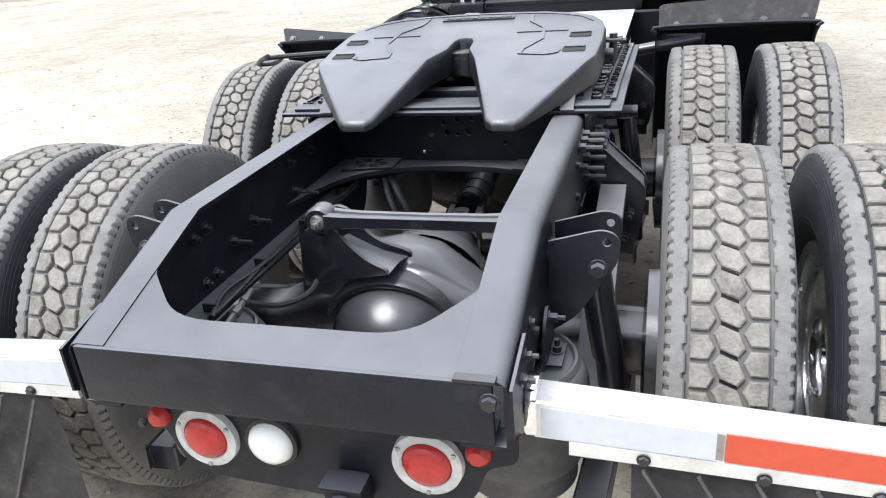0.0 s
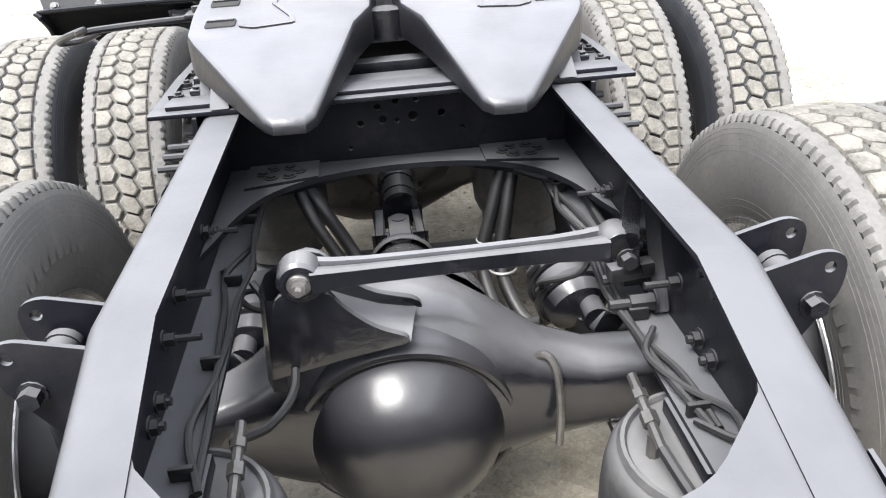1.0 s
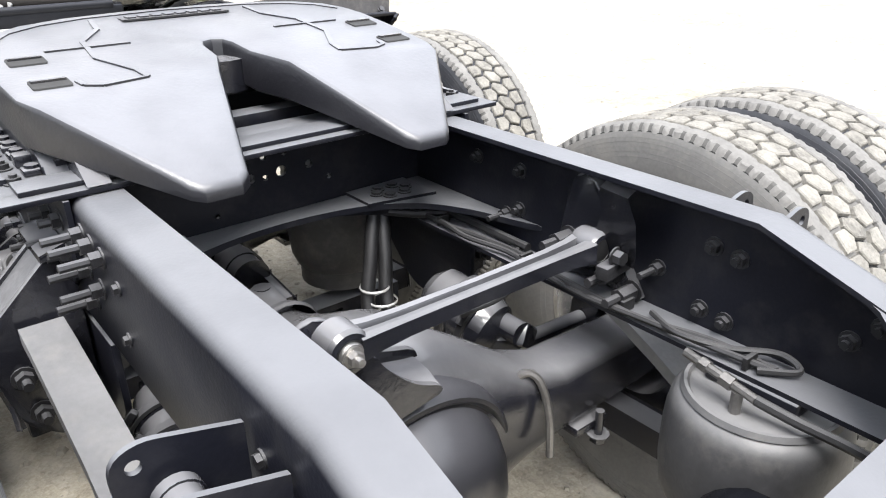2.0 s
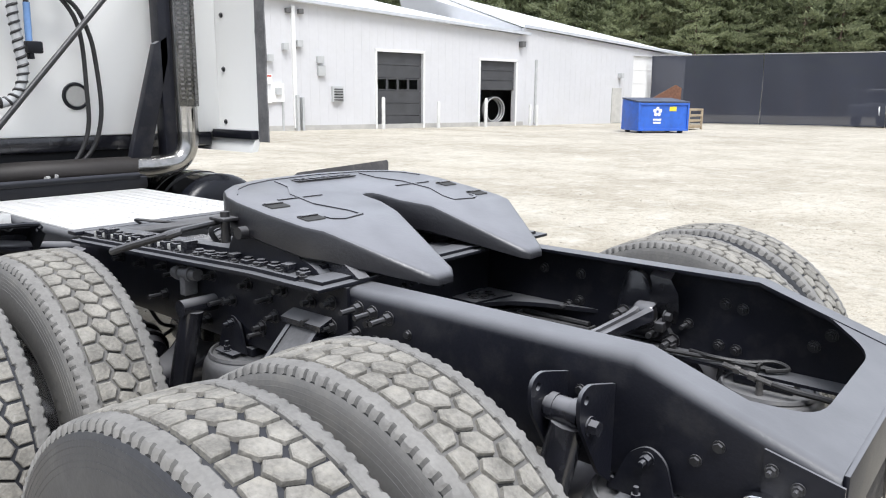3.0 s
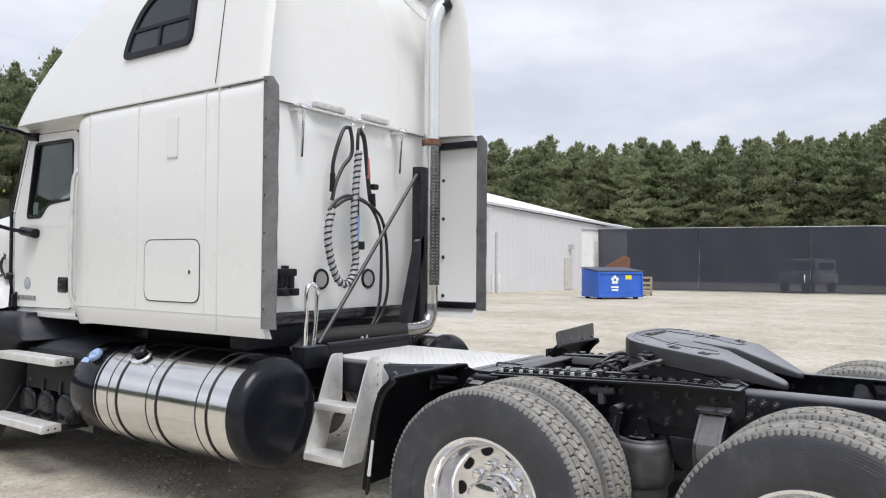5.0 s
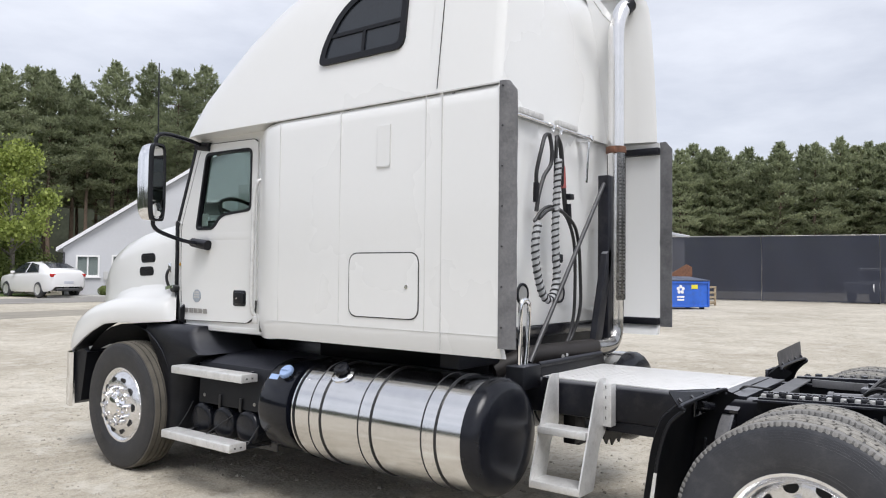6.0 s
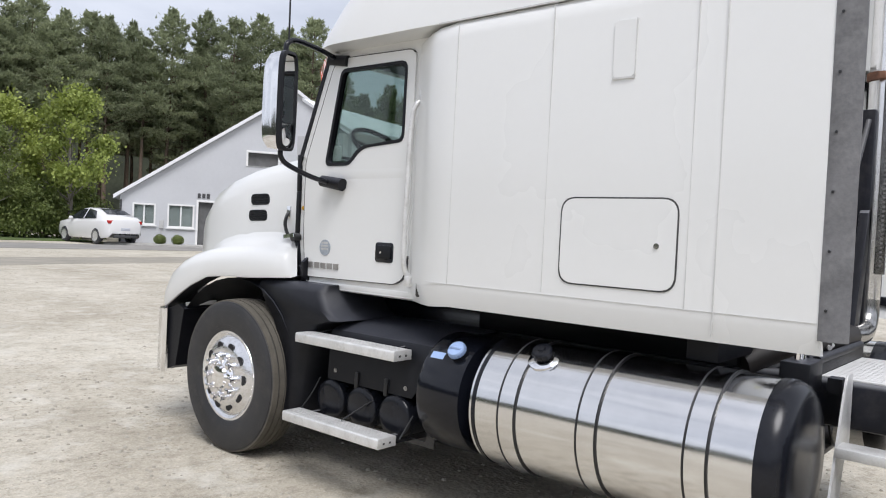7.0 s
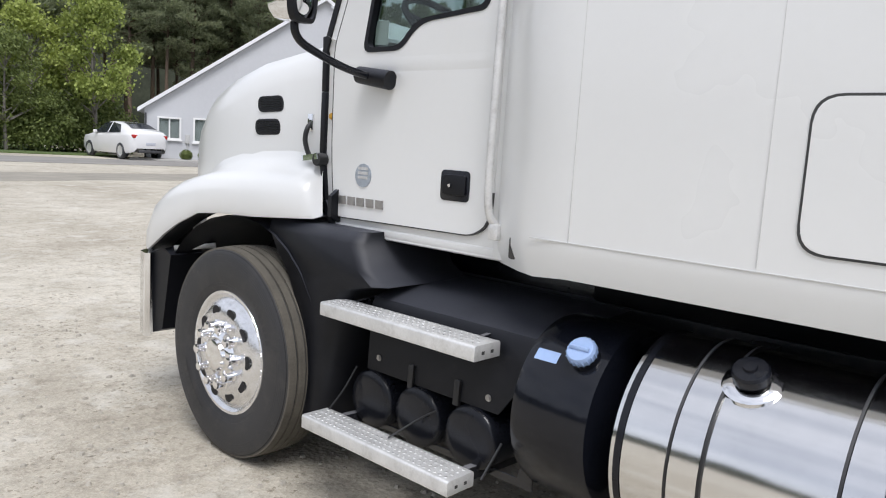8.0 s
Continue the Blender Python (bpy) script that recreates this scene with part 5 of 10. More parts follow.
# shock brackets and shocks on the outside of the rails
for sx in (-1, 1):
    for yb in (-0.345, -0.45):
        def ear(bm):
            o = rounded([(0.435, 0.76, 0), (0.49, 0.80, 0.02), (0.575, 0.93, 0.02), (0.578, 0.985, 0.025), (0.545, 1.0, 0.02), (0.49, 0.985, 0.02), (0.435, 0.97, 0)], 4)
            hole_ = [(0.552 + 0.009 * math.cos(a), 0.972 + 0.009 * math.sin(a)) for a in [k * math.pi / 6 for k in range(12)]]
            prism(bm, [(sx * x, z) for x, z in o], "y", yb - 0.004, yb + 0.004, holes=[[(sx * x, z) for x, z in hole_]])
        sub("shock_bracket", FRAME_BLACK, ear)
    sub("bracket_tube", CAST_BLACK, lambda bm: (cyl(bm, (sx * 0.52, -0.445, 0.925), (sx * 0.52, -0.35, 0.925), 0.02, seg=20), cyl(bm, (sx * 0.52, -0.43, 0.925), (sx * 0.52, -0.41, 0.925), 0.029, seg=20), cyl(bm, (sx * 0.52, -0.41, 0.925), (sx * 0.52, -0.375, 0.925), 0.026, seg=20), cyl(bm, (sx * 0.52, -0.375, 0.925), (sx * 0.52, -0.36, 0.925), 0.029, seg=20), hexbolt(bm, (sx * 0.535, -0.454, 0.915), (0, -1, 0), 0.015, 0.02)))
    sub("shock_absorber", CAST_BLACK, lambda bm: (cyl(bm, (sx * 0.52, -0.4, 0.9), (sx * 0.55, -0.36, 0.66), 0.036, seg=20), cyl(bm, (sx * 0.55, -0.36, 0.67), (sx * 0.57, -0.33, 0.38), 0.03, seg=20)), label="black telescopic shock absorber")


# ---- axles ----
def axle_set(y0):
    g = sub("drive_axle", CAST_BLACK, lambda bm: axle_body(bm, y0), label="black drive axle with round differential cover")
    return g


def axle_body(bm, y0):
    # banjo housing: sections along x, round in the middle and square at the ends
    rows = []
    for x, hy, hz, p in ((-0.98, 0.06, 0.06, 3.5), (-0.6, 0.068, 0.075, 4), (-0.42, 0.075, 0.085, 3.6), (-0.35, 0.088, 0.12, 3), (-0.28, 0.11, 0.175, 2.6), (-0.17, 0.15, 0.232, 2.3), (-0.05, 0.158, 0.252, 2.2),
                         (0.05, 0.15, 0.235, 2.3), (0.15, 0.115, 0.175, 2.6), (0.235, 0.088, 0.118, 3), (0.33, 0.075, 0.085, 3.6), (0.6, 0.068, 0.075, 4), (0.98, 0.06, 0.06, 3.5)):
        row = []
        for k in range(24):
            a = 2 * math.pi * k / 24
            c, s = math.cos(a), math.sin(a)
            row.append((x, y0 - 0.075 * min(1.0, abs(x + 0.05) / 0.33) ** 1.5 + hy * math.copysign(abs(c) ** (2 / p), c), 0.515 + hz * math.copysign(abs(s) ** (2 / p), s)))
        rows.append(row)
    loft(bm, rows, closed=True, caps=True)


def axle_cover(bm, y0):
    # ring and dome; the forward axle carries its housing higher
    cx, cz = (-0.052, 0.478) if y0 < 0.5 else (0.03, 0.60)
    m = Matrix.Translation((cx, y0 - 0.13, cz)) @ AX_YN @ Matrix.Rotation(radians(6), 4, "X")
    lathe(bm, [(0.235, -0.13), (0.236, -0.02), (0.23, 0.0), (0.222, 0.012), (0.214, 0.014), (0.208, 0.01), (0.204, 0.004), (0.198, 0.006), (0.192, 0.022), (0.174, 0.058), (0.145, 0.092), (0.105, 0.118), (0.055, 0.133), (0, 0.138)], m, 56)


for y0 in (0.0, 1.34):
    ax = axle_set(y0)
    sub("axle_cover", COVER_BLACK, lambda bm: axle_cover(bm, y0), ax, "smooth gloss black axle cover dome")
    # pinion nose and yoke
    sub("pinion_nose", CAST_BLACK, lambda bm: lathe(bm, [(0.20, 0.0), (0.19, 0.08), (0.13, 0.2), (0.09, 0.3), (0.075, 0.36), (0, 0.36)], Matrix.Translation((-0.02, y0 + 0.08, 0.54)) @ AX_Y, 28), ax)
    # torque arm tower: a cradle plate behind the rod's eye, with a swept foot
    def tower(bm):
        o = rounded([(-0.285, 0.69, 0), (-0.272, 0.80, 0.03), (-0.252, 0.868, 0.03), (-0.165, 0.868, 0.02), (-0.145, 0.83, 0.03), (-0.09, 0.775, 0.06), (-0.035, 0.752, 0.02), (-0.03, 0.738, 0.01), (-0.16, 0.717, 0.03), (-0.275, 0.69, 0)], 6)
        prism(bm, o, "y", y0 - 0.188, y0 - 0.174, bevel=0.003)
        o2 = rounded([(-0.25, 0.60, 0), (-0.262, 0.82, 0.04), (-0.235, 0.885, 0.05), (-0.17, 0.885, 0.05), (-0.12, 0.79, 0.06), (0.0, 0.755, 0.02), (0.0, 0.66, 0)], 5)
        prism(bm, o2, "y", y0 - 0.075, y0 - 0.06, bevel=0.003)
        # foot shelf from plate to plate
        rows = []
        for x, z in ((-0.20, 0.815), (-0.15, 0.79), (-0.10, 0.768), (-0.05, 0.756), (-0.03, 0.753)):
            rows.append([(x, y0 - 0.186, z - 0.014), (x + 0.01, y0 - 0.13, z - 0.006), (x + 0.02, y0 - 0.07, z - 0.012)])
        loft(bm, rows)
        # wrap-round left edge, flared at the foot
        rows = []
        for k in range(9):
            z = 0.66 + 0.195 * k / 8
            xx = -0.275 + 0.016 * k / 8
            rows.append([(xx + 0.014, y0 - 0.188, z), (xx - 0.012, y0 - 0.183, z), (xx - 0.026, y0 - 0.145, z), (xx - 0.02, y0 - 0.09, z), (xx, y0 - 0.06, z)])
        loft(bm, rows)
    sub("torque_tower", CAST_BLACK, tower, ax, "black pressed steel torque rod tower")
    # forged torque rod of I section from the tower's eye to the right rail
    pL, pR = Vector((-0.207, y0 - 0.165, 0.884)), Vector((0.345, y0 - 0.165, 0.885))
    def rod(bm):
        d = (pR - pL).normalized()
        u = Vector((0, 1, 0)).cross(d) * -1
        rows = []
        for f, k in ((0.035, 1.25), (0.10, 1.05), (0.2, 0.92), (0.5, 0.86), (0.8, 0.92), (0.9, 1.05), (0.965, 1.25)):
            c = pL.lerp(pR, f)
            sec = [(-0.027, 0.015), (-0.019, 0.02), (-0.008, 0.018), (-0.004, 0.009), (0.004, 0.009), (0.008, 0.018), (0.019, 0.02), (0.027, 0.015), (0.027, -0.015), (0.019, -0.02), (-0.019, -0.02), (-0.027, -0.015)]
            rows.append([c + Vector((0, a_ * k, 0)) + u * (b_ * k) for a_, b_ in sec])
        loft(bm, rows, closed=True, caps=True)
        for p, k in ((pL, 1.0), (pR, 0.9)):
            lathe(bm, [(r_ * k, h_) for r_, h_ in ((0.025, -0.03), (0.034, -0.029), (0.0395, -0.022), (0.0395, 0.022), (0.034, 0.029), (0.025, 0.03))], Matrix.Translation(p) @ AX_Y, 32, close=True)
    tr = sub("torque_rod", CAST_BLACK, rod, label="forged black torque rod")
    sub("rod_bush", HOSE, lambda bm: [lathe(bm, [(0, -0.03), (0.016, -0.031), (0.025, -0.028), (0.0255, 0.028), (0, 0.03)], Matrix.Translation(p) @ AX_Y, 28) for p in (pL, pR)], tr)
    sub("rod_washer", STEEL, lambda bm: lathe(bm, [(0, -0.035), (0.019, -0.035), (0.021, -0.032), (0.021, -0.029)], Matrix.Translation(pL) @ AX_Y, 24), tr)
    sub("rod_bolt", STEEL, lambda bm: (hexbolt(bm, pL + Vector((0, -0.035, 0)), (0, -1, 0), 0.0125, 0.014, stud=0.01),), tr, "worn bright bolt head")
    sub("rod_bolt", BOLT, lambda bm: (beam(bm, pR + Vector((-0.03, -0.055, -0.03)), pR + Vector((0.05, -0.05, -0.025)), 0.03, 0.03, 0.006), hexbolt(bm, pR + Vector((0.0, -0.06, 0.0)), (0, -1, 0), 0.014, 0.02)), tr)
    # rail bracket that takes the rod
    def rbr(bm):
        prism(bm, rounded([(y0 - 0.25, 0.785, 0), (y0 - 0.20, 0.85, 0.03), (y0 - 0.13, 1.0, 0.03), (y0 - 0.07, 1.0, 0.03), (y0 - 0.03, 0.785, 0.02)], 4), "x", 0.395, 0.421, bevel=0.006)
    def strap(bm):
        loft(bm, [[(0.405, y0 - 0.16, 1.015), (0.405, y0 - 0.225, 1.01)], [(0.36, y0 - 0.165, 1.0), (0.36, y0 - 0.23, 0.995)], [(0.35, y0 - 0.18, 0.96), (0.35, y0 - 0.26, 0.955)], [(0.352, y0 - 0.17, 0.91), (0.352, y0 - 0.265, 0.90)], [(0.37, y0 - 0.15, 0.87), (0.37, y0 - 0.25, 0.86)]])
        bmesh.ops.solidify(bm, geom=bm.faces[:], thickness=0.012)
    sub("rod_strap", CAST_BLACK, strap, label="black strap arm over the rod end")
    rb = sub("rod_bracket", CAST_BLACK, rbr, label="bolted cast torque rod bracket")
    bolts_at("stud", BOLT, rb, [((0.395, yy, zz), (-1, 0, 0)) for yy, zz in ((y0 - 0.07, 0.86), (y0 - 0.13, 0.84), (y0 - 0.19, 0.825), (y0 - 0.235, 0.80))], 0.017, 0.045, 0.035)
    # walking bars under the axle carry the air springs
    for sx in (-1, 1):
        sub("trailing_arm", CAST_BLACK, lambda bm: (beam(bm, (sx * 0.56, y0 - 0.05, 0.37), (sx * 0.53, y0 - 0.60, 0.40), 0.07, 0.05, 0.01)))
        bag = Vector((sx * 0.375, y0 - 0.525, 0))
        def spring(bm):
            lathe(bm, [(0, 0.737), (0.10, 0.736), (0.118, 0.733), (0.134, 0.724), (0.144, 0.708), (0.149, 0.685), (0.152, 0.65), (0.153, 0.59), (0.148, 0.54), (0.135, 0.51), (0.125, 0.50), (0.125, 0.45), (0.10, 0.44), (0, 0.44)], Matrix.Translation(bag), 40)
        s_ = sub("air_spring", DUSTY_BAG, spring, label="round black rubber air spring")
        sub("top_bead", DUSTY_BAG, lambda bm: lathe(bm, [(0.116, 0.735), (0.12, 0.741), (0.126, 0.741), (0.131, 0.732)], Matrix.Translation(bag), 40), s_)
        sub("spring_hanger", FRAME_BLACK, lambda bm: (box(bm, *sorted((sx * 0.335, sx * 0.425)), y0 - 0.6, y0 - 0.44, 0.738, 0.765, 0.004)), s_)
        def bag_bracket(bm):
            # small bolted ear on the rail over the spring
            prism(bm, rounded([(bag.y - 0.07, 0.752, 0), (bag.y + 0.07, 0.752, 0), (bag.y + 0.03, 0.845, 0.02), (bag.y - 0.01, 0.868, 0.02), (bag.y - 0.045, 0.845, 0.02)], 4), "x", sx * 0.4385, sx * 0.445)
            box(bm, *sorted((sx * 0.4385, sx * 0.475)), bag.y - 0.045, bag.y + 0.045, 0.746, 0.752, 0.002)
            hexbolt(bm, (sx * 0.445, bag.y - 0.008, 0.84), (sx, 0, 0), 0.011, 0.018, stud=0.015)
            hexbolt(bm, (sx * 0.459, bag.y + 0.005, 0.752), (0, 0, 1), 0.010, 0.016, stud=0.015)
        sub("bag_bracket", FRAME_BLACK, bag_bracket, s_)
        sub("air_fitting", DULL_STEEL, lambda bm: (cyl(bm, bag + Vector((-sx * 0.085, 0.0, 0.736)), bag + Vector((-sx * 0.085, 0.0, 0.775)), 0.010, seg=8), cyl(bm, bag + Vector((-sx * 0.085, 0.10, 0.80)), bag + Vector((-sx * 0.085, -0.03, 0.775)), 0.008, seg=8), cyl(bm, bag + Vector((-sx * 0.085, 0.07, 0.794)), bag + Vector((-sx * 0.085, 0.055, 0.791)), 0.012, seg=6), cyl(bm, bag + Vector((-sx * 0.085, 0.03, 0.786)), bag + Vector((-sx * 0.085, 0.01, 0.782)), 0.013, seg=6)), s_)
        sub("air_line", HOSE, lambda bm: tube(bm, [bag + Vector((-sx * 0.085, -0.03, 0.775)), bag + Vector((-sx * 0.075, -0.09, 0.765)), bag + Vector((-sx * 0.06, -0.18, 0.755)), bag + Vector((-sx * 0.03, -0.26, 0.72))], 0.009, 8), s_)
        # brake chambers
        c0, c1 = Vector((sx * 0.372, y0 + 0.105, 0.55)), Vector((sx * 0.335, y0 + 0.31, 0.61))
        def chamber(bm):
            d = (c1 - c0).normalized()
            mm = Matrix.Translation(c0) @ d.to_track_quat("Z", "Y").to_matrix().to_4x4()
            lathe(bm, [(0, -0.005), (0.04, 0.0), (0.07, 0.02), (0.078, 0.05), (0.085, 0.055), (0.085, 0.072), (0.078, 0.077), (0.076, 0.11), (0.085, 0.115), (0.085, 0.13), (0.076, 0.135), (0.07, 0.19), (0.045, 0.215), (0, 0.22)], mm, 28)
        ch = sub("brake_chamber", CAST_BLACK, chamber, label="black double brake chamber")
        sub("slack_adjuster", CAST_BLACK, lambda bm: (beam(bm, c0 + Vector((sx * 0.01, -0.055, 0.03)), c0 + Vector((sx * 0.07, -0.03, -0.02)), 0.035, 0.06, 0.01), cyl(bm, c0 + Vector((sx * 0.015, -0.06, 0.025)), c0 + Vector((sx * 0.015, 0.0, 0.025)), 0.03, seg=16), cyl(bm, c0 + Vector((sx * 0.05, -0.03, -0.02)), c0 + Vector((sx * 0.25, -0.03, -0.03)), 0.022, seg=12)), ch)
        def clamp(bm):
            d = (c1 - c0).normalized()
            mm = Matrix.Translation(c0) @ d.to_track_quat("Z", "Y").to_matrix().to_4x4()
            for zc in (0.063, 0.122):
                lathe(bm, [(0.084, zc - 0.011), (0.09, zc - 0.008), (0.09, zc + 0.008), (0.084, zc + 0.011)], mm, 28)
                for a in (0.6, 3.7):
                    p = mm @ Vector((0.098 * math.cos(a), 0.098 * math.sin(a), zc))
                    beam(bm, p - mm.to_3x3() @ Vector((0.02 * math.sin(a), -0.02 * math.cos(a), 0)), p + mm.to_3x3() @ Vector((0.02 * math.sin(a), -0.02 * math.cos(a), 0)), 0.014, 0.014, 0.003)
        sub("clamp_band", BOLT, clamp, ch)
        sub("chamber_hose", HOSE, lambda bm: tube(bm, [c0 + Vector((-sx * 0.06, 0.06, 0.05)), c0 + Vector((-sx * 0.10, 0.0, 0.10)), c0 + Vector((-sx * 0.02, -0.05, 0.15)), c0 + Vector((sx * 0.02, -0.03, 0.235))], 0.007, 8), ch)
        def seat(bm):
            # spring seat and two clamp bolts that hold the axle tube
            box(bm, *sorted((sx * 0.37, sx * 0.47)), y0 - 0.15, y0 - 0.0, 0.405, 0.43, 0.006)
            for yy in (y0 - 0.16, y0 + 0.005):
                cyl(bm, (sx * 0.43, yy, 0.39), (sx * 0.43, yy, 0.46), 0.010, seg=10)
                hexbolt(bm, (sx * 0.43, yy, 0.40), (0, 0, -1), 0.019, 0.02)
        sub("axle_seat", CAST_BLACK, seat, ax, "black clamp seat bolted under the axle tube")
        sub("chamber_bracket", CAST_BLACK, lambda bm: (beam(bm, c0, c0 + Vector((sx * 0.02, 0.02, -0.12)), 0.1, 0.03, 0.005),), ch)
        sub("drum", CAST_BLACK, lambda bm: lathe(bm, [(0.12, 0), (0.205, 0.01), (0.21, 0.2), (0.12, 0.21)], Matrix.Translation((sx * 0.62, y0 - 0.09, 0.515)) @ (AX_X if sx > 0 else AX_XN), 36, close=True), ax)
    # breather pipe bent over the tube
    if y0 == 0:
        sub("breather_pipe", DULL_STEEL, lambda bm: tube(bm, [(0.212, -0.115, 0.60), (0.216, -0.12, 0.625), (0.235, -0.135, 0.628), (0.247, -0.155, 0.60), (0.25, -0.175, 0.53), (0.245, -0.185, 0.45)], 0.0085, 8), ax, "bent bare steel breather pipe")
        sub("breather_nut", BOLT, lambda bm: hexbolt(bm, (0.212, -0.112, 0.592), (0, -0.2, 1), 0.013, 0.02), ax)

# prop shaft between the axles
ps = sub("prop_shaft", CAST_BLACK, lambda bm: (cyl(bm, (-0.01, 0.60, 0.635), (-0.01, 1.0, 0.66), 0.05, seg=24), cyl(bm, (-0.01, 0.72, 0.64), (-0.01, 0.78, 0.645), 0.058, seg=24), cyl(bm, (-0.01, 0.64, 0.636), (-0.01, 0.68, 0.638), 0.056, seg=24)), label="black prop shaft with universal joint")
def joint(bm):
    for s_ in (-1, 1):
        beam(bm, (-0.02 + s_ * 0.05, 0.62, 0.60), (-0.02 + s_ * 0.055, 0.50, 0.575), 0.025, 0.06, 0.008)
        beam(bm, (-0.02, 0.42, 0.565 + s_ * 0.05), (-0.02, 0.54, 0.585 + s_ * 0.05), 0.06, 0.025, 0.008)
    cyl(bm, (-0.085, 0.525, 0.58), (0.045, 0.525, 0.58), 0.022, seg=14)
    cyl(bm, (-0.02, 0.525, 0.515), (-0.02, 0.525, 0.645), 0.022, seg=14)
    lathe(bm, [(0.085, 0), (0.09, 0.01), (0.085, 0.03), (0.05, 0.05)], Matrix.Translation((-0.02, 0.40, 0.56)) @ AX_Y, 24)
sub("universal_joint", CAST_BLACK, joint, ps)

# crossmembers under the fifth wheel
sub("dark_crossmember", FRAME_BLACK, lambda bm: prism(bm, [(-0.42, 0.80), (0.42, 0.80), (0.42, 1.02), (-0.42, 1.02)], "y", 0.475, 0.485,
    holes=[[(x + r_ * math.cos(a), z + r_ * math.sin(a)) for a in [k * math.pi / 5 for k in range(10)]] for x, z, r_ in
           ((-0.09, 0.93, 0.009), (-0.035, 0.935, 0.011), (0.04, 0.938, 0.013), (0.11, 0.94, 0.01), (-0.045, 0.968, 0.009), (0.0, 0.98, 0.009), (0.05, 0.98, 0.008), (0.0, 0.93, 0.007), (0.16, 0.90, 0.007), (-0.12, 0.87, 0.006))]), label="black crossmember with punched holes")
def arch(bm):
    edge_ = [(v.x, v.y) for v in smooth_path([(0.42, 0.03, 0), (0.40, 0.09, 0), (0.365, 0.21, 0), (0.30, 0.315, 0), (0.18, 0.385, 0), (0.0, 0.41, 0), (-0.18, 0.385, 0), (-0.30, 0.315, 0), (-0.365, 0.21, 0), (-0.40, 0.09, 0), (-0.42, 0.03, 0)], 5)]
    o = edge_ + [(-0.42, 0.475), (0.42, 0.475)]
    prism(bm, o, "z", 0.828, 0.842, bevel=0.003)
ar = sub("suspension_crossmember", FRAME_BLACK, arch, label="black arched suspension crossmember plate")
for sx in (-1, 1):
    sub("doubler_plate", FRAME_BLACK, lambda bm: prism(bm, [(sx * 0.37, 0.335), (sx * 0.2, 0.37), (sx * 0.2, 0.472), (sx * 0.37, 0.472)], "z", 0.842, 0.849), ar)
    bolts_at("button_bolt", BOLT, ar, [((sx * 0.29 + 0.042 * math.cos(k * math.pi / 3), 0.41 + 0.03 * math.sin(k * math.pi / 3), 0.849), (0, 0, 1)) for k in range(6)], 0.013, 0.008)
    # flared web that hangs down to the lower flange
    sub("arch_web", FRAME_BLACK, lambda bm: prism(bm, [(sx * 0.42, 0.775), (sx * 0.42, 0.83), (sx * 0.12, 0.83), (sx * 0.25, 0.80)], "y", 0.40, 0.41), ar)
sub("lower_crossmember", FRAME_BLACK, lambda bm: prism(bm, [(-0.5, 0.36), (0.5, 0.36), (0.5, 0.42), (-0.5, 0.42)], "y", 0.70, 0.78,
    holes=[[(x - 0.05, 0.38), (x + 0.05, 0.38), (x + 0.05, 0.40), (x - 0.05, 0.40)] for x in (-0.25, 0.0, 0.25)]))
for y0 in (2.1, 3.3, 4.6):
    sub("frame_crossmember", FRAME_BLACK, lambda bm: box(bm, -0.42, 0.42, y0 - 0.06, y0 + 0.06, 0.78, 0.95, 0.01))
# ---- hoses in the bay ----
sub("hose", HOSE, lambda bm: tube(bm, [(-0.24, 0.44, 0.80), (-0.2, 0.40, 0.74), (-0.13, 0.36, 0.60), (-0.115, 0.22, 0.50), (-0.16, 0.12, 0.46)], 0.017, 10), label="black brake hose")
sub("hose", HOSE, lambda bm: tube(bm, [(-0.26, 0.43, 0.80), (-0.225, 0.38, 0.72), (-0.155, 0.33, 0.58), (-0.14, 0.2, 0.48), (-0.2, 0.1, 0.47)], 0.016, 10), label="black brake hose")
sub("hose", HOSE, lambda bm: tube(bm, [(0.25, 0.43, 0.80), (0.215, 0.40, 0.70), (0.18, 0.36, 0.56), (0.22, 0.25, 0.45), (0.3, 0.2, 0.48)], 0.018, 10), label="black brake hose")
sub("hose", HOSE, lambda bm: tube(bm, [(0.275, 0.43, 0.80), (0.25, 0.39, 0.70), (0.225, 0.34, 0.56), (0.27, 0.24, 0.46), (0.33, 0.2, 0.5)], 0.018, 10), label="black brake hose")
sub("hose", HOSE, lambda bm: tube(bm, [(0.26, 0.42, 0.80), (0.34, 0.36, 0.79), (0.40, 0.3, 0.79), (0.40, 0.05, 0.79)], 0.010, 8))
rng = random.Random(8)
for sx, y1 in ((-1, -0.6), (1, -0.62)):
    for k in range(2):
        pts = []
        y = 0.42
        while y > y1:
            pts.append((sx * (0.362 + 0.022 * rng.uniform(-1, 1) - 0.012 * k), y, 0.782 + 0.006 * k + rng.uniform(-0.003, 0.006)))
            y -= 0.12
        sub("wiring_loom", HOSE, lambda bm: tube(bm, pts, 0.0062, 7, 5), label="bundled black wiring loom on the rail")
    for y in (0.3, 0.02, -0.25, -0.5):
        sub("loom_clip", HOSE, lambda bm: box(bm, *sorted((sx * 0.345, sx * 0.38)), y - 0.005, y + 0.005, 0.776, 0.80, 0.003))
sub("loose_cable", HOSE, lambda bm: tube(bm, [(0.37, -0.30, 0.79), (0.33, -0.38, 0.80), (0.36, -0.46, 0.795), (0.40, -0.53, 0.80), (0.39, -0.57, 0.79), (0.35, -0.52, 0.785)], 0.006, 7))
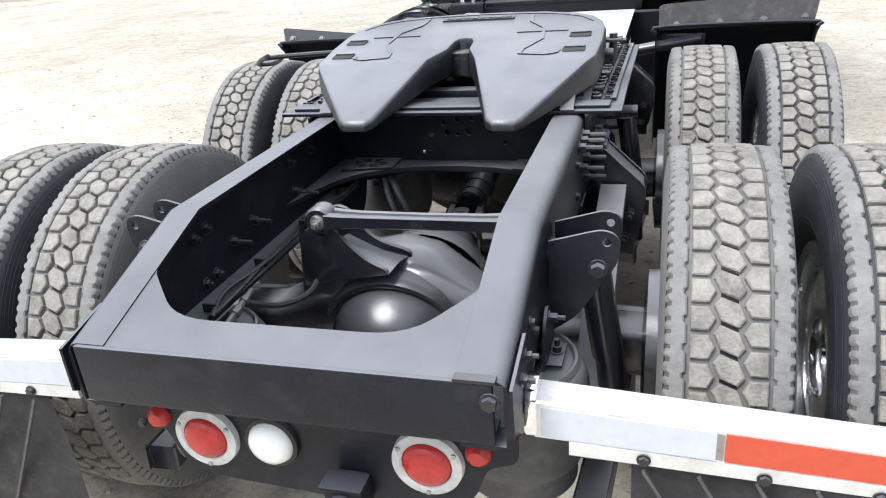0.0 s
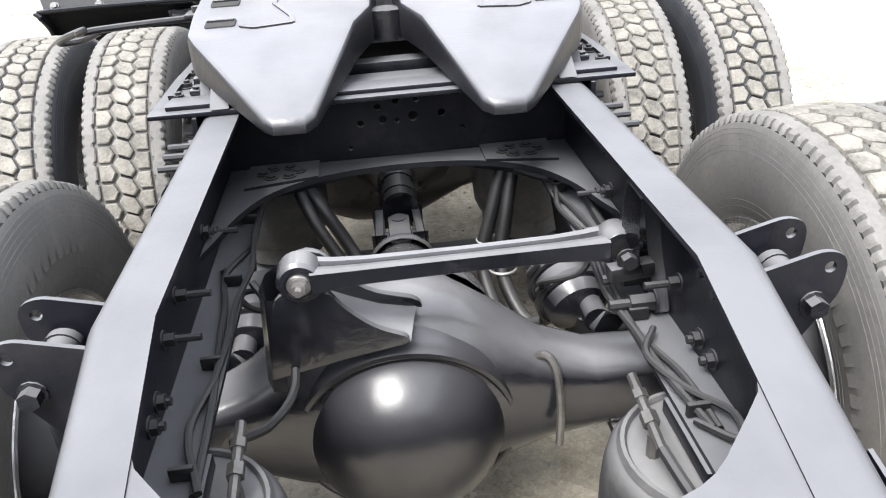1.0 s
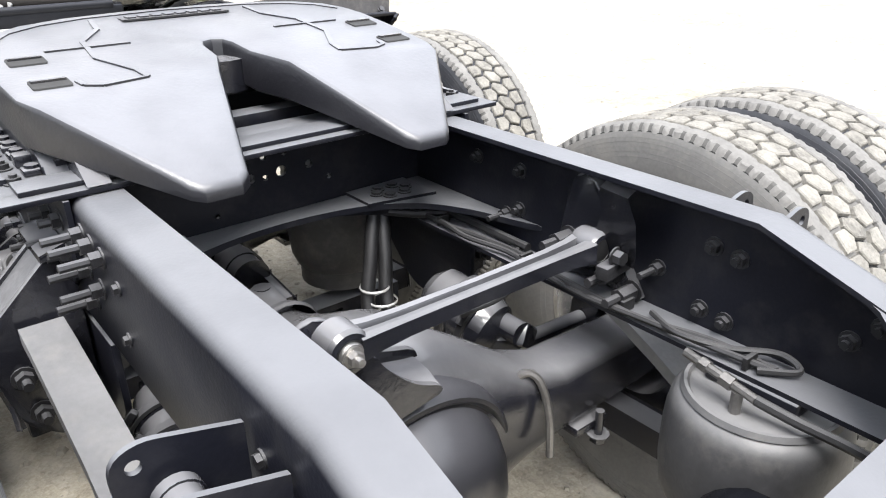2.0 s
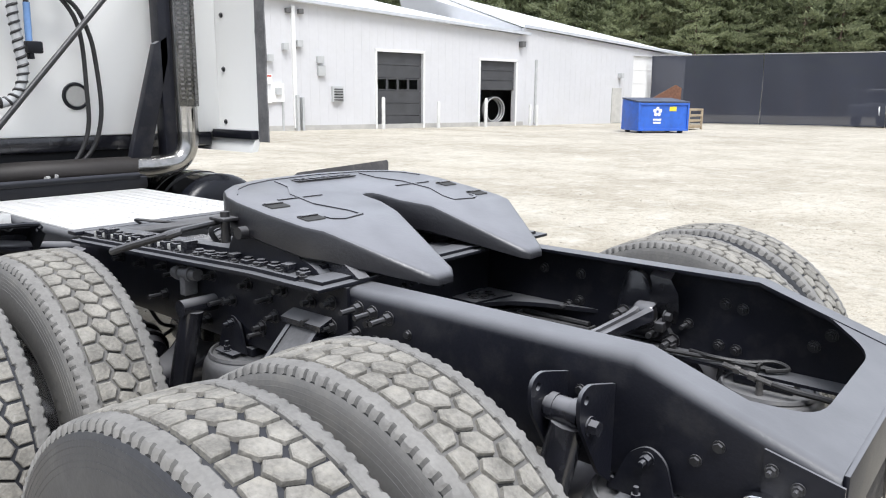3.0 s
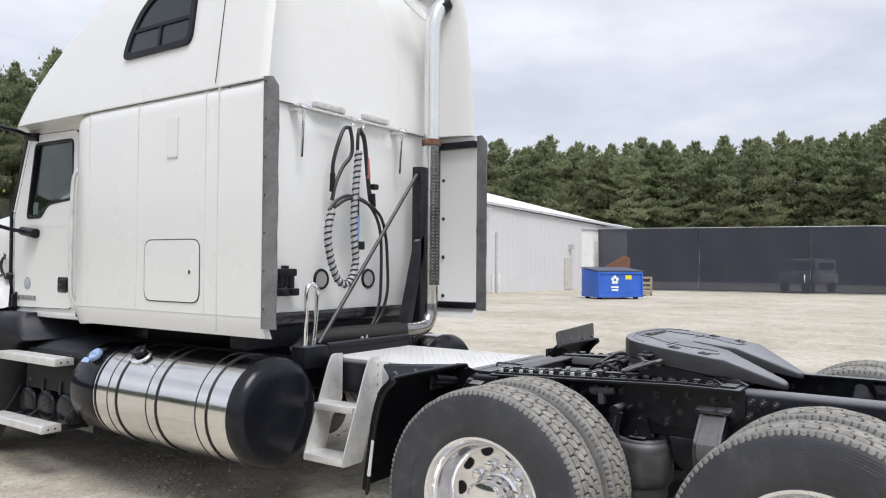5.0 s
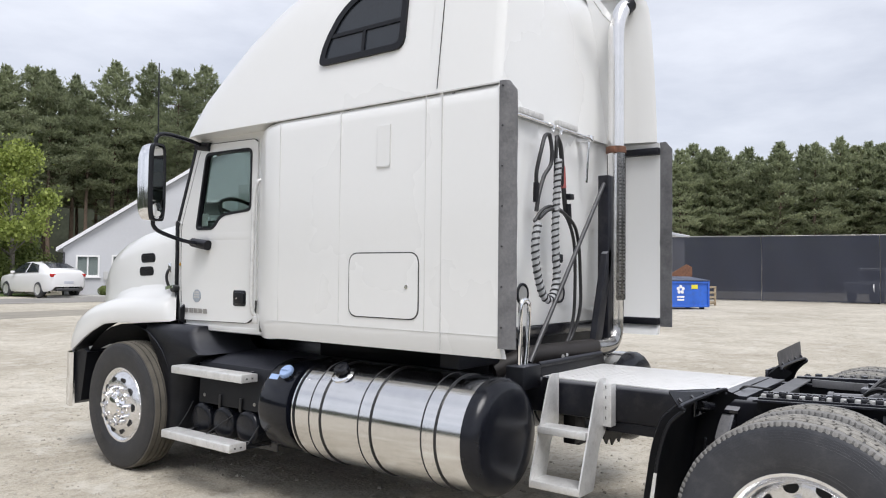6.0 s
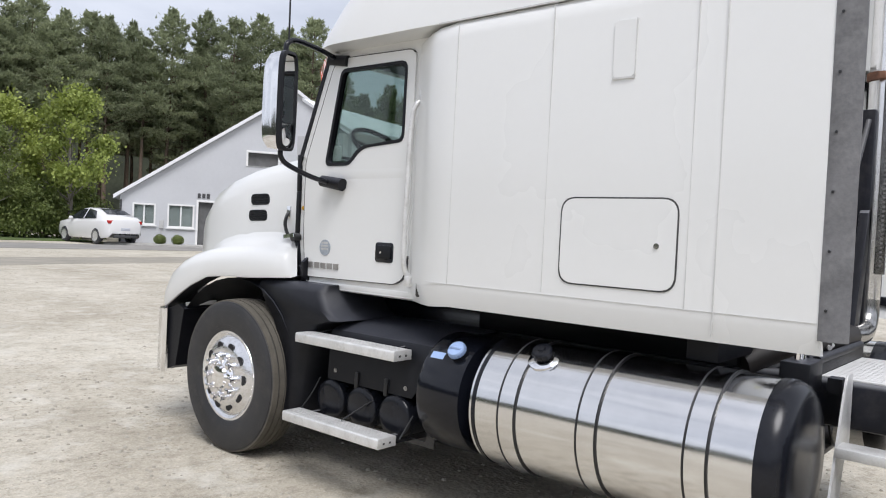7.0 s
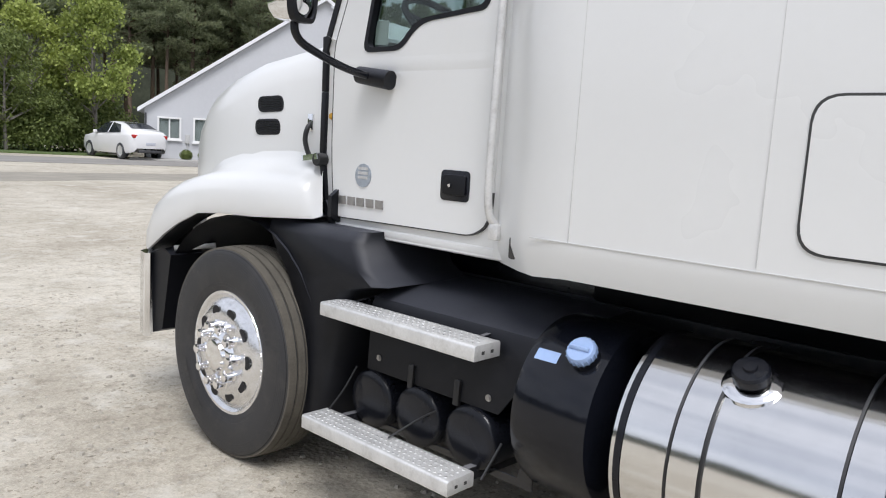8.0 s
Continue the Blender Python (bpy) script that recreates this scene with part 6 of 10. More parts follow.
sub("loose_cable", HOSE, lambda bm: tube(bm, [(-0.32, -0.02, 0.8), (-0.26, -0.1, 0.74), (-0.24, -0.22, 0.70), (-0.27, -0.33, 0.71), (-0.31, -0.42, 0.76)], 0.008, 7))
# twin lines tied to the right hose pair
for k in range(3):
    sub("hose_tie", ALU, lambda bm: lathe(bm, [(0.036, -0.004), (0.038, 0), (0.036, 0.004)], Matrix.Translation((0.205 + 0.012 * k, 0.375 - 0.015 * k, 0.63 - 0.035 * k)), 14))


# ---- fifth wheel ----
def fw_top(y):
    if y >= 0.40:
        return 1.172 + 0.14 * (y - 0.40)
    return 1.172 - 0.47 * (0.40 - y)


def fifth_wheel():
    top = []
    right = [(0.03, 0.64), (0.035, 0.56), (0.075, 0.46), (0.168, 0.172), (0.19, 0.152), (0.255, 0.152), (0.275, 0.168), (0.43, 0.40), (0.452, 0.46), (0.46, 0.60), (0.458, 0.74), (0.444, 0.81), (0.41, 0.872), (0.345, 0.92), (0.24, 0.953), (0.1, 0.968)]
    outline = [(x, y) for x, y in right] + [(-x, y) for x, y in reversed(right)] + [(-0.02, 0.665), (0.0, 0.672), (0.02, 0.665)]
    bm = B()
    # a plate with rounded rim and deep skirt, draped on the tilted top
    n = len(outline)
    rings = []
    for inset, dz in ((0.012, 0.0), (0.004, -0.004), (0.0, -0.013), (0.0, -0.055), (0.01, -0.06)):
        ring = []
        for i in range(n):
            p, a, b = Vector(outline[i]), Vector(outline[i - 1]), Vector(outline[(i + 1) % n])
            t_ = (b - a).normalized()
            nrm = Vector((t_.y, -t_.x))
            q = p - nrm * inset
            deep = min(1.0, max(0.3, 0.3 + (q.y - 0.15) * 2.6)) * 1.55
            ring.append((q.x, q.y, fw_top(q.y) + (dz if dz > -0.02 else dz * deep)))
        rings.append(ring)
    R = [[bm.verts.new(p) for p in ring] for ring in rings]
    for a, b in zip(R, R[1:]):
        for k in range(n):
            bm.faces.new((a[k], a[(k + 1) % n], b[(k + 1) % n], b[k]))
    es = [bm.edges.get((R[0][k], R[0][(k + 1) % n])) for k in range(n)]
    bmesh.ops.triangle_fill(bm, edges=es, use_beauty=True)
    es = [bm.edges.get((R[-1][k], R[-1][(k + 1) % n])) for k in range(n)]
    bmesh.ops.triangle_fill(bm, edges=es, use_beauty=True)
    PLATE = mat("worn_black_steel_plate", (0.010, 0.010, 0.013), 0.36, var=0.25, scale=6, bump=0.2, bscale=110, dirt=(0.035, 0.035, 0.038), dirt_amt=0.3, spec=0.7, dust_sheen=(0.28, 0.286, 0.31), dust_sheen_amt=0.8)
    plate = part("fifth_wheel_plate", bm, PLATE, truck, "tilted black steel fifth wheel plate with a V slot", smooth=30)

    def lay(bm_, pts, w, h):
        for a, b in zip(pts, pts[1:]):
            beam(bm_, (a[0], a[1], fw_top(a[1]) + 0.001), (b[0], b[1], fw_top(b[1]) + 0.001), w, h)
    # pressed grease grooves
    for sx in (-1, 1):
        g = [(sx * 0.19, 0.90), (sx * 0.20, 0.82), (sx * 0.255, 0.74), (sx * 0.265, 0.62), (sx * 0.22, 0.52), (sx * 0.215, 0.475), (sx * 0.30, 0.46), (sx * 0.33, 0.475), (sx * 0.335, 0.50)]
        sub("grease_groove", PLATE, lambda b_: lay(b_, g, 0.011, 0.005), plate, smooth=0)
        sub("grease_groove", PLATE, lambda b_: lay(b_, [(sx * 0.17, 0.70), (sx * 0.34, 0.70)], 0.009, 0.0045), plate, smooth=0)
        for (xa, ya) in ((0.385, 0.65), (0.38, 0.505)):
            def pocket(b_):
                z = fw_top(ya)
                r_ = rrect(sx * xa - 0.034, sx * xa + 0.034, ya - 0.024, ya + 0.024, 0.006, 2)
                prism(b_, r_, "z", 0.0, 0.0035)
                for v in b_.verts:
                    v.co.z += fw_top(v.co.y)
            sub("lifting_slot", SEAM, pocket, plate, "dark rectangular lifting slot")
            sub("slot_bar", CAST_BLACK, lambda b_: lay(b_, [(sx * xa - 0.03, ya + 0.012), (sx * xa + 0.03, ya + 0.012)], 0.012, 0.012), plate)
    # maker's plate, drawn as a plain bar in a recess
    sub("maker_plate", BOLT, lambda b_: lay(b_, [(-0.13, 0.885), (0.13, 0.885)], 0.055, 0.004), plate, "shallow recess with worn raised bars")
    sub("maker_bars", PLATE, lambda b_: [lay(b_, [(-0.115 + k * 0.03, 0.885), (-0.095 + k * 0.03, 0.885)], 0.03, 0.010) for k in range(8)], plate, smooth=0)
    sub("edge_groove", PLATE, lambda b_: lay(b_, [(-0.41, 0.80), (-0.37, 0.855), (-0.30, 0.895), (-0.2, 0.921), (0.0, 0.934), (0.2, 0.921), (0.30, 0.895), (0.37, 0.855), (0.41, 0.80)], 0.004, 0.003), plate)
    # ribs, saddle and jaws below the plate
    def under(b_):
        for sx in (-1, 1):
            prism(b_, [(0.30, 1.05), (0.40, 1.11), (0.62, 1.16), (0.88, 1.2), (0.88, 1.12), (0.78, 1.045), (0.62, 1.045)], "x", sx * 0.36, sx * 0.40)
            prism(b_, [(0.45, 1.05), (0.55, 1.15), (0.75, 1.18), (0.85, 1.05)], "x", sx * 0.16, sx * 0.2)
        box(b_, -0.38, 0.38, 0.80, 0.84, 1.08, 1.18)
        box(b_, -0.30, 0.30, 0.66, 0.70, 1.08, 1.16)
        cyl(b_, (0, 0.66, 1.10), (0, 0.66, 1.17), 0.07, seg=24)
    sub("saddle", CAST_BLACK, under, plate)
    for sx in (-1, 1):
        def pivot(b_):
            prism(b_, rounded([(0.40, 1.048, 0), (0.44, 1.075, 0.02), (0.50, 1.085, 0.02), (0.55, 1.16, 0.02), (0.72, 1.17, 0.02), (0.80, 1.10, 0.03), (0.82, 1.048, 0)], 3), "x", sx * 0.36, sx * 0.44, bevel=0.005)
        sub("pivot_bracket", FRAME_BLACK, pivot, plate)
        sub("pivot_pin", BOLT, lambda b_: (cyl(b_, (sx * 0.44, 0.70, 1.135), (sx * 0.485, 0.70, 1.135), 0.018, seg=16), box(b_, *sorted((sx * 0.455, sx * 0.51)), 0.73, 0.80, 1.165, 1.175, 0.003), cyl(b_, (sx * 0.48, 0.765, 1.10), (sx * 0.48, 0.765, 1.19), 0.014, seg=10)), plate)
    sub("release_handle", BOLT, lambda b_: tube(b_, [(-0.40, 0.84, 1.15), (-0.55, 0.76, 1.16), (-0.70, 0.69, 1.165), (-0.74, 0.63, 1.17), (-0.72, 0.61, 1.18), (-0.80, 0.69, 1.15), (-0.83, 0.74, 1.13), (-0.78, 0.76, 1.13), (-0.71, 0.69, 1.16)], 0.009, 8), plate, "bent black release handle")
    return plate


fifth_wheel()

# slide rails and mounting plates on the frame, following its slope
def on_frame(bm):
    for v in bm.verts:
        v.co.z += rail_top(v.co.y) - 1.033


for x0, x1, y0_, y1_, z0_, z1_ in ((-0.535, 0.535, 0.305, 0.36, 1.036, 1.046), (-0.50, 0.50, 0.33, 0.40, 1.046, 1.056), (-0.40, 0.40, 0.40, 0.50, 1.034, 1.046), (-0.40, 0.40, 0.54, 0.60, 1.03, 1.06)):
    sub("mounting_plate", FRAME_BLACK, lambda bm: box(bm, x0, x1, y0_, y1_, z0_, z1_, 0.002), label="black fifth wheel mounting plate")
for sx in (-1, 1):
    def angle(bm):
        # angle iron: flange on the rail and a deep side leaf bolted to its web
        for ya, yb in ((0.36, 0.6), (0.6, 1.2), (1.2, 1.64)):
            box(bm, *sorted((sx * 0.37, sx * 0.535)), ya, yb, 1.035, 1.045)
        prism(bm, [(0.30, 1.034), (0.6, 1.034), (1.2, 1.034), (1.64, 1.034), (1.64, 0.99), (1.56, 0.95), (0.95, 0.92), (0.7, 0.83), (0.42, 0.82), (0.30, 0.91)], "x", sx * 0.4325, sx * 0.442)
        on_frame(bm)
    mp = sub("mounting_plate", FRAME_BLACK, angle, label="black fifth wheel mounting angle")
    bolts_at("web_bolt", BOLT, mp, [((sx * 0.442, y, z + rail_top(y) - 1.033), (sx, 0, 0)) for y, z in ((0.36, 0.985), (0.44, 0.975), (0.36, 0.92), (0.47, 0.87), (0.56, 0.985), (0.60, 0.90), (0.66, 0.86), (0.72, 0.98), (0.80, 0.92), (0.90, 0.985), (1.04, 0.98), (1.18, 0.985), (1.32, 0.98), (1.46, 0.985))], 0.015, 0.016, 0.02)

    def slide(bm):
        for ya, yb in ((0.42, 0.6), (0.6, 1.2), (1.2, 1.62)):
            box(bm, *sorted((sx * 0.372, sx * 0.418)), ya, yb, 1.046, 1.072)
            box(bm, *sorted((sx * 0.50, sx * 0.512)), ya, yb, 1.046, 1.056)
        on_frame(bm)
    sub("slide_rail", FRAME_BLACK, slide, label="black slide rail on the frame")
    y, k = 0.44, 0
    while y < 1.60:
        zt = rail_top(y) - 1.033
        sub("rack_tooth", CAST_BLACK, lambda bm: (box(bm, *sorted((sx * 0.425, sx * 0.468)), y, y + 0.034, 1.046 + zt, (1.073 if y > 0.95 else 1.058) + zt + (0.012 if k % 4 == 1 else 0), 0.003), cyl(bm, (sx * 0.45, y + 0.017, 1.055 + zt), (sx * 0.45, y + 0.017, (1.08 if y > 0.95 else 1.064) + zt), 0.013, seg=8)))
        if y > 0.95:
            sub("rack_gap", BRIGHT_STEEL, lambda bm: box(bm, *sorted((sx * 0.425, sx * 0.462)), y + 0.034, y + 0.062, 1.046 + zt, 1.065 + zt, 0.002), label="bright rack between the teeth")
        y += 0.062
        k += 1
    bolts_at("mount_bolt", BOLT, truck, [((sx * 0.488, 0.42 + 0.1 * q, 1.045 + rail_top(0.42 + 0.1 * q) - 1.033), (0, 0, 1)) for q in range(12)], 0.013, 0.012, 0.006)
    sub("bump_block", CAST_BLACK, lambda bm: prism(bm, rounded([(sx * 0.28, 1.05, 0), (sx * 0.28, 1.085, 0.015), (sx * 0.36, 1.085, 0.015), (sx * 0.40, 1.05, 0)], 3), "y", 0.36, 0.44, bevel=0.004))
    # spring hangers, one ahead of each axle; slope painted grey for its light
    for yh in (0.375, 1.745):
        def spring_hanger(bm):
            o = rounded([(0.436, 0.93, 0), (0.478, 0.915, 0.015), (0.605, 0.795, 0.015), (0.61, 0.74, 0.03), (0.58, 0.60, 0.03), (0.50, 0.54, 0.03), (0.436, 0.60, 0)], 4)
            for ya in (yh, yh + 0.108):
                prism(bm, [(sx * x, z) for x, z in o], "y", ya, ya + 0.014, bevel=0.003)
            prism(bm, [(sx * 0.444, 0.945), (sx * 0.49, 0.93), (sx * 0.49, 0.915), (sx * 0.444, 0.925)], "y", yh - 0.02, yh + 0.142, bevel=0.003)
            box(bm, *sorted((sx * 0.445, sx * 0.575)), yh + 0.012, yh + 0.11, 0.56, 0.72, 0.006)
        hgr = sub("suspension_hanger", CAST_BLACK, spring_hanger, label="black steel spring hanger bracket")
        face_ = [(0.478, 0.908), (0.598, 0.79), (0.603, 0.735), (0.59, 0.70)]
        sub("hanger_face", MID_GREY, lambda bm: loft(bm, [[(sx * x, y, z) for x, z in face_] + [(sx * (x - 0.02), y, z - 0.012) for x, z in reversed(face_)] for y in (yh + 0.013, yh + 0.109)], closed=True, caps=True), hgr, "sloping face coloured grey for the light on it")
        bolts_at("hanger_nut", BOLT, hgr, [((sx * x, yh, z), (0, -1, 0)) for x, z in ((0.56, 0.70), (0.545, 0.62))], 0.017, 0.02, 0.02)
    # guessed plate, added to cover a gap that is dark from far-side shade
    sub("hanger_web", FRAME_BLACK, lambda bm: prism(bm, rounded([(0.26, 0.77, 0), (0.26, 0.62, 0.03), (0.38, 0.52, 0.04), (0.50, 0.52, 0.04), (0.64, 0.66, 0.05), (0.66, 0.77, 0)], 4), "x", sx * 0.415, sx * 0.428, bevel=0.002), label="black guessed plate added to fill the dark gap under the rail")
    sub("levelling_valve", MID_GREY, lambda bm: (cyl(bm, (sx * 0.475, 0.93, 0.975), (sx * 0.475, 1.06, 0.965), 0.019, seg=16), cyl(bm, (sx * 0.475, 0.96, 0.973), (sx * 0.475, 0.975, 0.972), 0.024, seg=16), cyl(bm, (sx * 0.475, 1.02, 0.968), (sx * 0.475, 1.04, 0.967), 0.024, seg=16), box(bm, *sorted((sx * 0.442, sx * 0.49)), 0.985, 1.015, 0.90, 0.965, 0.004)), label="grey ride height valve")
    def leaf(bm):
        rows = []
        for y, z in ((0.36, 0.805), (0.30, 0.80), (0.15, 0.775), (0.0, 0.745), (-0.12, 0.70), (-0.25, 0.635), (-0.38, 0.56), (-0.5, 0.50)):
            rows.append([(sx * 0.475, y, z), (sx * 0.55, y, z), (sx * 0.55, y, z - 0.03), (sx * 0.475, y, z - 0.03)])
        loft(bm, rows, closed=True, caps=True)
    sub("leaf_spring", SPRING_GREY, leaf, label="broad worn grey leaf spring")
    sub("shock_absorber", CAST_BLACK, lambda bm: (cyl(bm, (sx * 0.442, 0.90, 0.89), (sx * 0.56, 0.90, 0.89), 0.026, seg=16), cyl(bm, (sx * 0.52, 0.90, 0.88), (sx * 0.55, 0.95, 0.62), 0.034, seg=18), cyl(bm, (sx * 0.55, 0.95, 0.64), (sx * 0.56, 0.98, 0.36), 0.03, seg=18)))
# slide frame forward of the fifth wheel: cross plates, cylinder, lines
sub("cross_plate", MID_GREY, lambda bm: (prism(bm, [(-0.37, 1.52), (0.37, 1.54), (0.37, 1.63), (-0.37, 1.61)], "z", 1.012, 1.022, bevel=0.002), box(bm, -0.37, 0.37, 1.602, 1.63, 0.93, 1.0, 0.002)), label="grey cross plate between the slide rails")
sub("cross_plate", FRAME_BLACK, lambda bm: box(bm, -0.37, 0.37, 1.0, 1.045, 0.94, 1.035, 0.003), label="black cross plate between the slide rails")
sub("cross_plate", FRAME_BLACK, lambda bm: box(bm, -0.42, 0.42, 1.70, 1.79, 0.975, 1.0, 0.003), label="black cross plate at the deck's edge")
sub("inner_rail", MID_GREY, lambda bm: box(bm, 0.30, 0.325, 1.05, 1.52, 0.985, 1.03, 0.003), label="grey inner rail")
sub("lock_cylinder", CAST_BLACK, lambda bm: (cyl(bm, (-0.10, 1.10, 0.985), (-0.12, 1.36, 0.975), 0.045, seg=24), cyl(bm, (-0.10, 1.12, 0.985), (-0.10, 1.145, 0.985), 0.052, seg=24), cyl(bm, (-0.12, 1.33, 0.976), (-0.12, 1.355, 0.975), 0.052, seg=24)), label="black slide lock air cylinder")
sub("valve_block", CAST_BLACK, lambda bm: box(bm, -0.3, -0.2, 1.18, 1.32, 0.94, 1.02, 0.01))
sub("valve_block", CAST_BLACK, lambda bm: (box(bm, 0.1, 0.24, 1.12, 1.24, 0.95, 1.03, 0.012), cyl(bm, (0.17, 1.18, 1.03), (0.17, 1.18, 1.05), 0.03, seg=16)))
sub("frame_floor", FRAME_BLACK, lambda bm: box(bm, -0.38, 0.38, 1.05, 1.60, 0.86, 0.87, 0.002), label="black plate under the slide frame")
rng = random.Random(12)
for k in range(9):
    a = (rng.uniform(-0.3, 0.3), rng.uniform(0.96, 1.04), 1.04 + 0.05 * rng.random())
    b = (rng.uniform(-0.3, 0.3), rng.uniform(1.1, 1.24), 1.0)
    sub("air_line", HOSE, lambda bm: tube(bm, [a, ((a[0] + b[0]) / 2 + rng.uniform(-0.14, 0.14), (a[1] + b[1]) / 2, 1.05 + 0.06 * rng.random()), b], 0.010, 8))
for k, (x, y) in enumerate(((-0.30, 1.06), (-0.16, 1.0), (0.02, 1.05), (0.12, 0.98))):
    sub("hose_loop", BOLT, lambda bm: tube(bm, [(x, y, 1.02), (x - 0.05, y - 0.02, 1.085), (x - 0.02, y - 0.07, 1.11), (x + 0.05, y - 0.09, 1.08), (x + 0.09, y - 0.05, 1.02)], 0.009, 8), label="looped grey air line")
    sub("line_fitting", DULL_STEEL, lambda bm: (hexbolt(bm, (x, y, 1.0), (0, 0, 1), 0.014, 0.025), cyl(bm, (x, y, 1.02), (x, y, 1.045), 0.009, seg=8)))
sub("deck_cable", HOSE, lambda bm: tube(bm, [(-0.18, 1.80, 1.0), (-0.22, 1.76, 1.025), (-0.15, 1.70, 1.015), (-0.05, 1.67, 0.998)], 0.006, 7), label="loose black cable at the deck's edge")

# deck plate between the rails
deck = sub("deck_plate", DECK, lambda bm: box(bm, -0.405, 0.46, 1.86, 2.95, 0.985, 0.993, 0.001), label="bright checker tread plate deck")
def lugs(bm):
    verts, faces = [], []
    i = 0
    y = 1.9
    row = 0
    while y < 2.93:
        x = -0.385 + (0.016 if row % 2 else 0)
        while x < 0.45:
            s = 1 if (row + int((x + 1) / 0.032)) % 2 else -1
            dx, dy = 0.010, 0.010 * s
            n0 = len(verts)
            verts.extend([(x - dx, y - dy, 0.993), (x + 0.003, y - 0.003 * s, 0.9945), (x + dx, y + dy, 0.993), (x - 0.003, y + 0.003 * s, 0.9945)])
            faces.append((n0, n0 + 1, n0 + 2, n0 + 3))
            x += 0.032
        y += 0.024
        row += 1
    vs = [bm.verts.new(v) for v in verts]
    for f in faces:
        bm.faces.new([vs[q] for q in f])
sub("tread_pattern", DECK, lugs, deck)["kind"] = "stuff"
sub("deck_edge", MATT_BLACK, lambda bm: box(bm, -0.5, 0.5, 2.95, 3.05, 0.99, 1.06, 0.012))
sub("deck_edge", FRAME_BLACK, lambda bm: box(bm, -0.45, 0.47, 1.80, 1.86, 0.985, 1.0, 0.003))
sub("cross_tube", MATT_BLACK, lambda bm: cyl(bm, (-0.45, 2.96, 1.065), (0.45, 2.96, 1.065), 0.02, seg=12))


# ---- wheels ----
R_T, SEC = 0.522, 0.131


def tyre_profile(tread_w):
    """Half outlines of the tyre, (radius, across)."""
    side = [(0.288, 0.095), (0.30, 0.108), (0.33, 0.119), (0.36, 0.127), (0.40, SEC), (0.43, SEC), (0.458, 0.1285), (0.48, 0.125), (0.497, 0.121)]
    crown = [(0.507, tread_w), (0.511, tread_w * 0.6), (0.512, 0.0)]
    half = side + crown
    return [(r, -a) for r, a in half] + [(r, a) for r, a in reversed(half[:-1])]


def tyre_mesh(rubber):
    bm = B()
    lathe(bm, tyre_profile(0.112), AX_X, 72)
    # moulded rings on the sidewall
    for s in (-1, 1):
        for r, a in ((0.33, 0.1193), (0.345, 0.1233), (0.445, 0.1299), (0.456, 0.1289), (0.467, 0.1271), (0.478, 0.1256), (0.488, 0.1233)):
            prof = [(r - 0.0012, s * (a - 0.0008)), (r, s * (a + 0.0003)), (r + 0.0012, s * (a - 0.001))]
            lathe(bm, prof, AX_X, 72)
        # raised lettering as plain bars
        for k in range(9):
            a0 = 0.5 + k * 0.085
            for ph in (0, math.pi):
                a = a0 + ph
                c = Vector((s * 0.1295, 0.392 * math.cos(a), 0.392 * math.sin(a)))
                t_ = Vector((0, -math.sin(a), math.cos(a)))
                u_ = Vector((0, math.cos(a), math.sin(a)))
                q = [c + t_ * dx + u_ * dy for dx, dy in ((-0.011, -0.016), (0.011, -0.016), (0.011, 0.016), (-0.011, 0.016))]
                vs = [bm.verts.new(p + Vector((s * 0.002, 0, 0))) for p in q]
                bm.faces.new(vs)
    return as_mesh("tyre", bm, rubber)


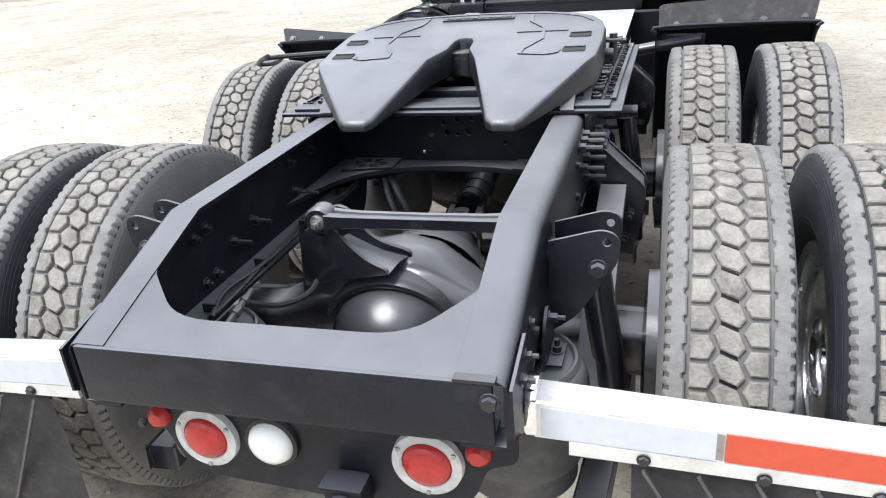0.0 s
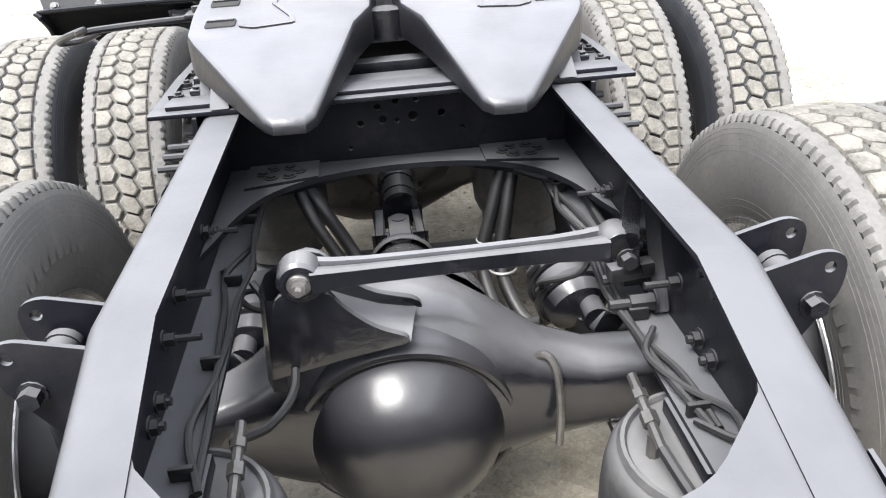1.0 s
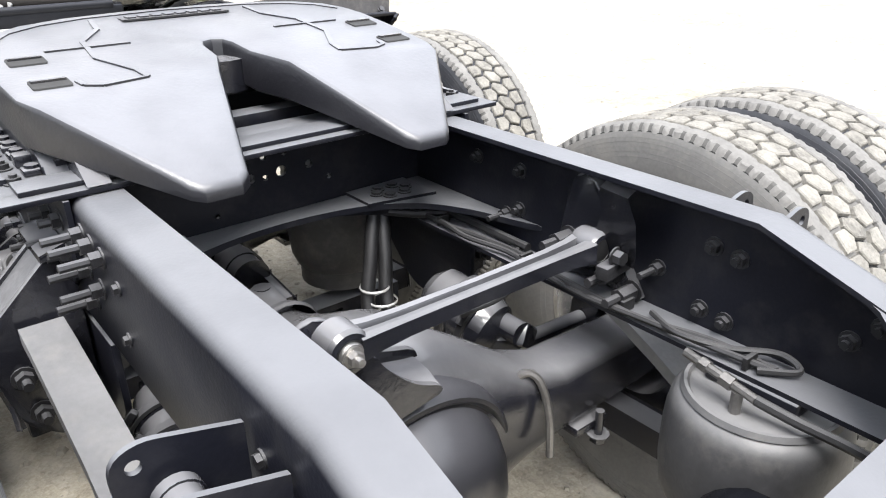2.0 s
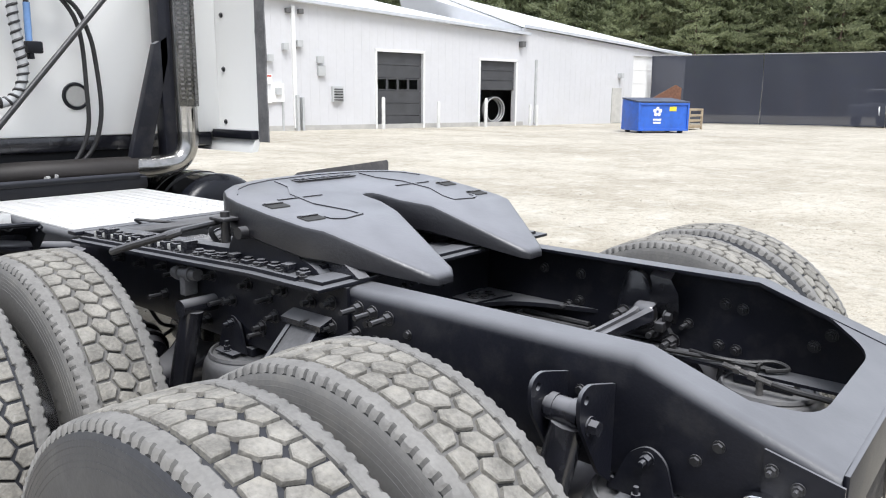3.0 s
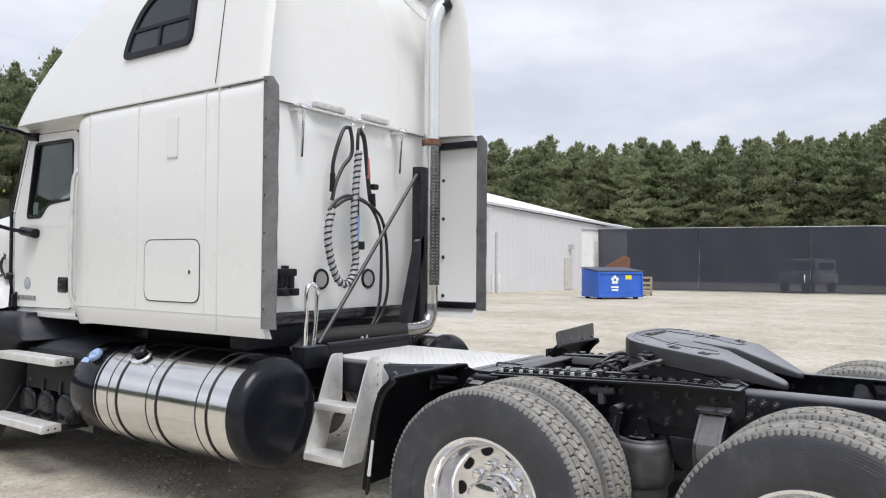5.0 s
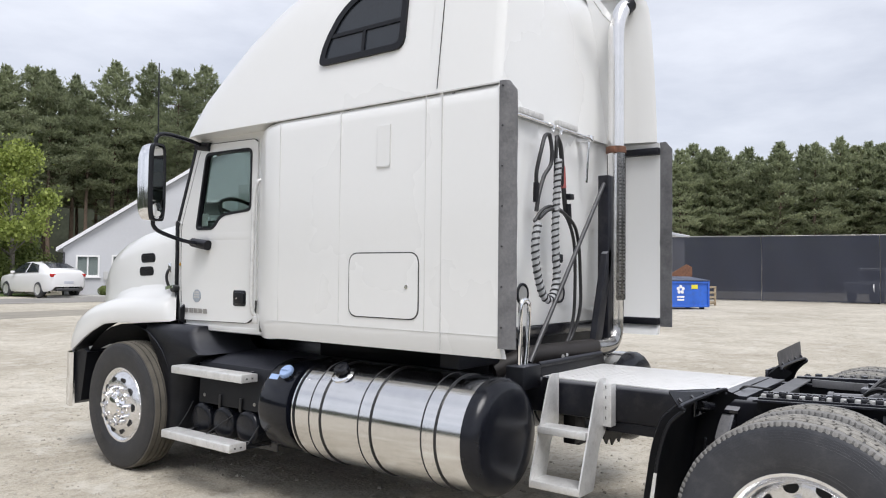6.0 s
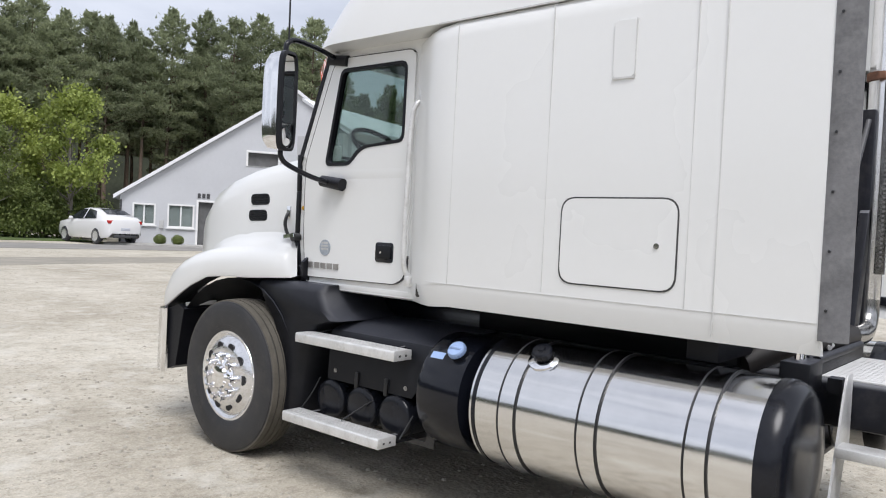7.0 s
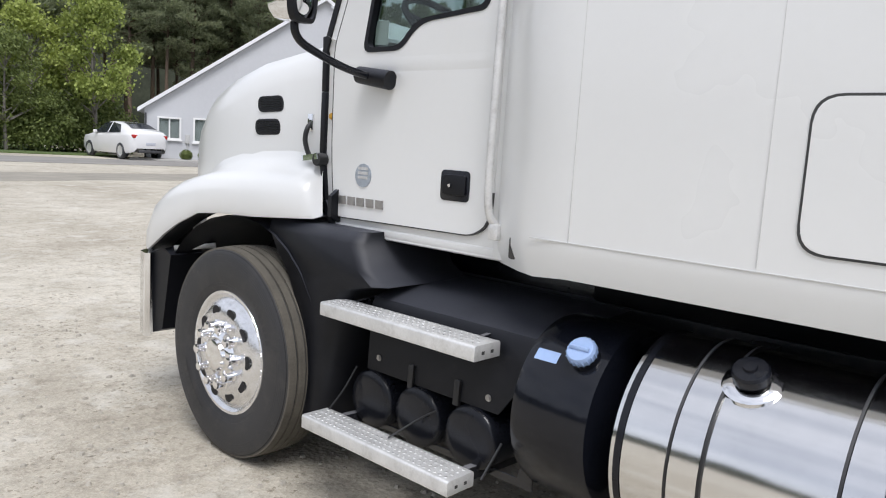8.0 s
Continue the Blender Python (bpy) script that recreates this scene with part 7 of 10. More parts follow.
def tread_mesh(drive):
    """Hexagonal tread blocks in three rows with notched shoulder blocks, or ribs for the steer tyre."""
    bm = B()
    if drive:
        N = 59
        pitch = 2 * math.pi / N

        def block(poly, r0, r1, inset, jig=0.0):
            lo, hi = [], []
            ca = sum(p[0] for p in poly) / len(poly)
            cx = sum(p[1] for p in poly) / len(poly)
            for a, x in poly:
                lo.append(bm.verts.new((x, r0 * math.cos(a), r0 * math.sin(a))))
                a2, x2 = ca + (a - ca) * inset, cx + (x - cx) * inset
                rr = r1 - 0.006 * (abs(x2) / 0.12) ** 2 + jig
                hi.append(bm.verts.new((x2, (rr - 0.001) * math.cos(a2), (rr - 0.001) * math.sin(a2))))
            n = len(poly)
            top = []
            for v in hi:
                u = math.atan2(v.co.z, v.co.y)
                while u < ca - math.pi:
                    u += 2 * math.pi
                while u > ca + math.pi:
                    u -= 2 * math.pi
                a2, x2 = ca + (u - ca) * 0.88, cx + (v.co.x - cx) * 0.88
                rr = r1 + 0.0015 - 0.006 * (abs(x2) / 0.12) ** 2 + jig
                top.append(bm.verts.new((x2, rr * math.cos(a2), rr * math.sin(a2))))
            bm.faces.new(top)
            for i in range(n):
                j = (i + 1) % n
                bm.faces.new((hi[i], hi[j], top[j], top[i]))
                bm.faces.new((lo[i], lo[j], hi[j], hi[i]))
        rng_ = random.Random(4)
        h, g, w = pitch * 0.5, 0.875, 0.035
        skew = pitch * 0.27
        for row in (-1, 0, 1):
            for k in range(N):
                a0 = (k + (0.5 if row else 0.0)) * pitch
                if row == 0:
                    poly = [(-skew, -w), (h - skew * 0.5, -w * 0.55), (h + skew * 0.5, w * 0.55), (skew, w), (-h + skew * 0.5, w * 0.55), (-h - skew * 0.5, -w * 0.55)]
                    cx = 0.0
                else:
                    cx = row * 0.0525
                    # outer edge straight, inner edge pointed
                    poly = [(0, -0.0315), (h, -0.0165), (h, 0.0225), (-h, 0.0225), (-h, -0.0165)]
                    poly = [(a + row * skew, x * row) for a, x in poly]
                block([(a0 + a * g, cx + x * g) for a, x in poly], 0.505, R_T, 0.955, rng_.uniform(-0.0015, 0.001))
        # continuous shoulder ribs, scalloped on both edges
        for s in (-1, 1):
            rows = []
            for k in range(N):
                for f, din, dout in ((0.0, 0.0, 0.0), (0.16, 0.0, 0.0), (0.24, 0.0055, 0.005), (0.40, 0.0055, 0.005), (0.48, 0.0, 0.0), (0.62, 0.0, 0.0), (0.70, 0.0, 0.0055), (0.86, 0.0, 0.0055), (0.94, 0.0, 0.0)):
                    a_ = (k + f) * pitch
                    wob = 0.0012 * math.sin(k * 2.1 + f * 3)
                    sec = [(0.0785 + din, 0.504), (0.0790 + din, 0.5165 + wob), (0.0825 + din, 0.5195 + wob), (0.098, 0.5185 + wob), (0.1125 - dout, 0.5160 + wob), (0.1172 - dout * 0.8, 0.5115), (0.1195 - dout * 0.3, 0.4985), (0.1225, 0.489)]
                    rows.append([(s * x, r * math.cos(a_), r * math.sin(a_)) for x, r in sec])
            rows.append(rows[0])
            loft(bm, rows)
        bmesh.ops.remove_doubles(bm, verts=bm.verts, dist=1e-6)
    else:
        for x0, x1 in ((-0.112, -0.072), (-0.064, -0.026), (-0.018, 0.018), (0.026, 0.064), (0.072, 0.112)):
            prof = [(0.505, x0), (R_T - 0.006 * (x0 / 0.11) ** 2, x0 + 0.002), (R_T - 0.006 * (x1 / 0.11) ** 2, x1 - 0.002), (0.505, x1)]
            lathe(bm, prof, AX_X, 96)
    me = as_mesh("tread", bm, TREAD if drive else STEER_TREAD, smooth=35)
    if drive:
        me.materials.append(SHOULDER)
        me.materials.append(NOTCH)
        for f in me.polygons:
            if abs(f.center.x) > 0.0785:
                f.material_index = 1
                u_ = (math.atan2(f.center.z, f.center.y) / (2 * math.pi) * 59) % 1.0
                # faces inside the cuts take the darker colour as their shade
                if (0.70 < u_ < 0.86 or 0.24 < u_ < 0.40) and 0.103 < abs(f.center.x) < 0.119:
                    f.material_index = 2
    return me


TYRE, TYRE_INNER, TYRE_STEER = tyre_mesh(RUBBER), tyre_mesh(DUSTY_RUBBER), tyre_mesh(DARK_RUBBER)
TREAD_DRIVE, TREAD_STEER = tread_mesh(True), tread_mesh(False)
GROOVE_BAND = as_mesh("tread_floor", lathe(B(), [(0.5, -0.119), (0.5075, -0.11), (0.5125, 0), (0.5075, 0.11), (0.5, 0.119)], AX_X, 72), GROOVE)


def rim_mesh(deep):
    """Outer dual: deep dish; front: disc pushed out. Axis x, outer side +x."""
    bm = B()
    if deep:
        prof = [(0.288, -0.10), (0.268, -0.09), (0.262, 0.07), (0.29, 0.092), (0.304, 0.1), (0.308, 0.108), (0.305, 0.113), (0.292, 0.112), (0.283, 0.10), (0.272, 0.085), (0.262, 0.04), (0.255, -0.03), (0.235, -0.062), (0.20, -0.075), (0.15, -0.078), (0.11, -0.078), (0.1, -0.078)]
    else:
        prof = [(0.288, -0.10), (0.268, -0.09), (0.262, 0.07), (0.29, 0.092), (0.304, 0.1), (0.308, 0.108), (0.305, 0.113), (0.292, 0.112), (0.283, 0.102), (0.272, 0.098), (0.262, 0.108), (0.23, 0.128), (0.20, 0.137), (0.17, 0.14), (0.12, 0.142), (0.1, 0.142)]
    lathe(bm, prof, AX_X, 60)
    return as_mesh("rim", bm, ALLOY)


RIM_DEEP, RIM_FRONT = rim_mesh(True), rim_mesh(False)


def hole_mesh():
    bm = B()
    vs = [bm.verts.new((0, 0.033 * math.cos(b), 0.0265 * math.sin(b))) for b in [k * math.pi / 8 for k in range(16)]]
    bm.faces.new(vs)
    return as_mesh("hand_hole", bm, MATT_BLACK)


HAND_HOLE = hole_mesh()


def hub_mesh(x0, x1, r):
    bm = B()
    lathe(bm, [(r + 0.03, x0), (r + 0.02, x0 + 0.02), (r, x0 + 0.03), (r * 0.96, x1 - 0.03), (r * 0.85, x1 - 0.008), (r * 0.5, x1), (0, x1 + 0.003)], AX_X, 36)
    return as_mesh("hub", bm, CHROME)


HUB_DEEP, HUB_FRONT = hub_mesh(-0.078, 0.075, 0.10), hub_mesh(0.14, 0.195, 0.085)


def nut_mesh(h):
    bm = B()
    lathe(bm, [(0.026, 0), (0.026, 0.006), (0.0195, 0.011), (0.0195, h - 0.014), (0.0225, h - 0.012), (0.021, h - 0.003), (0.012, h), (0, h + 0.001)], AX_X, 16)
    return as_mesh("lug_nut", bm, CHROME)


NUT_LONG, NUT_SHORT = nut_mesh(0.062), nut_mesh(0.04)


def put(name, me, parent, m, label=""):
    o = new(name, me)
    o.parent = parent
    o.matrix_basis = m
    if label:
        o["label"] = label
    return o


def wheel(x, y, side, drive, outer):
    """side: +1 outer face towards +x."""
    turn = random.Random(int(x * 100 + y * 10)).uniform(0, 6)
    base = Matrix.Translation((x, y - truck.location.y, 0.522)) @ (Matrix.Identity(4) if side > 0 else Matrix.Rotation(math.pi, 4, "Z"))
    ty = put("tyre", (TYRE if outer else TYRE_INNER) if drive else TYRE_STEER, truck, base @ Matrix.Rotation(turn, 4, "X"), "dusty black truck tyre")
    put("tread", TREAD_DRIVE if drive else TREAD_STEER, ty, Matrix.Identity(4), "dusty worn hexagonal tread blocks" if drive else "ribbed steer tread")
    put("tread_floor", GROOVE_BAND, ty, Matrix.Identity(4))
    if outer:
        rim = put("rim", RIM_DEEP if drive else RIM_FRONT, truck, base, "polished aluminium wheel with round holes")
        for k in range(10):
            put("hand_hole", HAND_HOLE, rim, Matrix.Rotation(2 * math.pi * (k + 0.5) / 10, 4, "X") @ Matrix.Translation((-0.0655 if drive else 0.1365, 0, 0.212)))
        put("hub", HUB_DEEP if drive else HUB_FRONT, rim, Matrix.Identity(4), "chrome hub cover")
        for k in range(10):
            a = 2 * math.pi * k / 10
            put("lug_nut", NUT_SHORT if drive else NUT_LONG, rim, Matrix.Translation((-0.078 if drive else 0.14, 0.142 * math.cos(a), 0.142 * math.sin(a))))
    else:
        rim = put("rim", RIM_DEEP, truck, base @ Matrix.Rotation(math.pi, 4, "Z"), "aluminium inner wheel")
    return ty


for y in (-0.09, 1.28):
    for sx in (-1, 1):
        wheel(sx * 1.115, y, sx, True, True)
        wheel(sx * 0.787, y, sx, True, False)
for sx in (-1, 1):
    wheel(sx * 1.15, 6.45, sx, False, True)
sub("front_axle", CAST_BLACK, lambda bm: beam(bm, (-0.95, 6.45, 0.5), (0.95, 6.45, 0.5), 0.1, 0.1, 0.02))

# ---- quarter fenders: moulded sheets ahead of the drive wheels, hung from a bolted flap ----
for sx in (-1, 1):
    path = smooth_path([(0, y, z) for y, z in ((1.788, 1.062), (1.815, 1.035), (1.862, 0.985), (1.905, 0.86), (1.935, 0.68), (1.962, 0.49))], 5)

    def qf(bm):
        rows = []
        for v in path:
            rows.append([(sx * x, v.y - d, v.z - d * 0.35) for x, d in ((0.60, 0.10), (0.605, 0.012), (0.63, 0.0), (0.9, 0.004), (1.225, 0.0), (1.255, 0.012), (1.262, 0.055))])
        loft(bm, rows)
        bmesh.ops.solidify(bm, geom=bm.faces[:], thickness=0.006)
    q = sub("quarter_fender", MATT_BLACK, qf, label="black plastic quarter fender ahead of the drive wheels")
    sub("fender_rim", MATT_BLACK, lambda bm: tube(bm, [(sx * 1.263, path[-1].y - 0.05, path[-1].z)] + [(sx * 1.263, v.y - 0.052, v.z - 0.018) for v in path[::-3]] + [(sx * 1.225, path[0].y - 0.03, path[0].z - 0.005), (sx * 0.64, path[0].y - 0.03, path[0].z - 0.005), (sx * 0.60, path[3].y - 0.05, path[3].z - 0.02)], 0.009, 8, 4), q, "rolled black rim")
    ty_, tz_ = (1.79, 1.172) if sx > 0 else (1.812, 1.118)

    def flap_(bm):
        lip = rounded([(0.615, 0.0, 0.0), (1.255, 0.0, 0.0), (1.272, 0.9, 0.012), (1.262, 1.0, 0.012), (0.63, 1.0, 0.02), (0.612, 0.9, 0.012)], 4)
        prism(bm, [(sx * x, f) for x, f in lip], "z", 0.0, 0.006)
        for v in bm.verts:
            f, d = v.co.y, v.co.z
            drop = (1.27 - abs(v.co.x)) * (0.02 + (0.085 if sx < 0 else 0.02) * f)
            v.co.y, v.co.z = 1.776 + (ty_ - 1.776) * f - d * 0.5, 1.052 + (tz_ - 1.052) * f + d * 0.8 - drop
    sub("fender_flap", FLAP_RUBBER if sx > 0 else MATT_BLACK, flap_, q, "flat black hanging flap with a row of bolts", smooth=0)
    k_ = 0.16 if sx > 0 else 0.24
    bolts_at("fender_clip", BOLT, q, [((sx * x, 1.772 + (ty_ - 1.776) * k_, 1.056 + (tz_ - 1.052) * k_ - (1.27 - x) * (0.038 if sx < 0 else 0.024)), (0, -0.75, 0.65)) for x in (0.69, 0.87, 1.05, 1.215)], 0.013, 0.01)
    sub("fender_lip", ALU, lambda bm: prism(bm, [(1.885, 0.56), (1.905, 0.56), (1.878, 0.74), (1.864, 0.74)], "x", sx * 1.268, sx * 1.273), q, "pale strip on the fender edge")
    sub("fender_bracket", CAST_BLACK, lambda bm: (cyl(bm, (sx * 0.43, 1.83, 0.93), (sx * 0.80, 1.83, 0.99), 0.026, seg=14), box(bm, *sorted((sx * 0.60, sx * 0.82)), 1.84, 1.86, 0.93, 1.03, 0.004)), q)

# ---- fuel tank, def tank, steps, air tanks: both sides ----
for sx in (-1, 1):
    tx, tz, tr_ = sx * 0.95, 0.705, 0.334
    mt = Matrix.Translation((tx, 0, tz)) @ AX_Y
    tank = sub("fuel_tank", TANK, lambda bm: lathe(bm, [(tr_, 2.94), (tr_, 4.33)], mt, 64), label="polished aluminium cylinder fuel tank")
    sub("tank_end", GLOSS_BLACK, lambda bm: lathe(bm, [(0, 2.845), (0.18, 2.847), (0.272, 2.855), (0.302, 2.866), (0.322, 2.886), (tr_ + 0.003, 2.915), (tr_ + 0.003, 2.962), (tr_ - 0.001, 2.964)], mt, 64), tank, "black painted tank end")
    sub("tank_end", GLOSS_BLACK, lambda bm: lathe(bm, [(tr_ + 0.003, 4.295), (tr_ + 0.003, 4.315), (0.31, 4.345), (0.2, 4.355), (0, 4.36)], mt, 64), tank)
    for y in (3.185, 3.675, 4.105):
        st = sub("tank_strap", TANK, lambda bm: lathe(bm, [(tr_, y - 0.042), (tr_ + 0.006, y - 0.042), (tr_ + 0.006, y + 0.042), (tr_, y + 0.042)], mt, 64), tank, "polished strap edged with black rubber")
        sub("strap_rubber", HOSE, lambda bm: [lathe(bm, [(tr_, y + o - 0.005), (tr_ + 0.008, y + o - 0.004), (tr_ + 0.008, y + o + 0.004), (tr_, y + o + 0.005)], mt, 64) for o in (-0.048, 0.048)], tank)
    a = radians(57)
    d = Vector((sx * math.cos(a), 0, math.sin(a)))
    p = Vector((tx, 4.0, tz)) + d * tr_
    nm = d.to_track_quat("Z", "Y").to_matrix().to_4x4()
    sub("filler_ring", CHROME, lambda bm: lathe(bm, [(0.082, -0.02), (0.082, 0.004), (0.076, 0.009), (0.05, 0.012)], Matrix.Translation(p) @ nm, 28), tank)
    sub("fuel_cap", GLOSS_BLACK, lambda bm: lathe(bm, [(0.04, 0.0), (0.04, 0.02), (0.05, 0.024), (0.052, 0.05), (0.046, 0.058), (0.02, 0.06), (0.018, 0.068), (0, 0.068)], Matrix.Translation(p) @ nm, 24), tank, "black screw fuel cap")
    for y in (3.2, 4.2):
        sub("tank_bracket", FRAME_BLACK, lambda bm: (box(bm, *sorted((sx * 0.43, sx * 0.6)), y - 0.05, y + 0.05, 0.38, 0.95, 0.01), box(bm, *sorted((sx * 0.5, sx * 0.95)), y - 0.05, y + 0.05, 0.365, 0.395, 0.004)))
    # black second tank ahead of it
    m2 = Matrix.Translation((sx * 0.90, 0, 0.69)) @ AX_Y
    dt = sub("def_tank", POLISHED_BLACK, lambda bm: lathe(bm, [(0, 4.44), (0.28, 4.445), (0.315, 4.46), (0.322, 4.48), (0.322, 4.72), (0.312, 4.75), (0.28, 4.765), (0, 4.77)], m2, 56), label="gloss black round fluid tank")
    if sx < 0:
        cd = Vector((-0.72, 0.0, 0.69)).normalized()
        cp = Vector((-1.118, 4.535, 0.925))
        cm = cd.to_track_quat("Z", "Y").to_matrix().to_4x4()
        sub("def_neck", GLOSS_BLACK, lambda bm: lathe(bm, [(0.06, -0.06), (0.05, 0.0), (0.05, 0.03)], Matrix.Translation(cp) @ cm, 24), dt)
        sub("def_cap", BLUE_CAP, lambda bm: (lathe(bm, [(0.045, 0.02), (0.049, 0.026), (0.049, 0.052), (0.044, 0.059), (0.012, 0.060), (0.010, 0.062), (0, 0.062)], Matrix.Translation(cp) @ cm, 24), beam(bm, cp + cd * 0.062 + Vector((0, -0.036, 0)), cp + cd * 0.062 + Vector((0, 0.036, 0)), 0.014, 0.012, 0.003), [beam(bm, cp + cm @ Vector((0.049 * math.cos(q), 0.049 * math.sin(q), 0.028)), cp + cm @ Vector((0.049 * math.cos(q), 0.049 * math.sin(q), 0.051)), 0.005, 0.005) for q in [k * math.pi / 9 for k in range(18)]]), dt, "pale blue screw cap")
        la = [radians(q) for q in (134, 136.5, 139, 141.5)]
        sub("tank_label", BLUE_CAP, lambda bm: loft(bm, [[(-0.90 + 0.3235 * math.cos(q), y, 0.69 + 0.3235 * math.sin(q)) for q in la] for y in (4.625, 4.715)]), dt, "faded pale blue sticker")
    # cover, round air tanks and steps
    def cover(bm):
        o = [(0.60, 1.0), (0.90, 0.985), (1.06, 0.93), (1.075, 0.90), (1.085, 0.62), (1.075, 0.62), (1.064, 0.895), (1.05, 0.92), (0.895, 0.975), (0.60, 0.99)]
        # the rear edge slants forward towards its foot
        rear = [4.66, 4.66, 4.68, 4.70, 4.90, 4.90, 4.70, 4.68, 4.66, 4.66]
        loft(bm, [[(sx * x, yr, z) for (x, z), yr in zip(o, rear)], [(sx * x, 5.62, z) for x, z in o]], closed=True, caps=True)
    cv = sub("battery_cover", MATT_BLACK, cover, label="black folded steel cover")
    bolts_at("cover_bolt", STEEL, cv, [((sx * 1.084, y, z), (sx, 0, 0)) for y, z in ((4.95, 0.67), (5.55, 0.68))], 0.01, 0.008)
    for y in (5.1, 5.35):
        sub("cover_latch", HOSE, lambda bm: beam(bm, (sx * 1.085, y, 0.70), (sx * 1.09, y, 0.60), 0.03, 0.02, 0.005), cv)
    for y in (5.02, 5.30, 5.575):
        sub("air_tank", GLOSS_BLACK, lambda bm: lathe(bm, [(0.126, -0.45), (0.126, 0.0), (0.122, 0.012), (0.113, 0.018), (0.085, 0.024), (0, 0.028)], Matrix.Translation((sx * 1.085, y, 0.495)) @ (AX_X if sx > 0 else AX_XN), 36), label="round black air tank")
    def step_frame(bm):
        for y in (4.98, 5.68):
            beam(bm, (sx * 0.5, y, 0.93), (sx * 1.11, y, 0.875), 0.02, 0.06)
            beam(bm, (sx * 0.5, y, 0.36), (sx * 1.19, y, 0.385), 0.03, 0.05)
        box(bm, *sorted((sx * 0.5, sx * 0.56)), 4.8, 5.7, 0.33, 0.98, 0.01)
        prism(bm, [(4.78, 0.62), (4.78, 0.34), (5.75, 0.34), (5.75, 0.36), (4.85, 0.37)], "x", sx * 1.00, sx * 1.01)
    sub("step_frame", CAST_BLACK, step_frame)
    for pts, r_ in (([(1.19, 5.74, 0.42), (1.15, 5.69, 0.52), (1.11, 5.66, 0.62)], 0.005), ([(1.22, 5.33, 0.43), (1.14, 5.25, 0.51), (1.11, 5.18, 0.56)], 0.004), ([(1.21, 4.86, 0.42), (1.13, 4.84, 0.54)], 0.005)):
        sub("drain_cord", HOSE, lambda bm: tube(bm, [(sx * x, y, z) for x, y, z in pts], r_, 6))
    for y0_, y1_, z0_, xs in ((4.90, 5.76, 0.845, 1.10), (4.92, 5.76, 0.365, 1.175)):
        st = sub("cab_step", ALU, lambda bm: prism(bm, rounded([(sx * xs, z0_, 0.004), (sx * (xs + 0.145), z0_, 0.004), (sx * (xs + 0.145), z0_ + 0.058, 0.012), (sx * xs, z0_ + 0.058, 0.012)], 3), "y", y0_, y1_, bevel=0.002), label="bright aluminium cab step with punched tread")
        def studs(bm):
            for k in range(30):
                for j in range(4):
                    lathe(bm, [(0.0045, 0.0026), (0.008, 0.0)], Matrix.Translation((sx * (xs + 0.025 + j * 0.032), y0_ + 0.03 + k * (y1_ - y0_ - 0.06) / 29, z0_ + 0.058)), 6)
        sub("dimple_pattern", ALU, studs, st)["kind"] = "stuff"
        sub("step_holes", SEAM, lambda bm: [box(bm, *sorted((sx * (xs + 0.04 + 0.05 * k), sx * (xs + 0.055 + 0.05 * k))), y0_ - 0.001, y0_ + 0.001, z0_ + 0.02, z0_ + 0.032) for k in range(2)], st)

# side ladder on the rail behind the tank
lad = None
for y in (2.495, 2.81):
    o = sub("ladder_side" if lad else "deck_ladder", ALU, lambda bm: prism(bm, rounded([(-0.46, 1.03, 0), (-0.56, 1.035, 0.03), (-0.60, 0.95, 0.03), (-0.80, 0.44, 0.02), (-0.80, 0.40, 0.01), (-0.62, 0.40, 0.02), (-0.55, 0.65, 0.05), (-0.46, 0.72, 0.02)], 3), "y", y - 0.005, y + 0.005, bevel=0.001), lad, "" if lad else "cast aluminium two-step deck ladder")
    lad = lad or o
sub("ladder_tread", ALU, lambda bm: (box(bm, -0.72, -0.58, 2.495, 2.81, 0.70, 0.745, 0.008)), lad)
sub("ladder_tread", ALU, lambda bm: (box(bm, -0.80, -0.63, 2.495, 2.81, 0.40, 0.445, 0.008)), lad)
bolts_at("ladder_bolt", BOLT, lad, [((-0.49, 2.474, z), (0, -1, 0)) for z in (0.98, 0.92, 0.86, 0.80)], 0.011, 0.014)
sub("ladder_bracket", ALU, lambda bm: box(bm, -0.5, -0.432, 2.44, 2.52, 0.75, 1.0, 0.003), lad)

# exhaust treatment can under the frame, dark
sub("exhaust_can", CAST_BLACK, lambda bm: lathe(bm, [(0, 3.4), (0.18, 3.42), (0.2, 3.5), (0.2, 4.7), (0.18, 4.78), (0, 4.8)], Matrix.Translation((0.1, 0, 0.5)) @ AX_Y, 28))
sub("gearbox", CAST_BLACK, lambda bm: box(bm, -0.42, 0.42, 4.7, 6.2, 0.72, 1.1, 0.03))
sub("under_box", FRAME_BLACK, lambda bm: box(bm, -0.40, 0.40, 2.2, 2.6, 0.70, 0.78, 0.02))
sub("ragged_flap", HOSE, lambda bm: prism(bm, [(-0.42 + 0.0, 0.78), (-0.42, 0.66), (-0.38, 0.62), (-0.34, 0.66), (-0.3, 0.60), (-0.24, 0.64), (-0.2, 0.6), (-0.15, 0.66), (-0.1, 0.78)], "y", 2.52, 2.53))

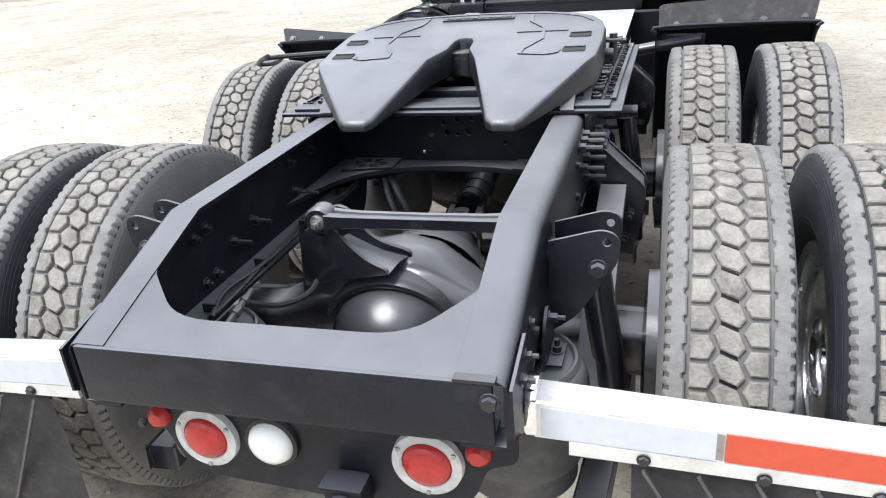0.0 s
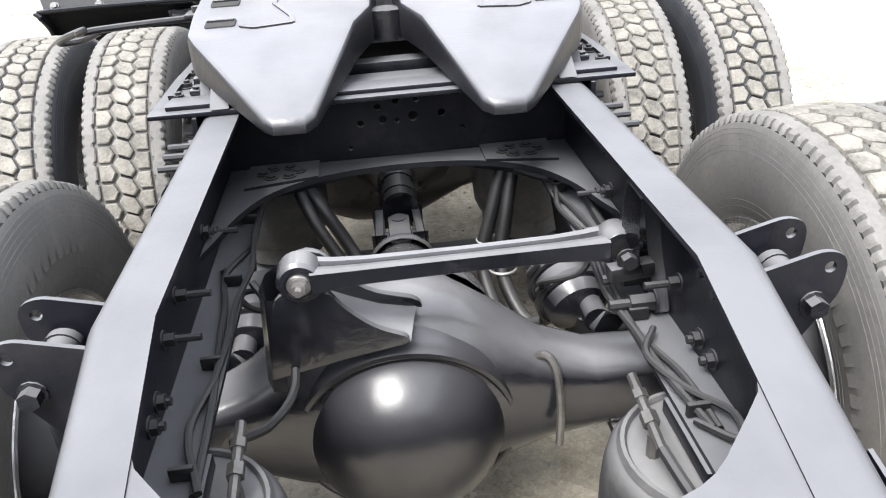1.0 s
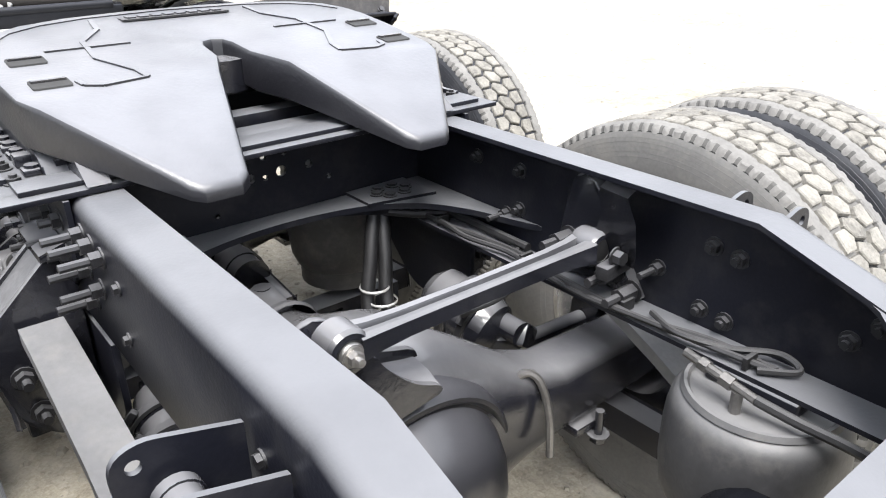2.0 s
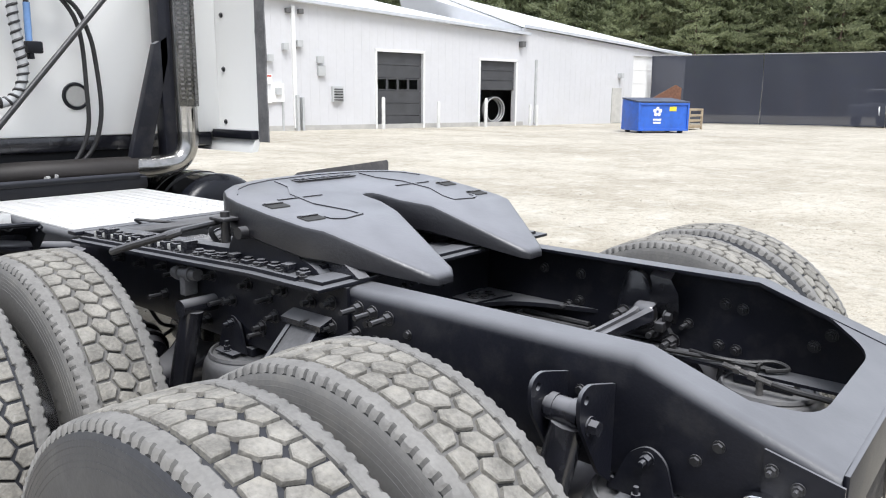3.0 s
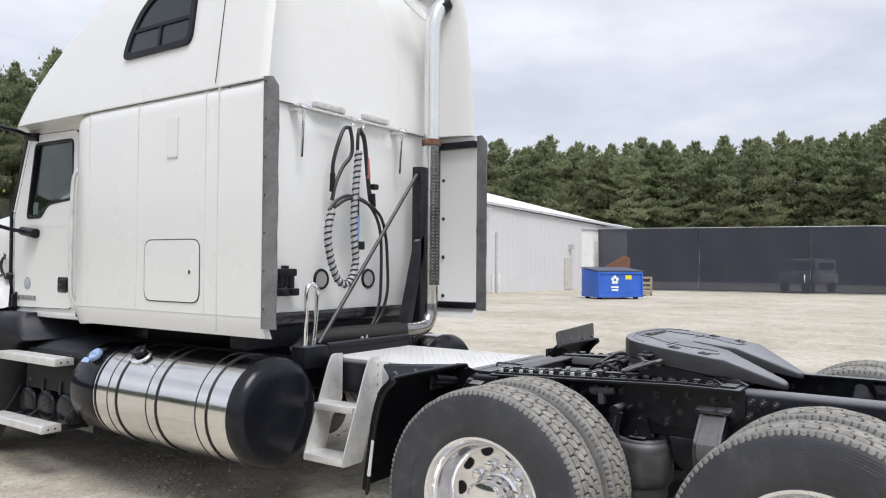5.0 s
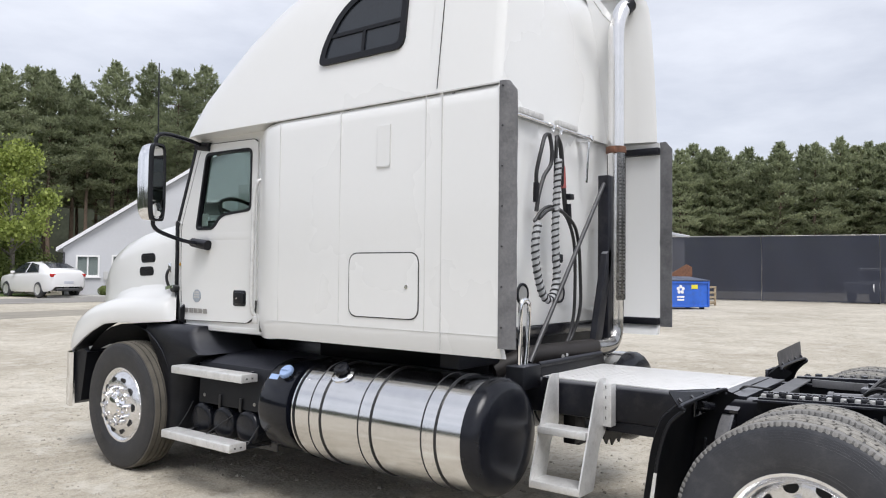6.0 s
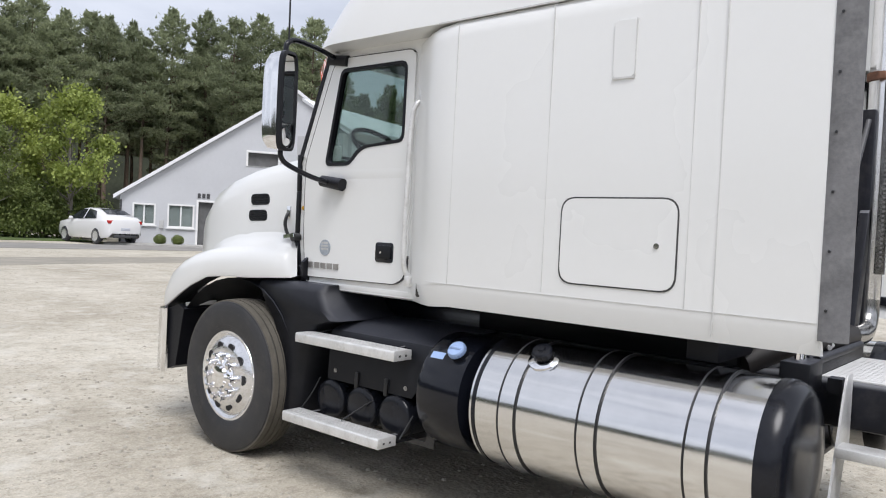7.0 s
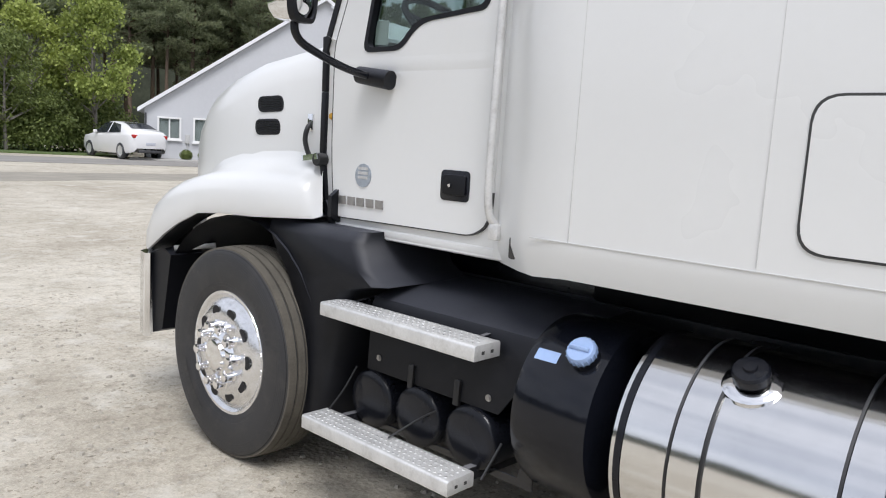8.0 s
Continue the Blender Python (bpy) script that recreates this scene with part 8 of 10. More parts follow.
# ---- exhaust stack ----
stack = sub("exhaust_pipe", STACK_MAT, lambda bm: tube(bm, [(0.80, 3.0, 1.30), (0.80, 3.0, 2.0), (0.80, 3.0, 3.0), (0.80, 3.0, 3.48), (0.81, 2.995, 3.60), (0.85, 2.98, 3.71), (0.92, 2.95, 3.78)], 0.064, 28, 8), label="tall chrome exhaust stack with curved tip")
sub("stack_bore", MATT_BLACK, lambda bm: cyl(bm, (0.915, 2.952, 3.776), (0.923, 2.949, 3.783), 0.058, seg=24), stack)
sub("stack_elbow", DARK_CHROME, lambda bm: tube(bm, [(0.80, 3.0, 1.45), (0.80, 3.0, 1.30), (0.785, 3.0, 1.2), (0.72, 3.0, 1.125), (0.6, 3.0, 1.105), (0.45, 3.02, 1.105)], 0.064, 28, 8), stack)
sub("under_pipe", mat("sooty_pipe", (0.022, 0.019, 0.018), 0.55, metal=0.15, var=0.3, scale=8), lambda bm: tube(bm, [(0.47, 3.02, 1.105), (0.1, 3.05, 1.105), (-0.25, 3.15, 1.09), (-0.45, 3.3, 1.0)], 0.066, 24, 8), stack)
def shield(bm):
    rows = []
    for k in range(2):
        z = 1.45 if k == 0 else 2.58
        rows.append([(0.80 + 0.075 * math.cos(a), 3.0 + 0.075 * math.sin(a), z) for a in [radians(-150 + i * 12) for i in range(21)]])
    loft(bm, rows)
    bmesh.ops.solidify(bm, geom=bm.faces[:], thickness=0.003)
hs = sub("heat_shield", DARK_CHROME, shield, stack, "perforated sooty chrome heat shield")
def slots(bm):
    for k in range(40):
        z = 1.5 + k * 0.0265
        for a in (-130, -100, -70, -40, -10, 20):
            b = radians(a)
            c = Vector((0.80 + 0.0766 * math.cos(b), 3.0 + 0.0766 * math.sin(b), z))
            t_ = Vector((-math.sin(b), math.cos(b), 0))
            vs = [bm.verts.new(c + t_ * dx + Vector((0, 0, dz))) for dx, dz in ((-0.009, -0.006), (0.009, -0.006), (0.009, 0.006), (-0.009, 0.006))]
            bm.faces.new(vs)
sub("slot_pattern", DULL_STEEL, slots, hs)["kind"] = "stuff"
sub("stack_clamp", RUST, lambda bm: (lathe(bm, [(0.066, 2.58), (0.078, 2.585), (0.078, 2.63), (0.066, 2.635)], Matrix.Translation((0.8, 3.0, 0)), 28), box(bm, 0.68, 0.74, 2.96, 3.0, 2.58, 2.62, 0.004)), stack)
sub("stack_tip", MATT_BLACK, lambda bm: tube(bm, [(0.865, 2.973, 3.725), (0.895, 2.962, 3.757), (0.924, 2.9485, 3.784)], 0.0655, 28, 4), stack, "sooty black open tip")
sub("stack_stay", WHITE, lambda bm: prism(bm, [(0.45, 3.74), (0.74, 3.66), (0.74, 3.60), (0.62, 3.62), (0.45, 3.68)], "y", 3.02, 3.03), stack, "white painted stay bracket")
post = sub("stack_post", FRAME_BLACK, lambda bm: (box(bm, 0.648, 0.728, 2.99, 3.08, 1.05, 2.40, 0.008), prism(bm, [(0.40, 1.06), (0.52, 1.05), (0.70, 1.72), (0.70, 1.85), (0.62, 1.80)], "y", 2.99, 3.04, bevel=0.004), box(bm, 0.72, 0.78, 3.03, 3.07, 1.5, 2.36, 0.004)), label="black steel stack post")
bolts_at("post_bolt", BOLT, post, [((0.67, 3.03, z), (0, -1, 0)) for z in (2.35, 1.95, 1.62, 1.5, 1.2)], 0.014, 0.014)
sub("diagonal_stay", BOLT, lambda bm: cyl(bm, (-0.48, 3.0, 1.08), (0.63, 3.02, 2.33), 0.015, seg=12), post, "thin dark diagonal stay tube")

# grab handle hoop and box at the deck's front corner
sub("grab_hoop", CHROME, lambda bm: tube(bm, [(-0.61, 3.0, 1.06), (-0.605, 3.0, 1.26), (-0.60, 3.0, 1.42), (-0.585, 3.0, 1.465), (-0.55, 3.0, 1.478), (-0.512, 3.0, 1.462), (-0.50, 3.0, 1.41), (-0.515, 3.0, 1.25), (-0.54, 3.0, 1.06)], 0.0155, 12), label="bright bent grab hoop")
sub("hoop_base", MATT_BLACK, lambda bm: (box(bm, -0.68, -0.46, 2.93, 3.06, 0.93, 1.075, 0.012), box(bm, -0.5, -0.42, 2.84, 2.9, 0.93, 1.0)))


# ---- cab and sleeper ----
for sx in (-1, 1):
    def panel(bm):
        # side skin with the lower edge rolled under, closed with an inner face
        prof = [(1.10, 1.17), (1.148, 1.175), (1.178, 1.262), (1.18, 1.30), (1.183, 1.9), (1.178, 2.60), (1.172, 2.66), (1.15, 2.69), (1.13, 2.69), (1.155, 2.6), (1.16, 1.9), (1.157, 1.3), (1.11, 1.20)]
        rows = []
        for y, dx in ((2.785, 0.0), (3.2, 0.0), (4.0, 0.0), (4.62, 0.0), (4.76, -0.012), (4.86, -0.06), (4.96, -0.125), (5.02, -0.165)):
            rows.append([(sx * (x + dx), y, z - (0.0 if y < 4.7 else 0.012)) for x, z in prof])
        loft(bm, rows, closed=True, caps=True)
    sk = sub("sleeper_side", WHITE, panel, label="smooth white sleeper side panel")
    def seams(bm):
        for y, z0_, z1_, w_ in ((3.185, 1.20, 2.69, 0.0055), (3.305, 1.30, 2.69, 0.0015), (4.01, 1.31, 2.68, 0.0015), (4.60, 1.3, 2.66, 0.0015)):
            box(bm, *sorted((sx * 1.178, sx * 1.1836)), y - w_ / 2, y + w_ / 2, z0_, z1_)
        box(bm, *sorted((sx * 1.176, sx * 1.1835)), 2.79, 4.75, 1.2985, 1.3005)
    sub("panel_seams", SEAM_LIGHT, seams, sk)
    # baggage door: thin dark gap round a rounded panel
    o = rrect(3.345, 3.92, 1.36, 1.765, 0.075, 6)
    i_ = rrect(3.352, 3.913, 1.367, 1.758, 0.07, 6)
    sub("baggage_gap", SEAM, lambda bm: prism(bm, o, "x", *(sx * 1.178, sx * 1.1845), holes=[i_]), sk)
    sub("baggage_door", WHITE, lambda bm: prism(bm, i_, "x", sx * 1.178, sx * 1.1865, bevel=0.002), sk, "white rounded baggage door", smooth=0)
    sub("baggage_lock", CHROME, lambda bm: (cyl(bm, (sx * 1.18, 3.437, 1.556), (sx * 1.192, 3.437, 1.556), 0.013, seg=16)), sk)
    # small recessed side lamp outline
    sub("side_vent", WHITE, lambda bm: prism(bm, rrect(3.585, 3.69, 2.296, 2.551, 0.02, 3), "x", sx * 1.178, sx * 1.1855, bevel=0.0015), sk, smooth=0)
    sub("side_vent_gap", SEAM_LIGHT, lambda bm: (box(bm, *sorted((sx * 1.178, sx * 1.186)), 3.581, 3.585, 2.3, 2.55), box(bm, *sorted((sx * 1.178, sx * 1.1875)), 3.582, 3.69, 2.288, 2.297)), sk)
    # rubber edge strip of the side extender
    def strip(bm):
        rows = []
        for k in range(25):
            z = 1.235 + (2.70 - 1.235) * k / 24
            wv = 0.0025 * math.sin(k * 0.9) + 0.0015 * math.sin(k * 2.3 + sx)
            inset = 0.05 if k == 24 else 0.0
            rows.append([(sx * 1.183, 2.79, z), (sx * (1.188 - inset * 0.1), 2.74 + inset * 0.3, z), (sx * (1.165 + wv), 2.688 + inset, z), (sx * (1.155 + wv), 2.688 + inset, z), (sx * 1.16, 2.79, z)])
        loft(bm, rows, closed=True, caps=True)
    sub("edge_strip", STRIP, strip, sk, "scuffed grey rubber edge strip")
    bolts_at("strip_rivet", BOLT, sk, [((sx * 1.185, 2.765, 1.35 + 0.22 * k), (sx, 0, 0)) for k in range(7)], 0.006, 0.005, 0.0, False)
    # inner face fittings of the extender
    bolts_at("extender_rivet", BOLT, sk, [((sx * 1.158, 3.12, 1.35 + 0.33 * k), (-sx, 0, 0)) for k in range(5)], 0.012, 0.01)
    for z in (2.60, 1.25):
        sub("extender_latch", FRAME_BLACK, lambda bm: box(bm, *sorted((sx * 1.10, sx * 1.157)), 2.78, 3.2, z, z + 0.055, 0.006), sk)

# rear wall, floor and roof trim of the sleeper
back = sub("sleeper_back", WHITE, lambda bm: box(bm, -1.16, 1.16, 3.19, 3.23, 1.285, 2.70, 0.01), label="flat white sleeper back wall")
sub("sleeper_floor", CAST_BLACK, lambda bm: box(bm, -1.1, 1.1, 3.2, 4.9, 1.2, 1.285, 0.01))
sub("back_trim", SEAM_LIGHT, lambda bm: box(bm, -1.15, 1.15, 3.183, 3.19, 2.685, 2.692), back)
sub("under_frame", MATT_BLACK, lambda bm: (box(bm, -0.9, 0.9, 3.25, 3.4, 1.05, 1.2, 0.01), box(bm, -0.5, 0.5, 3.3, 4.9, 0.98, 1.2, 0.02), box(bm, -1.0, 1.0, 3.24, 3.26, 1.19, 1.285)))
for x in (-0.272, 0.24):
    v = sub("round_vent", MATT_BLACK, lambda bm: lathe(bm, [(0.058, 0.0), (0.06, 0.012), (0.072, 0.012), (0.076, 0.0)], Matrix.Translation((x, 3.19, 1.505)) @ AX_YN, 36), label="round vent with a dark rubber ring")
    sub("vent_disc", mat("pale_vent_disc", (0.34, 0.34, 0.33), 0.5, var=0.1), lambda bm: lathe(bm, [(0.06, 0.0), (0.055, 0.008), (0, 0.01)], Matrix.Translation((x, 3.19, 1.505)) @ AX_YN, 36), v)
sub("coupling_holder", MATT_BLACK, lambda bm: (box(bm, -0.72, -0.56, 3.13, 3.19, 1.53, 1.58, 0.008), [cyl(bm, (x, 3.15, 1.44), (x, 3.15, 1.53), 0.024, seg=12) for x in (-0.69, -0.60)], [box(bm, x - 0.035, x + 0.035, 3.10, 3.16, 1.40, 1.45, 0.008) for x in (-0.69, -0.60)], box(bm, -0.66, -0.63, 3.14, 3.18, 1.46, 1.6)), label="black dummy coupling holder")
sub("yellow_label", mat("pale_yellow_label", (0.7, 0.68, 0.3), 0.6), lambda bm: box(bm, -0.84, -0.765, 3.187, 3.19, 1.465, 1.492), back)
# hose tender bar
bar = sub("hanger_bar", CHROME, lambda bm: (tube(bm, [(-0.585, 3.19, 2.668), (-0.585, 3.10, 2.668), (-0.54, 3.08, 2.668), (0.0, 3.08, 2.667), (0.50, 3.08, 2.666), (0.545, 3.10, 2.666), (0.545, 3.19, 2.666)], 0.011, 10), cyl(bm, (-0.547, 3.10, 2.66), (-0.547, 3.12, 2.335), 0.012, seg=10), cyl(bm, (0.53, 3.10, 2.66), (0.53, 3.12, 2.335), 0.012, seg=10), box(bm, 0.50, 0.565, 3.07, 3.19, 2.645, 2.69, 0.004), box(bm, -0.60, -0.54, 3.07, 3.19, 2.645, 2.69, 0.004)), label="chrome hose hanger bar")
for x0, x1 in ((-0.415, -0.105), (0.108, 0.40)):
    sub("roof_lamp", GREY_RING, lambda bm: box(bm, x0, x1, 3.12, 3.19, 2.70, 2.745, 0.01), label="long grey work lamp over the hanger bar")
def hang(pts, r, m_, label):
    return sub("air_hose", m_, lambda bm: tube(bm, pts, r, 10, 10), label=label)
for x in (-0.11, 0.0):
    sub("hose_hook", CHROME, lambda bm: tube(bm, [(x, 3.08, 2.68), (x + 0.012, 3.05, 2.66), (x + 0.008, 3.05, 2.62), (x - 0.01, 3.05, 2.61), (x - 0.014, 3.05, 2.64)], 0.005, 8))
HY = 3.08
hang([(-0.105, HY, 2.60), (-0.165, HY, 2.582), (-0.232, HY - 0.01, 2.481), (-0.275, HY, 2.333), (-0.28, HY, 2.242)], 0.014, HOSE, "black coiled air hose loop")
hang([(-0.105, HY, 2.60), (-0.09, HY - 0.01, 2.50), (-0.103, HY - 0.01, 2.394), (-0.179, HY, 2.303), (-0.262, HY - 0.01, 2.173), (-0.295, HY - 0.01, 2.06)], 0.014, HOSE, "black air hose loop")
hang([(-0.004, HY, 2.605), (-0.029, HY - 0.01, 2.529), (-0.019, HY, 2.32), (-0.023, HY - 0.01, 2.047), (-0.028, HY - 0.01, 1.80)], 0.013, HOSE, "black air hose")
hang([(-0.004, HY, 2.605), (0.052, HY, 2.54), (0.08, HY, 2.395), (0.104, HY, 2.226), (0.133, HY, 2.079)], 0.017, HOSE, "black air hose")
hang([(-0.337, HY - 0.02, 1.987), (-0.261, HY - 0.03, 2.062), (-0.141, HY - 0.03, 2.101), (0.039, HY - 0.03, 2.072), (0.172, HY - 0.02, 1.974), (0.232, HY - 0.02, 1.825), (0.242, HY - 0.02, 1.544), (0.237, HY - 0.01, 1.328), (0.162, HY, 1.161), (0.05, HY + 0.02, 1.084)], 0.012, HOSE, "black electric cable")
hang([(-0.294, HY - 0.03, 2.009), (-0.158, HY - 0.04, 2.079), (0.002, HY - 0.045, 2.07), (0.191, HY - 0.04, 1.985), (0.27, HY - 0.035, 1.84), (0.30, HY - 0.03, 1.674), (0.307, HY - 0.03, 1.412), (0.258, HY, 1.219), (0.125, HY + 0.02, 1.089)], 0.012, HOSE, "black electric cable")
COIL = mat("pale_spiral_wrap", (0.38, 0.39, 0.40), 0.5, var=0.1)
wrap_path = [(x, HY - 0.05, z) for x, z in ((-0.062, 2.43), (-0.067, 2.398), (-0.08, 2.272), (-0.099, 2.104), (-0.108, 1.918), (-0.095, 1.753), (-0.085, 1.63), (-0.122, 1.52), (-0.196, 1.471), (-0.277, 1.513), (-0.338, 1.629), (-0.373, 1.767), (-0.368, 1.886), (-0.336, 1.975))]
core = sub("wrapped_hose", COIL, lambda bm: tube(bm, wrap_path, 0.024, 12, 10), label="air hose in pale spiral wrap with dark gaps")
def spiral(bm):
    P = smooth_path(wrap_path, 10)
    pts, acc = [], 0.0
    for i in range(len(P) - 1):
        a, b = P[i], P[i + 1]
        d = (b - a).normalized()
        s = Vector((0, 1, 0))
        u = d.cross(s).normalized()
        for k in range(3):
            q = a.lerp(b, k / 3)
            th = acc * 2 * math.pi / 0.042
            pts.append(q + (s * math.cos(th) + u * math.sin(th)) * 0.0215)
            acc += (b - a).length / 3
    tube(bm, pts, 0.0085, 6, 1, curve=False)
sub("wrap_gap", HOSE, spiral, core)
sub("red_grip", mat("faded_red_grip", (0.36, 0.10, 0.09), 0.5), lambda bm: cyl(bm, (0.085, HY, 2.40), (0.102, HY, 2.25), 0.019, seg=12), bar)
sub("blue_grip", mat("blue_grip", (0.16, 0.29, 0.55), 0.5), lambda bm: cyl(bm, (-0.023, HY - 0.01, 1.97), (-0.028, HY - 0.01, 1.76), 0.017, seg=12), bar)
sub("glad_hand", MATT_BLACK, lambda bm: (cyl(bm, (0.13, HY - 0.02, 2.14), (0.14, HY - 0.02, 2.04), 0.022, seg=12), box(bm, 0.11, 0.17, HY - 0.05, HY, 2.17, 2.21, 0.006)), bar)
sub("glad_hand", MATT_BLACK, lambda bm: (box(bm, -0.05, 0.03, HY - 0.04, HY + 0.01, 1.72, 1.78, 0.008), cyl(bm, (-0.03, HY - 0.01, 1.78), (-0.025, HY - 0.01, 1.69), 0.018, seg=10)), bar)
sub("glad_hand", MATT_BLACK, lambda bm: cyl(bm, (-0.28, HY, 2.25), (-0.285, HY, 2.12), 0.02, seg=12), bar)
sub("hose_manifold", ALU, lambda bm: (box(bm, 0.0, 0.14, 3.04, 3.12, 1.06, 1.10, 0.008), [cyl(bm, (-0.04 + 0.05 * k, 3.0, 1.08 + 0.01 * k), (0.06 + 0.05 * k, 3.08, 1.10), 0.012, seg=8) for k in range(4)]), label="grey brass hose fittings")

# high roof shell: plan outlines stacked in height
def roof_ring(z, hw, yf, yr, rf, n=10):
    pts = rounded([(-hw, yr, 0.10), (hw, yr, 0.10), (hw, yf, rf), (-hw, yf, rf)], n)
    return [(x, y, z) for x, y in pts]
def high_roof(bm):
    rows = [roof_ring(z, hw, yf, yr, rf) for z, hw, yf, yr, rf in (
        (2.695, 1.168, 5.95, 3.16, 0.40), (2.74, 1.166, 5.935, 3.16, 0.42), (2.95, 1.14, 5.83, 3.17, 0.5), (3.12, 1.118, 5.69, 3.18, 0.58), (3.34, 1.09, 5.46, 3.19, 0.66), (3.55, 1.05, 5.20, 3.2, 0.75),
        (3.72, 0.99, 4.93, 3.22, 0.8), (3.84, 0.9, 4.65, 3.25, 0.8), (3.91, 0.76, 4.3, 3.32, 0.6), (3.94, 0.5, 3.95, 3.42, 0.3))]
    loft(bm, rows, closed=True, caps=True)
roof = sub("high_roof", WHITE, high_roof, label="white aerodynamic high roof", smooth=50)
for sx in (-1, 1):
    def wing(bm):
        rows = []
        for z, x, yr in ((2.70, 1.165, 2.80), (2.95, 1.142, 2.80), (3.2, 1.112, 2.80), (3.45, 1.08, 2.805), (3.62, 1.058, 2.81), (3.74, 1.04, 2.82), (3.80, 1.02, 2.835), (3.825, 0.99, 2.88), (3.83, 0.93, 3.0)):
            rows.append([(sx * (x + 0.002), 3.3, z), (sx * (x + 0.002), yr + 0.06, z), (sx * (x - 0.005), yr + 0.015, z), (sx * (x - 0.03), yr, z), (sx * (x - 0.055), yr + 0.03, z), (sx * (x - 0.085), yr + 0.14, z), (sx * (x - 0.13), yr + 0.28, z), (sx * (x - 0.26), 3.23, z)])
        loft(bm, rows)
    sub("roof_wing", WHITE, wing, roof, smooth=60)
    # roof side window
    zz = lambda z: 1.166 - (z - 2.74) * 0.125
    o = rounded([(3.52, 3.02, 0.08), (4.27, 3.02, 0.06), (4.24, 3.18, 0.1), (4.10, 3.40, 0.2), (3.88, 3.50, 0.15), (3.52, 3.50, 0.06)], 5)
    i_ = rounded([(3.56, 3.06, 0.05), (4.215, 3.06, 0.03), (4.19, 3.17, 0.08), (4.06, 3.37, 0.18), (3.87, 3.46, 0.12), (3.56, 3.46, 0.04)], 5)
    def onto(bm):
        for v in bm.verts:
            v.co.x = sx * (zz(v.co.z) + 0.012 + v.co.x)
    def wframe(bm):
        prism(bm, o, "x", -0.02, 0.008, holes=[i_])
        onto(bm)
    def wpane(bm):
        prism(bm, i_, "x", -0.02, -0.004)
        onto(bm)
    def wbars(bm):
        box(bm, -0.004, 0.006, 3.56, 4.17, 3.20, 3.225)
        box(bm, -0.004, 0.006, 3.855, 3.88, 3.06, 3.21)
        onto(bm)
    wf = sub("roof_window", MATT_BLACK, wframe, label="dark rounded side window in the roof")
    sub("pane", GLASS_DARK, wpane, wf)
    sub("glazing_bar", MATT_BLACK, wbars, wf)
    sub("roof_seam", SEAM, lambda bm: [beam(bm, (sx * (zz(z) + 0.0085), 3.23, z), (sx * (zz(z + 0.1) + 0.0085), 3.23, z + 0.1), 0.004, 0.004, up=(1, 0, 0)) for z in [2.72 + 0.1 * k for k in range(11)]], roof)
    sub("roof_joint", SEAM_LIGHT, lambda bm: beam(bm, (sx * 1.170, 2.80, 2.697), (sx * 1.172, 4.75, 2.692), 0.006, 0.008))

# ---- cab ----
WIN = rounded([(5.135, 2.095, 0.05), (5.50, 2.07, 0.08), (5.60, 1.965, 0.05), (5.84, 1.965, 0.05), (5.715, 2.585, 0.05), (5.13, 2.58, 0.06)], 5)
WIN_IN = rounded([(5.155, 2.115, 0.04), (5.52, 2.085, 0.07), (5.615, 1.985, 0.04), (5.815, 1.985, 0.04), (5.70, 2.565, 0.04), (5.15, 2.56, 0.05)], 5)
DOOR = rounded([(5.065, 1.30, 0.12), (5.16, 1.245, 0.04), (5.99, 1.235, 0.05), (6.03, 1.5, 0.2), (6.035, 2.0, 0.05), (5.775, 2.655, 0.09), (5.07, 2.64, 0.06)], 5)
